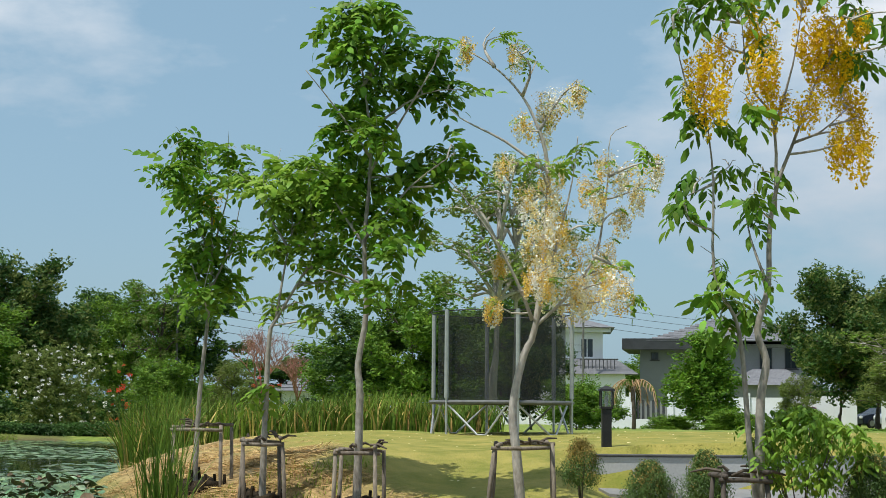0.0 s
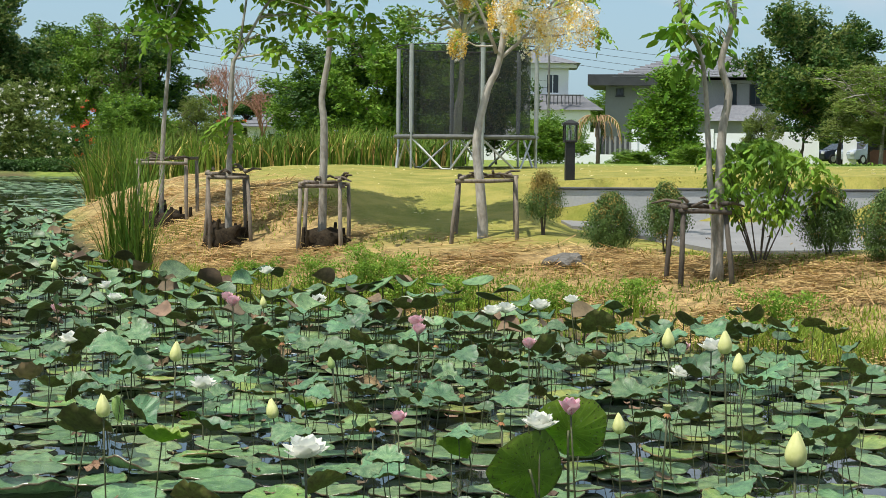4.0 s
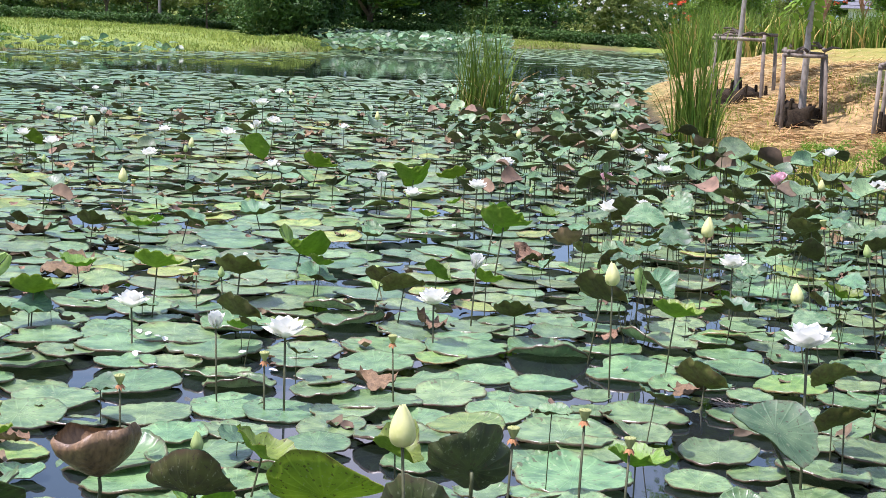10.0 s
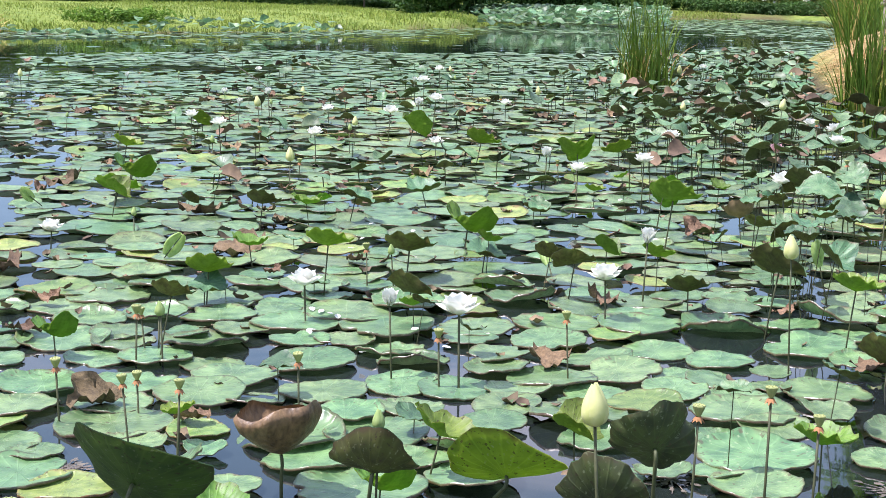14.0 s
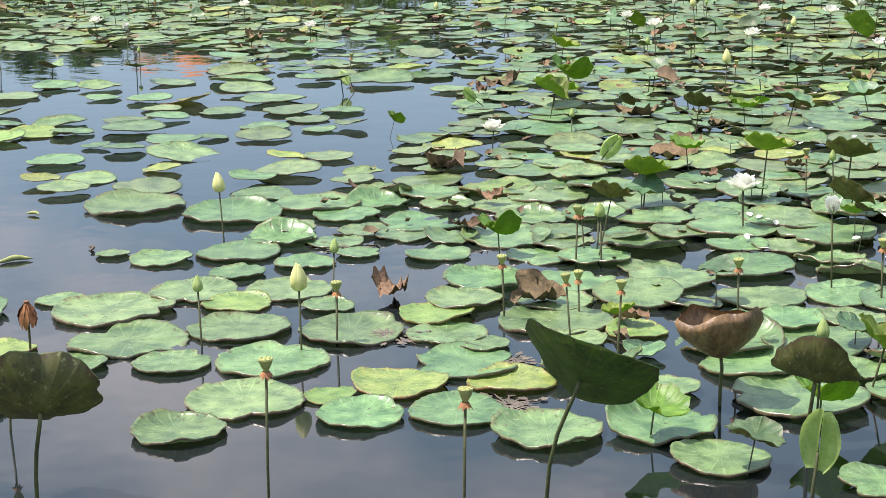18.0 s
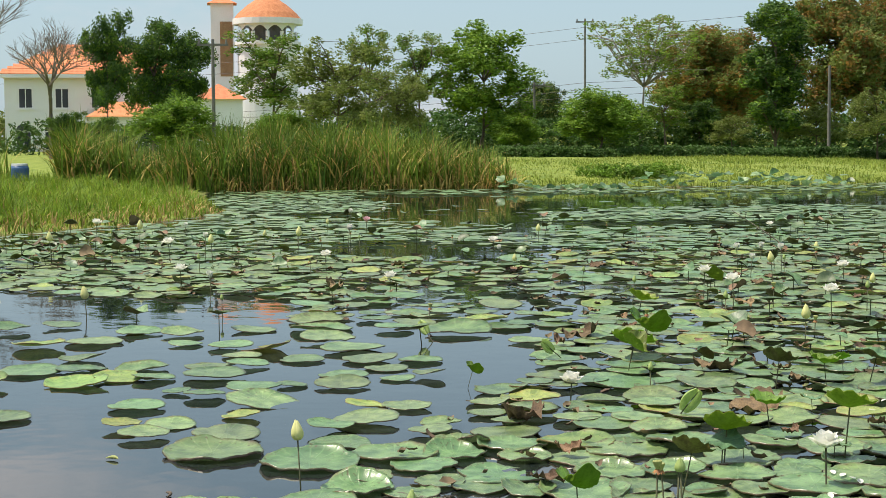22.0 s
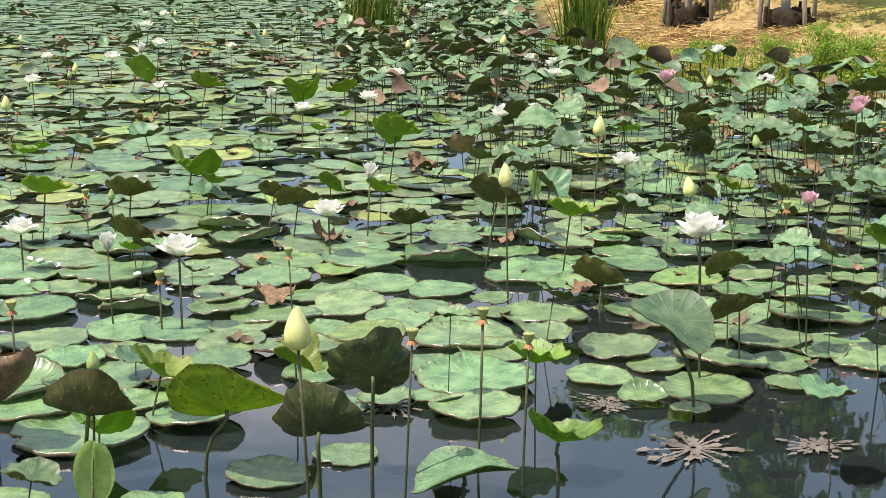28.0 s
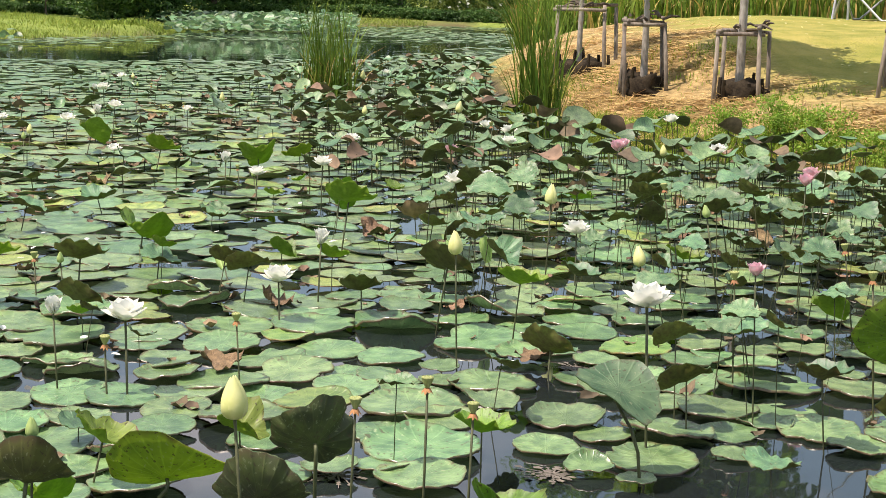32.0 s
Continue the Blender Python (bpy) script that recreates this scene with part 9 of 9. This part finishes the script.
def build_trampoline():
    x, y = 1.72, 34.6
    z0 = ground_z(x, y)
    t = thing("trampoline", (x, y, z0), "round garden trampoline with a black safety net on the mound", "trampoline", rz=22)
    R = 1.55
    for k in range(6):
        a = k * math.pi / 3 + 0.3
        c, s = math.cos(a), math.sin(a)
        post = part("net_pole", tube(bmesh.new(), [(R * 1.02 * c, R * 1.02 * s, -0.1), (R * 1.02 * c, R * 1.02 * s, 2.62)], 0.028, 8), STEEL, t)
        part("foam_sleeve", tube(bmesh.new(), [(R * 1.02 * c, R * 1.02 * s, 0.75), (R * 1.02 * c, R * 1.02 * s, 2.6)], 0.05, 8), FOAM, post, "grey foam sleeve")
        part("leg", tube(bmesh.new(), [(R * c, R * s, 0.62), (R * 1.0 * math.cos(a + .5), R * 1.0 * math.sin(a + .5), -0.02), (R * math.cos(a + .62), R * math.sin(a + .62), -0.02), (R * math.cos(a + .9), R * math.sin(a + .9), 0.6)], 0.024, 7), STEEL, t)
    ring = [(R * math.cos(a), R * math.sin(a), 0.66) for a in np.linspace(0, 2 * math.pi, 33)]
    part("frame", tube(bmesh.new(), ring, 0.045, 8, False), surface("dark_grey_padding", (0.07, 0.075, 0.075), (0.16, 0.165, 0.165), 0.7, 6, 40, 0.1), t, "dark grey padded rim")
    part("net_hoop", tube(bmesh.new(), [(p[0], p[1], 2.6) for p in ring], 0.014, 6, False), DARK_METAL, t)
    bm = bmesh.new()
    bmesh.ops.create_circle(bm, cap_ends=True, radius=R * 0.93, segments=32, matrix=Matrix.Translation((0, 0, 0.65)))
    part("mat", bm, BLACK_MAT, t, "black jumping mat")
    bm = bmesh.new()
    tube(bm, [(0, 0, 0.68), (0, 0, 1.6), (0, 0, 2.58)], R * 0.9, 32, False)
    part("net", bm, NET, t, "black see-through net")


build_trampoline()


def build_lamp():
    x, y = 2.84, 24.95
    z0 = ground_z(x, y)
    lamp = thing("bollard_lamp", (x, y, z0 - 0.03), "black garden bollard lamp with a glass lantern on the lawn", "lamp")
    bm = bmesh.new()
    box(bm, -0.075, -0.075, 0, 0.075, 0.075, 0.62, 0.006)
    part("post", bm, DARK_METAL, lamp)
    bm = bmesh.new()
    box(bm, -0.10, -0.10, 0.621, 0.10, 0.10, 0.66, 0.006)
    part("base_plate", bm, DARK_METAL, lamp)
    for cx in (-1, 1):
        for cy in (-1, 1):
            bm = bmesh.new()
            box(bm, cx * 0.092 - .012, cy * 0.092 - .012, 0.661, cx * 0.092 + .012, cy * 0.092 + .012, 0.90)
            part("corner_bar", bm, DARK_METAL, lamp)
    for k in range(4):
        bm = bmesh.new()
        box(bm, -0.005, -0.097, 0.661, 0.005, -0.087, 0.90)
        ob = part("mullion", bm, DARK_METAL, lamp)
        ob.matrix_basis = pose(0, 0, 0, 0, 0, 90 * k)
    clear = bpy.data.materials.new("clear_lantern_glass")
    clear.use_nodes = True
    b = clear.node_tree.nodes["Principled BSDF"]
    b.inputs["Base Color"].default_value, b.inputs["Roughness"].default_value, b.inputs["Transmission Weight"].default_value = (0.9, 0.92, 0.9, 1), 0.05, 1.0
    for k in range(4):
        bm = bmesh.new()
        box(bm, -0.078, -0.090, 0.664, 0.078, -0.086, 0.897)
        ob = part("pane", bm, clear, lamp, "clear glass pane")
        ob.matrix_basis = pose(0, 0, 0, 0, 0, 90 * k)
    part("bulb", tube(bmesh.new(), [(0, 0, .662), (0, 0, .72), (0, 0, .80), (0, 0, .84)], [0.02, 0.03, 0.035, 0.01], 10), WHITE_WALL, lamp, "white bulb")
    bm = tube(bmesh.new(), [(0, 0, 0.901), (0, 0, 0.935), (0, 0, 0.985)], [0.175, 0.165, 0.03], 4)
    ob = part("cap", bm, DARK_METAL, lamp)
    ob.matrix_basis = pose(0, 0, 0, 0, 0, 45)


build_lamp()


def sample_land(n, x0, x1, y0, y1, rule, g):
    x, y = g.uniform(x0, x1, n), g.uniform(y0, y1, n)
    d = shore_distance(x, y)
    k = rule(x, y, d) > g.uniform(size=n)
    return x[k], y[k]


def build_grass():
    g = np.random.default_rng(50)
    # cut straw lying on the mound's slope
    x, y = sample_land(420000, -9, 9, 7, 33, lambda x, y, d: ((d > 0.2) & (d < 6)) * (0.10 + 0.90 * step(patches(x, y, 2.1), 0.34, 0.62)) * (1 - step(d + 0.9 * ripple(x, y), 2.0 + 0.8 * step(x, 0, 2), 3.6 + 0.8 * step(x, 0, 2))) * (1 - step(y, 26, 36)) * (1 - 0.4 * ((x > 2.2) & (d > 3.0))), g)
    n = len(x)
    tv = np.array([(-1, -.03, 0), (1, -.03, 0.02), (1, .03, 0.02), (-1, .03, 0)])
    mats = turns(g.uniform(0, 6.283, n), g.normal(size=n) * 0.3, g.normal(size=n) * 0.45) * g.uniform(0.05, 0.19, n)[:, None, None]
    tagged(scatter_mesh("straw", tv, [(0, 1, 2, 3)], mats, on_ground(x, y, 0.02) + np.stack([0 * x, 0 * x, 0.05 * g.uniform(size=n) * step(patches(x, y, 3.1), 0.4, 0.7)], 1), DRY_GRASS), "loose dry straw on the mound's slope", "straw", kind="stuff")
    # green grass at the water's edge of the mound
    x, y = sample_land(290000, -6, 10, 5, 23, lambda x, y, d: np.where((d > -0.5) & (d < 1.5), 0.9 * step(patches(x, y, 1.3), 0.3, 0.55) + 0.15, np.where((d > 0) & (d < 3.6), 0.5 * step(patches(x, y, 1.9), 0.45, 0.75) + 0.35 * (x > 2.2) * step(patches(x, y, 1.5), 0.45, 0.7), 0)), g)
    blades("bank_grass", on_ground(x, y), g.uniform(0.03, 0.13, len(x)) * (1 + 1.3 * (shore_distance(x, y) < 0.8)), GRASS_BLADE, 0.9, 0.007, 3, g, "stuff", "green grass at the mound's foot", "grass")
    # sparse lawn blades
    x, y = sample_land(60000, -6, 10, 17, 33, lambda x, y, d: 0.55 * step(d, 2.2, 4.2) * ((y < 17.2) | (x < 2.4) | (y > 24.6)), g)
    blades("lawn_grass", on_ground(x, y), g.uniform(0.015, 0.04, len(x)), surface("lawn_blade", (0.22, 0.235, 0.042), (0.38, 0.34, 0.09), 0.6, 0.5, 8, 0, vary=0.3, island=True, through_light=0.2), 0.8, 0.008, 2, g, "stuff", "short yellow-green lawn grass", "grass")
    # tall weed on the slope
    for wx, wy, h, m, seed in ((-0.35, 17.6, 0.6, 120, 1), (0.1, 17.0, 0.5, 100, 2), (-0.9, 18.0, 0.4, 70, 3), (0.7, 16.3, 0.4, 90, 4), (-1.6, 18.4, 0.3, 60, 5), (1.5, 15.6, 0.35, 80, 6), (2.3, 15.0, 0.35, 70, 7), (3.4, 13.9, 0.4, 80, 8), (-0.1, 18.3, 0.3, 50, 9)):
        gg = np.random.default_rng(seed)
        w = thing("weed_clump", (wx, wy, ground_z(wx, wy)), "feathery green weed clump on the straw slope", "weed", "weeds on the slope")
        pts = np.stack([gg.normal(size=m) * .18, gg.normal(size=m) * .12, gg.uniform(0.05, h, m)], 1)
        scattered("leaves", TUFT_FINE, pts, gg.uniform(0.05, 0.09, m), LEAF_LIGHT, (0, .6), w, "", gg)
        ob = blades("stalk", np.stack([gg.normal(size=30) * .1, gg.normal(size=30) * .08, np.zeros(30)], 1), gg.uniform(0.3, h, 30), GRASS_BLADE, 0.5, 0.006, 3, gg, "stuff")
        ob.parent = w
    # left bank: long grass
    x, y = sample_land(90000, -46, -22, 6, 29, lambda x, y, d: ((d > -0.1) & (d < 9)) * 0.8, g)
    b, d = bearing_far(x, y)
    k = b < 66
    x, y = x[k], y[k]
    h = g.uniform(0.2, 0.6, len(x)) * (0.25 + 0.95 * patches(x, y, 2.6)) * step(shore_distance(x, y), -0.4, 0.8) + 0.10
    dry = (g.uniform(size=len(x)) < np.where(shore_distance(x, y) < 1.2, 0.45, 0.08))
    p = on_ground(x, y)
    blades("bank_grass", p[~dry], h[~dry], LUSH_BLADE, 1.1, 0.013, 3, g, "stuff", "long lush green grass on the near left bank", "grass")
    blades("bank_grass", p[dry], h[dry] * .7, DRY_GRASS, 0.9, 0.014, 3, g, "stuff", "dry brown grass at the bank's edge", "grass")
    # far bank: meadow
    x, y = sample_land(260000, -60, -20, 36, 90, lambda x, y, d: ((d > -0.1) & (d < 16)) * np.where(d < 3, 0.9, 0.45), g)
    b, d = bearing_far(x, y)
    k = (b < 44) & (b > 14)
    x, y = x[k], y[k]
    sd = shore_distance(x, y)
    h = g.uniform(0.07, 0.2, len(x)) * (0.5 + 1.0 * patches(x, y, 0.9)) * np.where(sd < 1.6, 1.6, 1.0)
    blades("meadow_grass", on_ground(x, y), h, MEADOW_BLADE, 1.2, 0.013, 2, g, "stuff", "sunlit green grass on the far bank", "grass")


build_grass()


def build_litter():
    g = np.random.default_rng(61)
    n = 260
    x, y = g.uniform(2.6, 12, n), g.uniform(17.4, 24.2, n)
    k = (y > 23.0 - 2.1 * (x - 2.4)) & (y > 16.4)
    x, y = x[k], y[k]
    mats = turns(g.uniform(0, 6.283, len(x)), g.normal(size=len(x)) * .3, g.uniform(0, 6.283, len(x))) * g.uniform(0.02, 0.05, len(x))[:, None, None]
    tv = [(-1, 0, 0), (0, -.4, .1), (1, 0, 0.05), (0, .4, .1)]
    tagged(scatter_mesh("fallen_leaves", tv, [(0, 1, 2, 3)], mats, np.stack([x, y, ground_height(x, y) + 0.055], 1), DRY_FAR), "dry fallen leaves on the path", "leaf litter", kind="stuff")
    x, y = sample_land(500, -3, 9, 20, 33, lambda x, y, d: (d > 4) * 0.5 * ((x < 2.3) | (y > 24.7)), g)
    mats = turns(g.uniform(0, 6.283, len(x)), g.normal(size=len(x)) * .3, g.uniform(0, 6.283, len(x))) * g.uniform(0.02, 0.045, len(x))[:, None, None]
    tagged(scatter_mesh("fallen_petals", tv, [(0, 1, 2, 3)], mats, on_ground(x, y, 0.05), BLOOM_CREAM), "pale fallen petals on the lawn", "petals", kind="stuff")


build_litter()


def build_rock(x, y):
    bm = bmesh.new()
    bmesh.ops.create_icosphere(bm, subdivisions=3, radius=1.0)
    for v in bm.verts:
        v.co = Vector((v.co.x * 0.26, v.co.y * 0.2, v.co.z * 0.13)) * (1 + 0.3 * noise.noise(v.co * 1.8) + 0.12 * noise.noise(v.co * 5))
    ob = part("rock", bm, surface("grey_stone", (0.06, 0.055, 0.05), (0.20, 0.19, 0.17), 0.9, 5, 40, 0.5), None)
    ob.matrix_basis = pose(x, y, ground_z(x, y) + 0.0, 0, 0, 20)
    tagged(ob, "grey stone half sunk in the straw slope", "rock")


build_rock(1.97, 18.0)


def build_overhanging_tree():
    """A tree on the near bank, of which one leafy branch reaches over the water."""
    g = np.random.default_rng(91)
    x, y = 4.9, 0.9
    tree = thing("bank_tree", (x, y, ground_z(x, y) - 0.05), "small bank tree with one leafy branch over the water", "tree")
    o = Vector((x, y, ground_z(x, y) - 0.05))
    part("trunk", tube(bmesh.new(), smooth_line([(0, 0, 0), (0.05, 0.05, 1.2), (-0.05, 0.1, 2.4), (0, 0, 3.6)], 3), np.linspace(0.09, 0.03, 10), 8), BARK, tree, smooth=True)
    tip = Vector((1.31, 4.22, 3.05)) - o
    line = smooth_line([(-0.05, 0.1, 2.3), tip * 0.5 + Vector((0.1, 0, 1.1)), tip + Vector((0.25, -0.1, -0.02)), tip], 4)
    part("limb", tube(bmesh.new(), line, np.linspace(0.03, 0.003, len(line)), 6), BARK_DARK, tree, smooth=True)
    pts = np.array([tuple(tip + Vector((-0.07 + 0.04 * k, 0, 0.02 - 0.04 * (k % 2)))) for k in range(10)]) + g.normal(size=(10, 3)) * 0.015
    up = np.array([(0, 0, 3.4)]) + g.normal(size=(60, 3)) * (0.5, 0.4, 0.35)
    scattered("crown", SPRAY, np.concatenate([pts, up]), np.concatenate([g.uniform(0.07, 0.10, 10), g.uniform(0.10, 0.17, 60)]), LEAF_DARK, (0, 0.6), tree, "dark green leaves", g)


build_overhanging_tree()


def build_barrel():
    p = polar(57.45, 52)
    b = thing("barrel", (p.x, p.y, ground_z(p.x, p.y)), "blue plastic barrel with a pale lid among cattails", "barrel")
    part("body", tube(bmesh.new(), [(0, 0, -0.1), (0, 0, 0.1), (0, 0, 0.3), (0, 0, 0.5), (0, 0, 0.6)], [0.27, 0.3, 0.29, 0.3, 0.26], 20), surface("blue_plastic", (0.03, 0.09, 0.22), (0.06, 0.15, 0.32), 0.4, 4, 30, 0.05), b, smooth=True)
    part("lid", tube(bmesh.new(), [(0, 0, 0.601), (0, 0, 0.66)], [0.27, 0.25], 20), surface("pale_plastic", (0.5, 0.54, 0.58), (0.62, 0.66, 0.7), 0.4, 4, 30, 0.05), b, "pale plastic lid")


build_barrel()


def build_dry_palm():
    """A small palm with brown hanging fronds behind the lamp."""
    p = polar(-7.7, 62)
    g = random.Random(5)
    palm = thing("dry_palm", (p.x, p.y, ground_z(p.x, p.y) - 0.05), "small palm with brown withered hanging fronds", "palm")
    part("trunk", tube(bmesh.new(), [(0, 0, 0), (0.03, 0, 1.0), (0, 0, 2.2)], [0.09, 0.08, 0.07], 8), BARK_DARK, palm, smooth=True)
    for k in range(9):
        a = k * 0.7 + g.uniform(-0.2, 0.2)
        bm = bmesh.new()
        rib = smooth_line([(0, 0, 2.15), (0.35 * math.cos(a), 0.35 * math.sin(a), 2.45), (0.8 * math.cos(a), 0.8 * math.sin(a), 2.15), (0.95 * math.cos(a), 0.95 * math.sin(a), 1.6)], 4)
        tube(bm, rib, [0.02] * len(rib), 4)
        for q in rib[2:]:
            for s in (-1, 1):
                e = q + Vector((-s * 0.14 * math.sin(a), s * 0.14 * math.cos(a), -0.3))
                w = Vector((0.03 * math.cos(a), 0.03 * math.sin(a), 0))
                bm.faces.new([bm.verts.new(v) for v in (q - w, q + w, e)])
        part("frond", bm, PALM_DRY if k % 3 else REED, palm)


PALM_DRY = surface("dry_frond", (0.22, 0.13, 0.06), (0.45, 0.30, 0.15), 0.7, 3, 30, 0.2)
build_dry_palm()
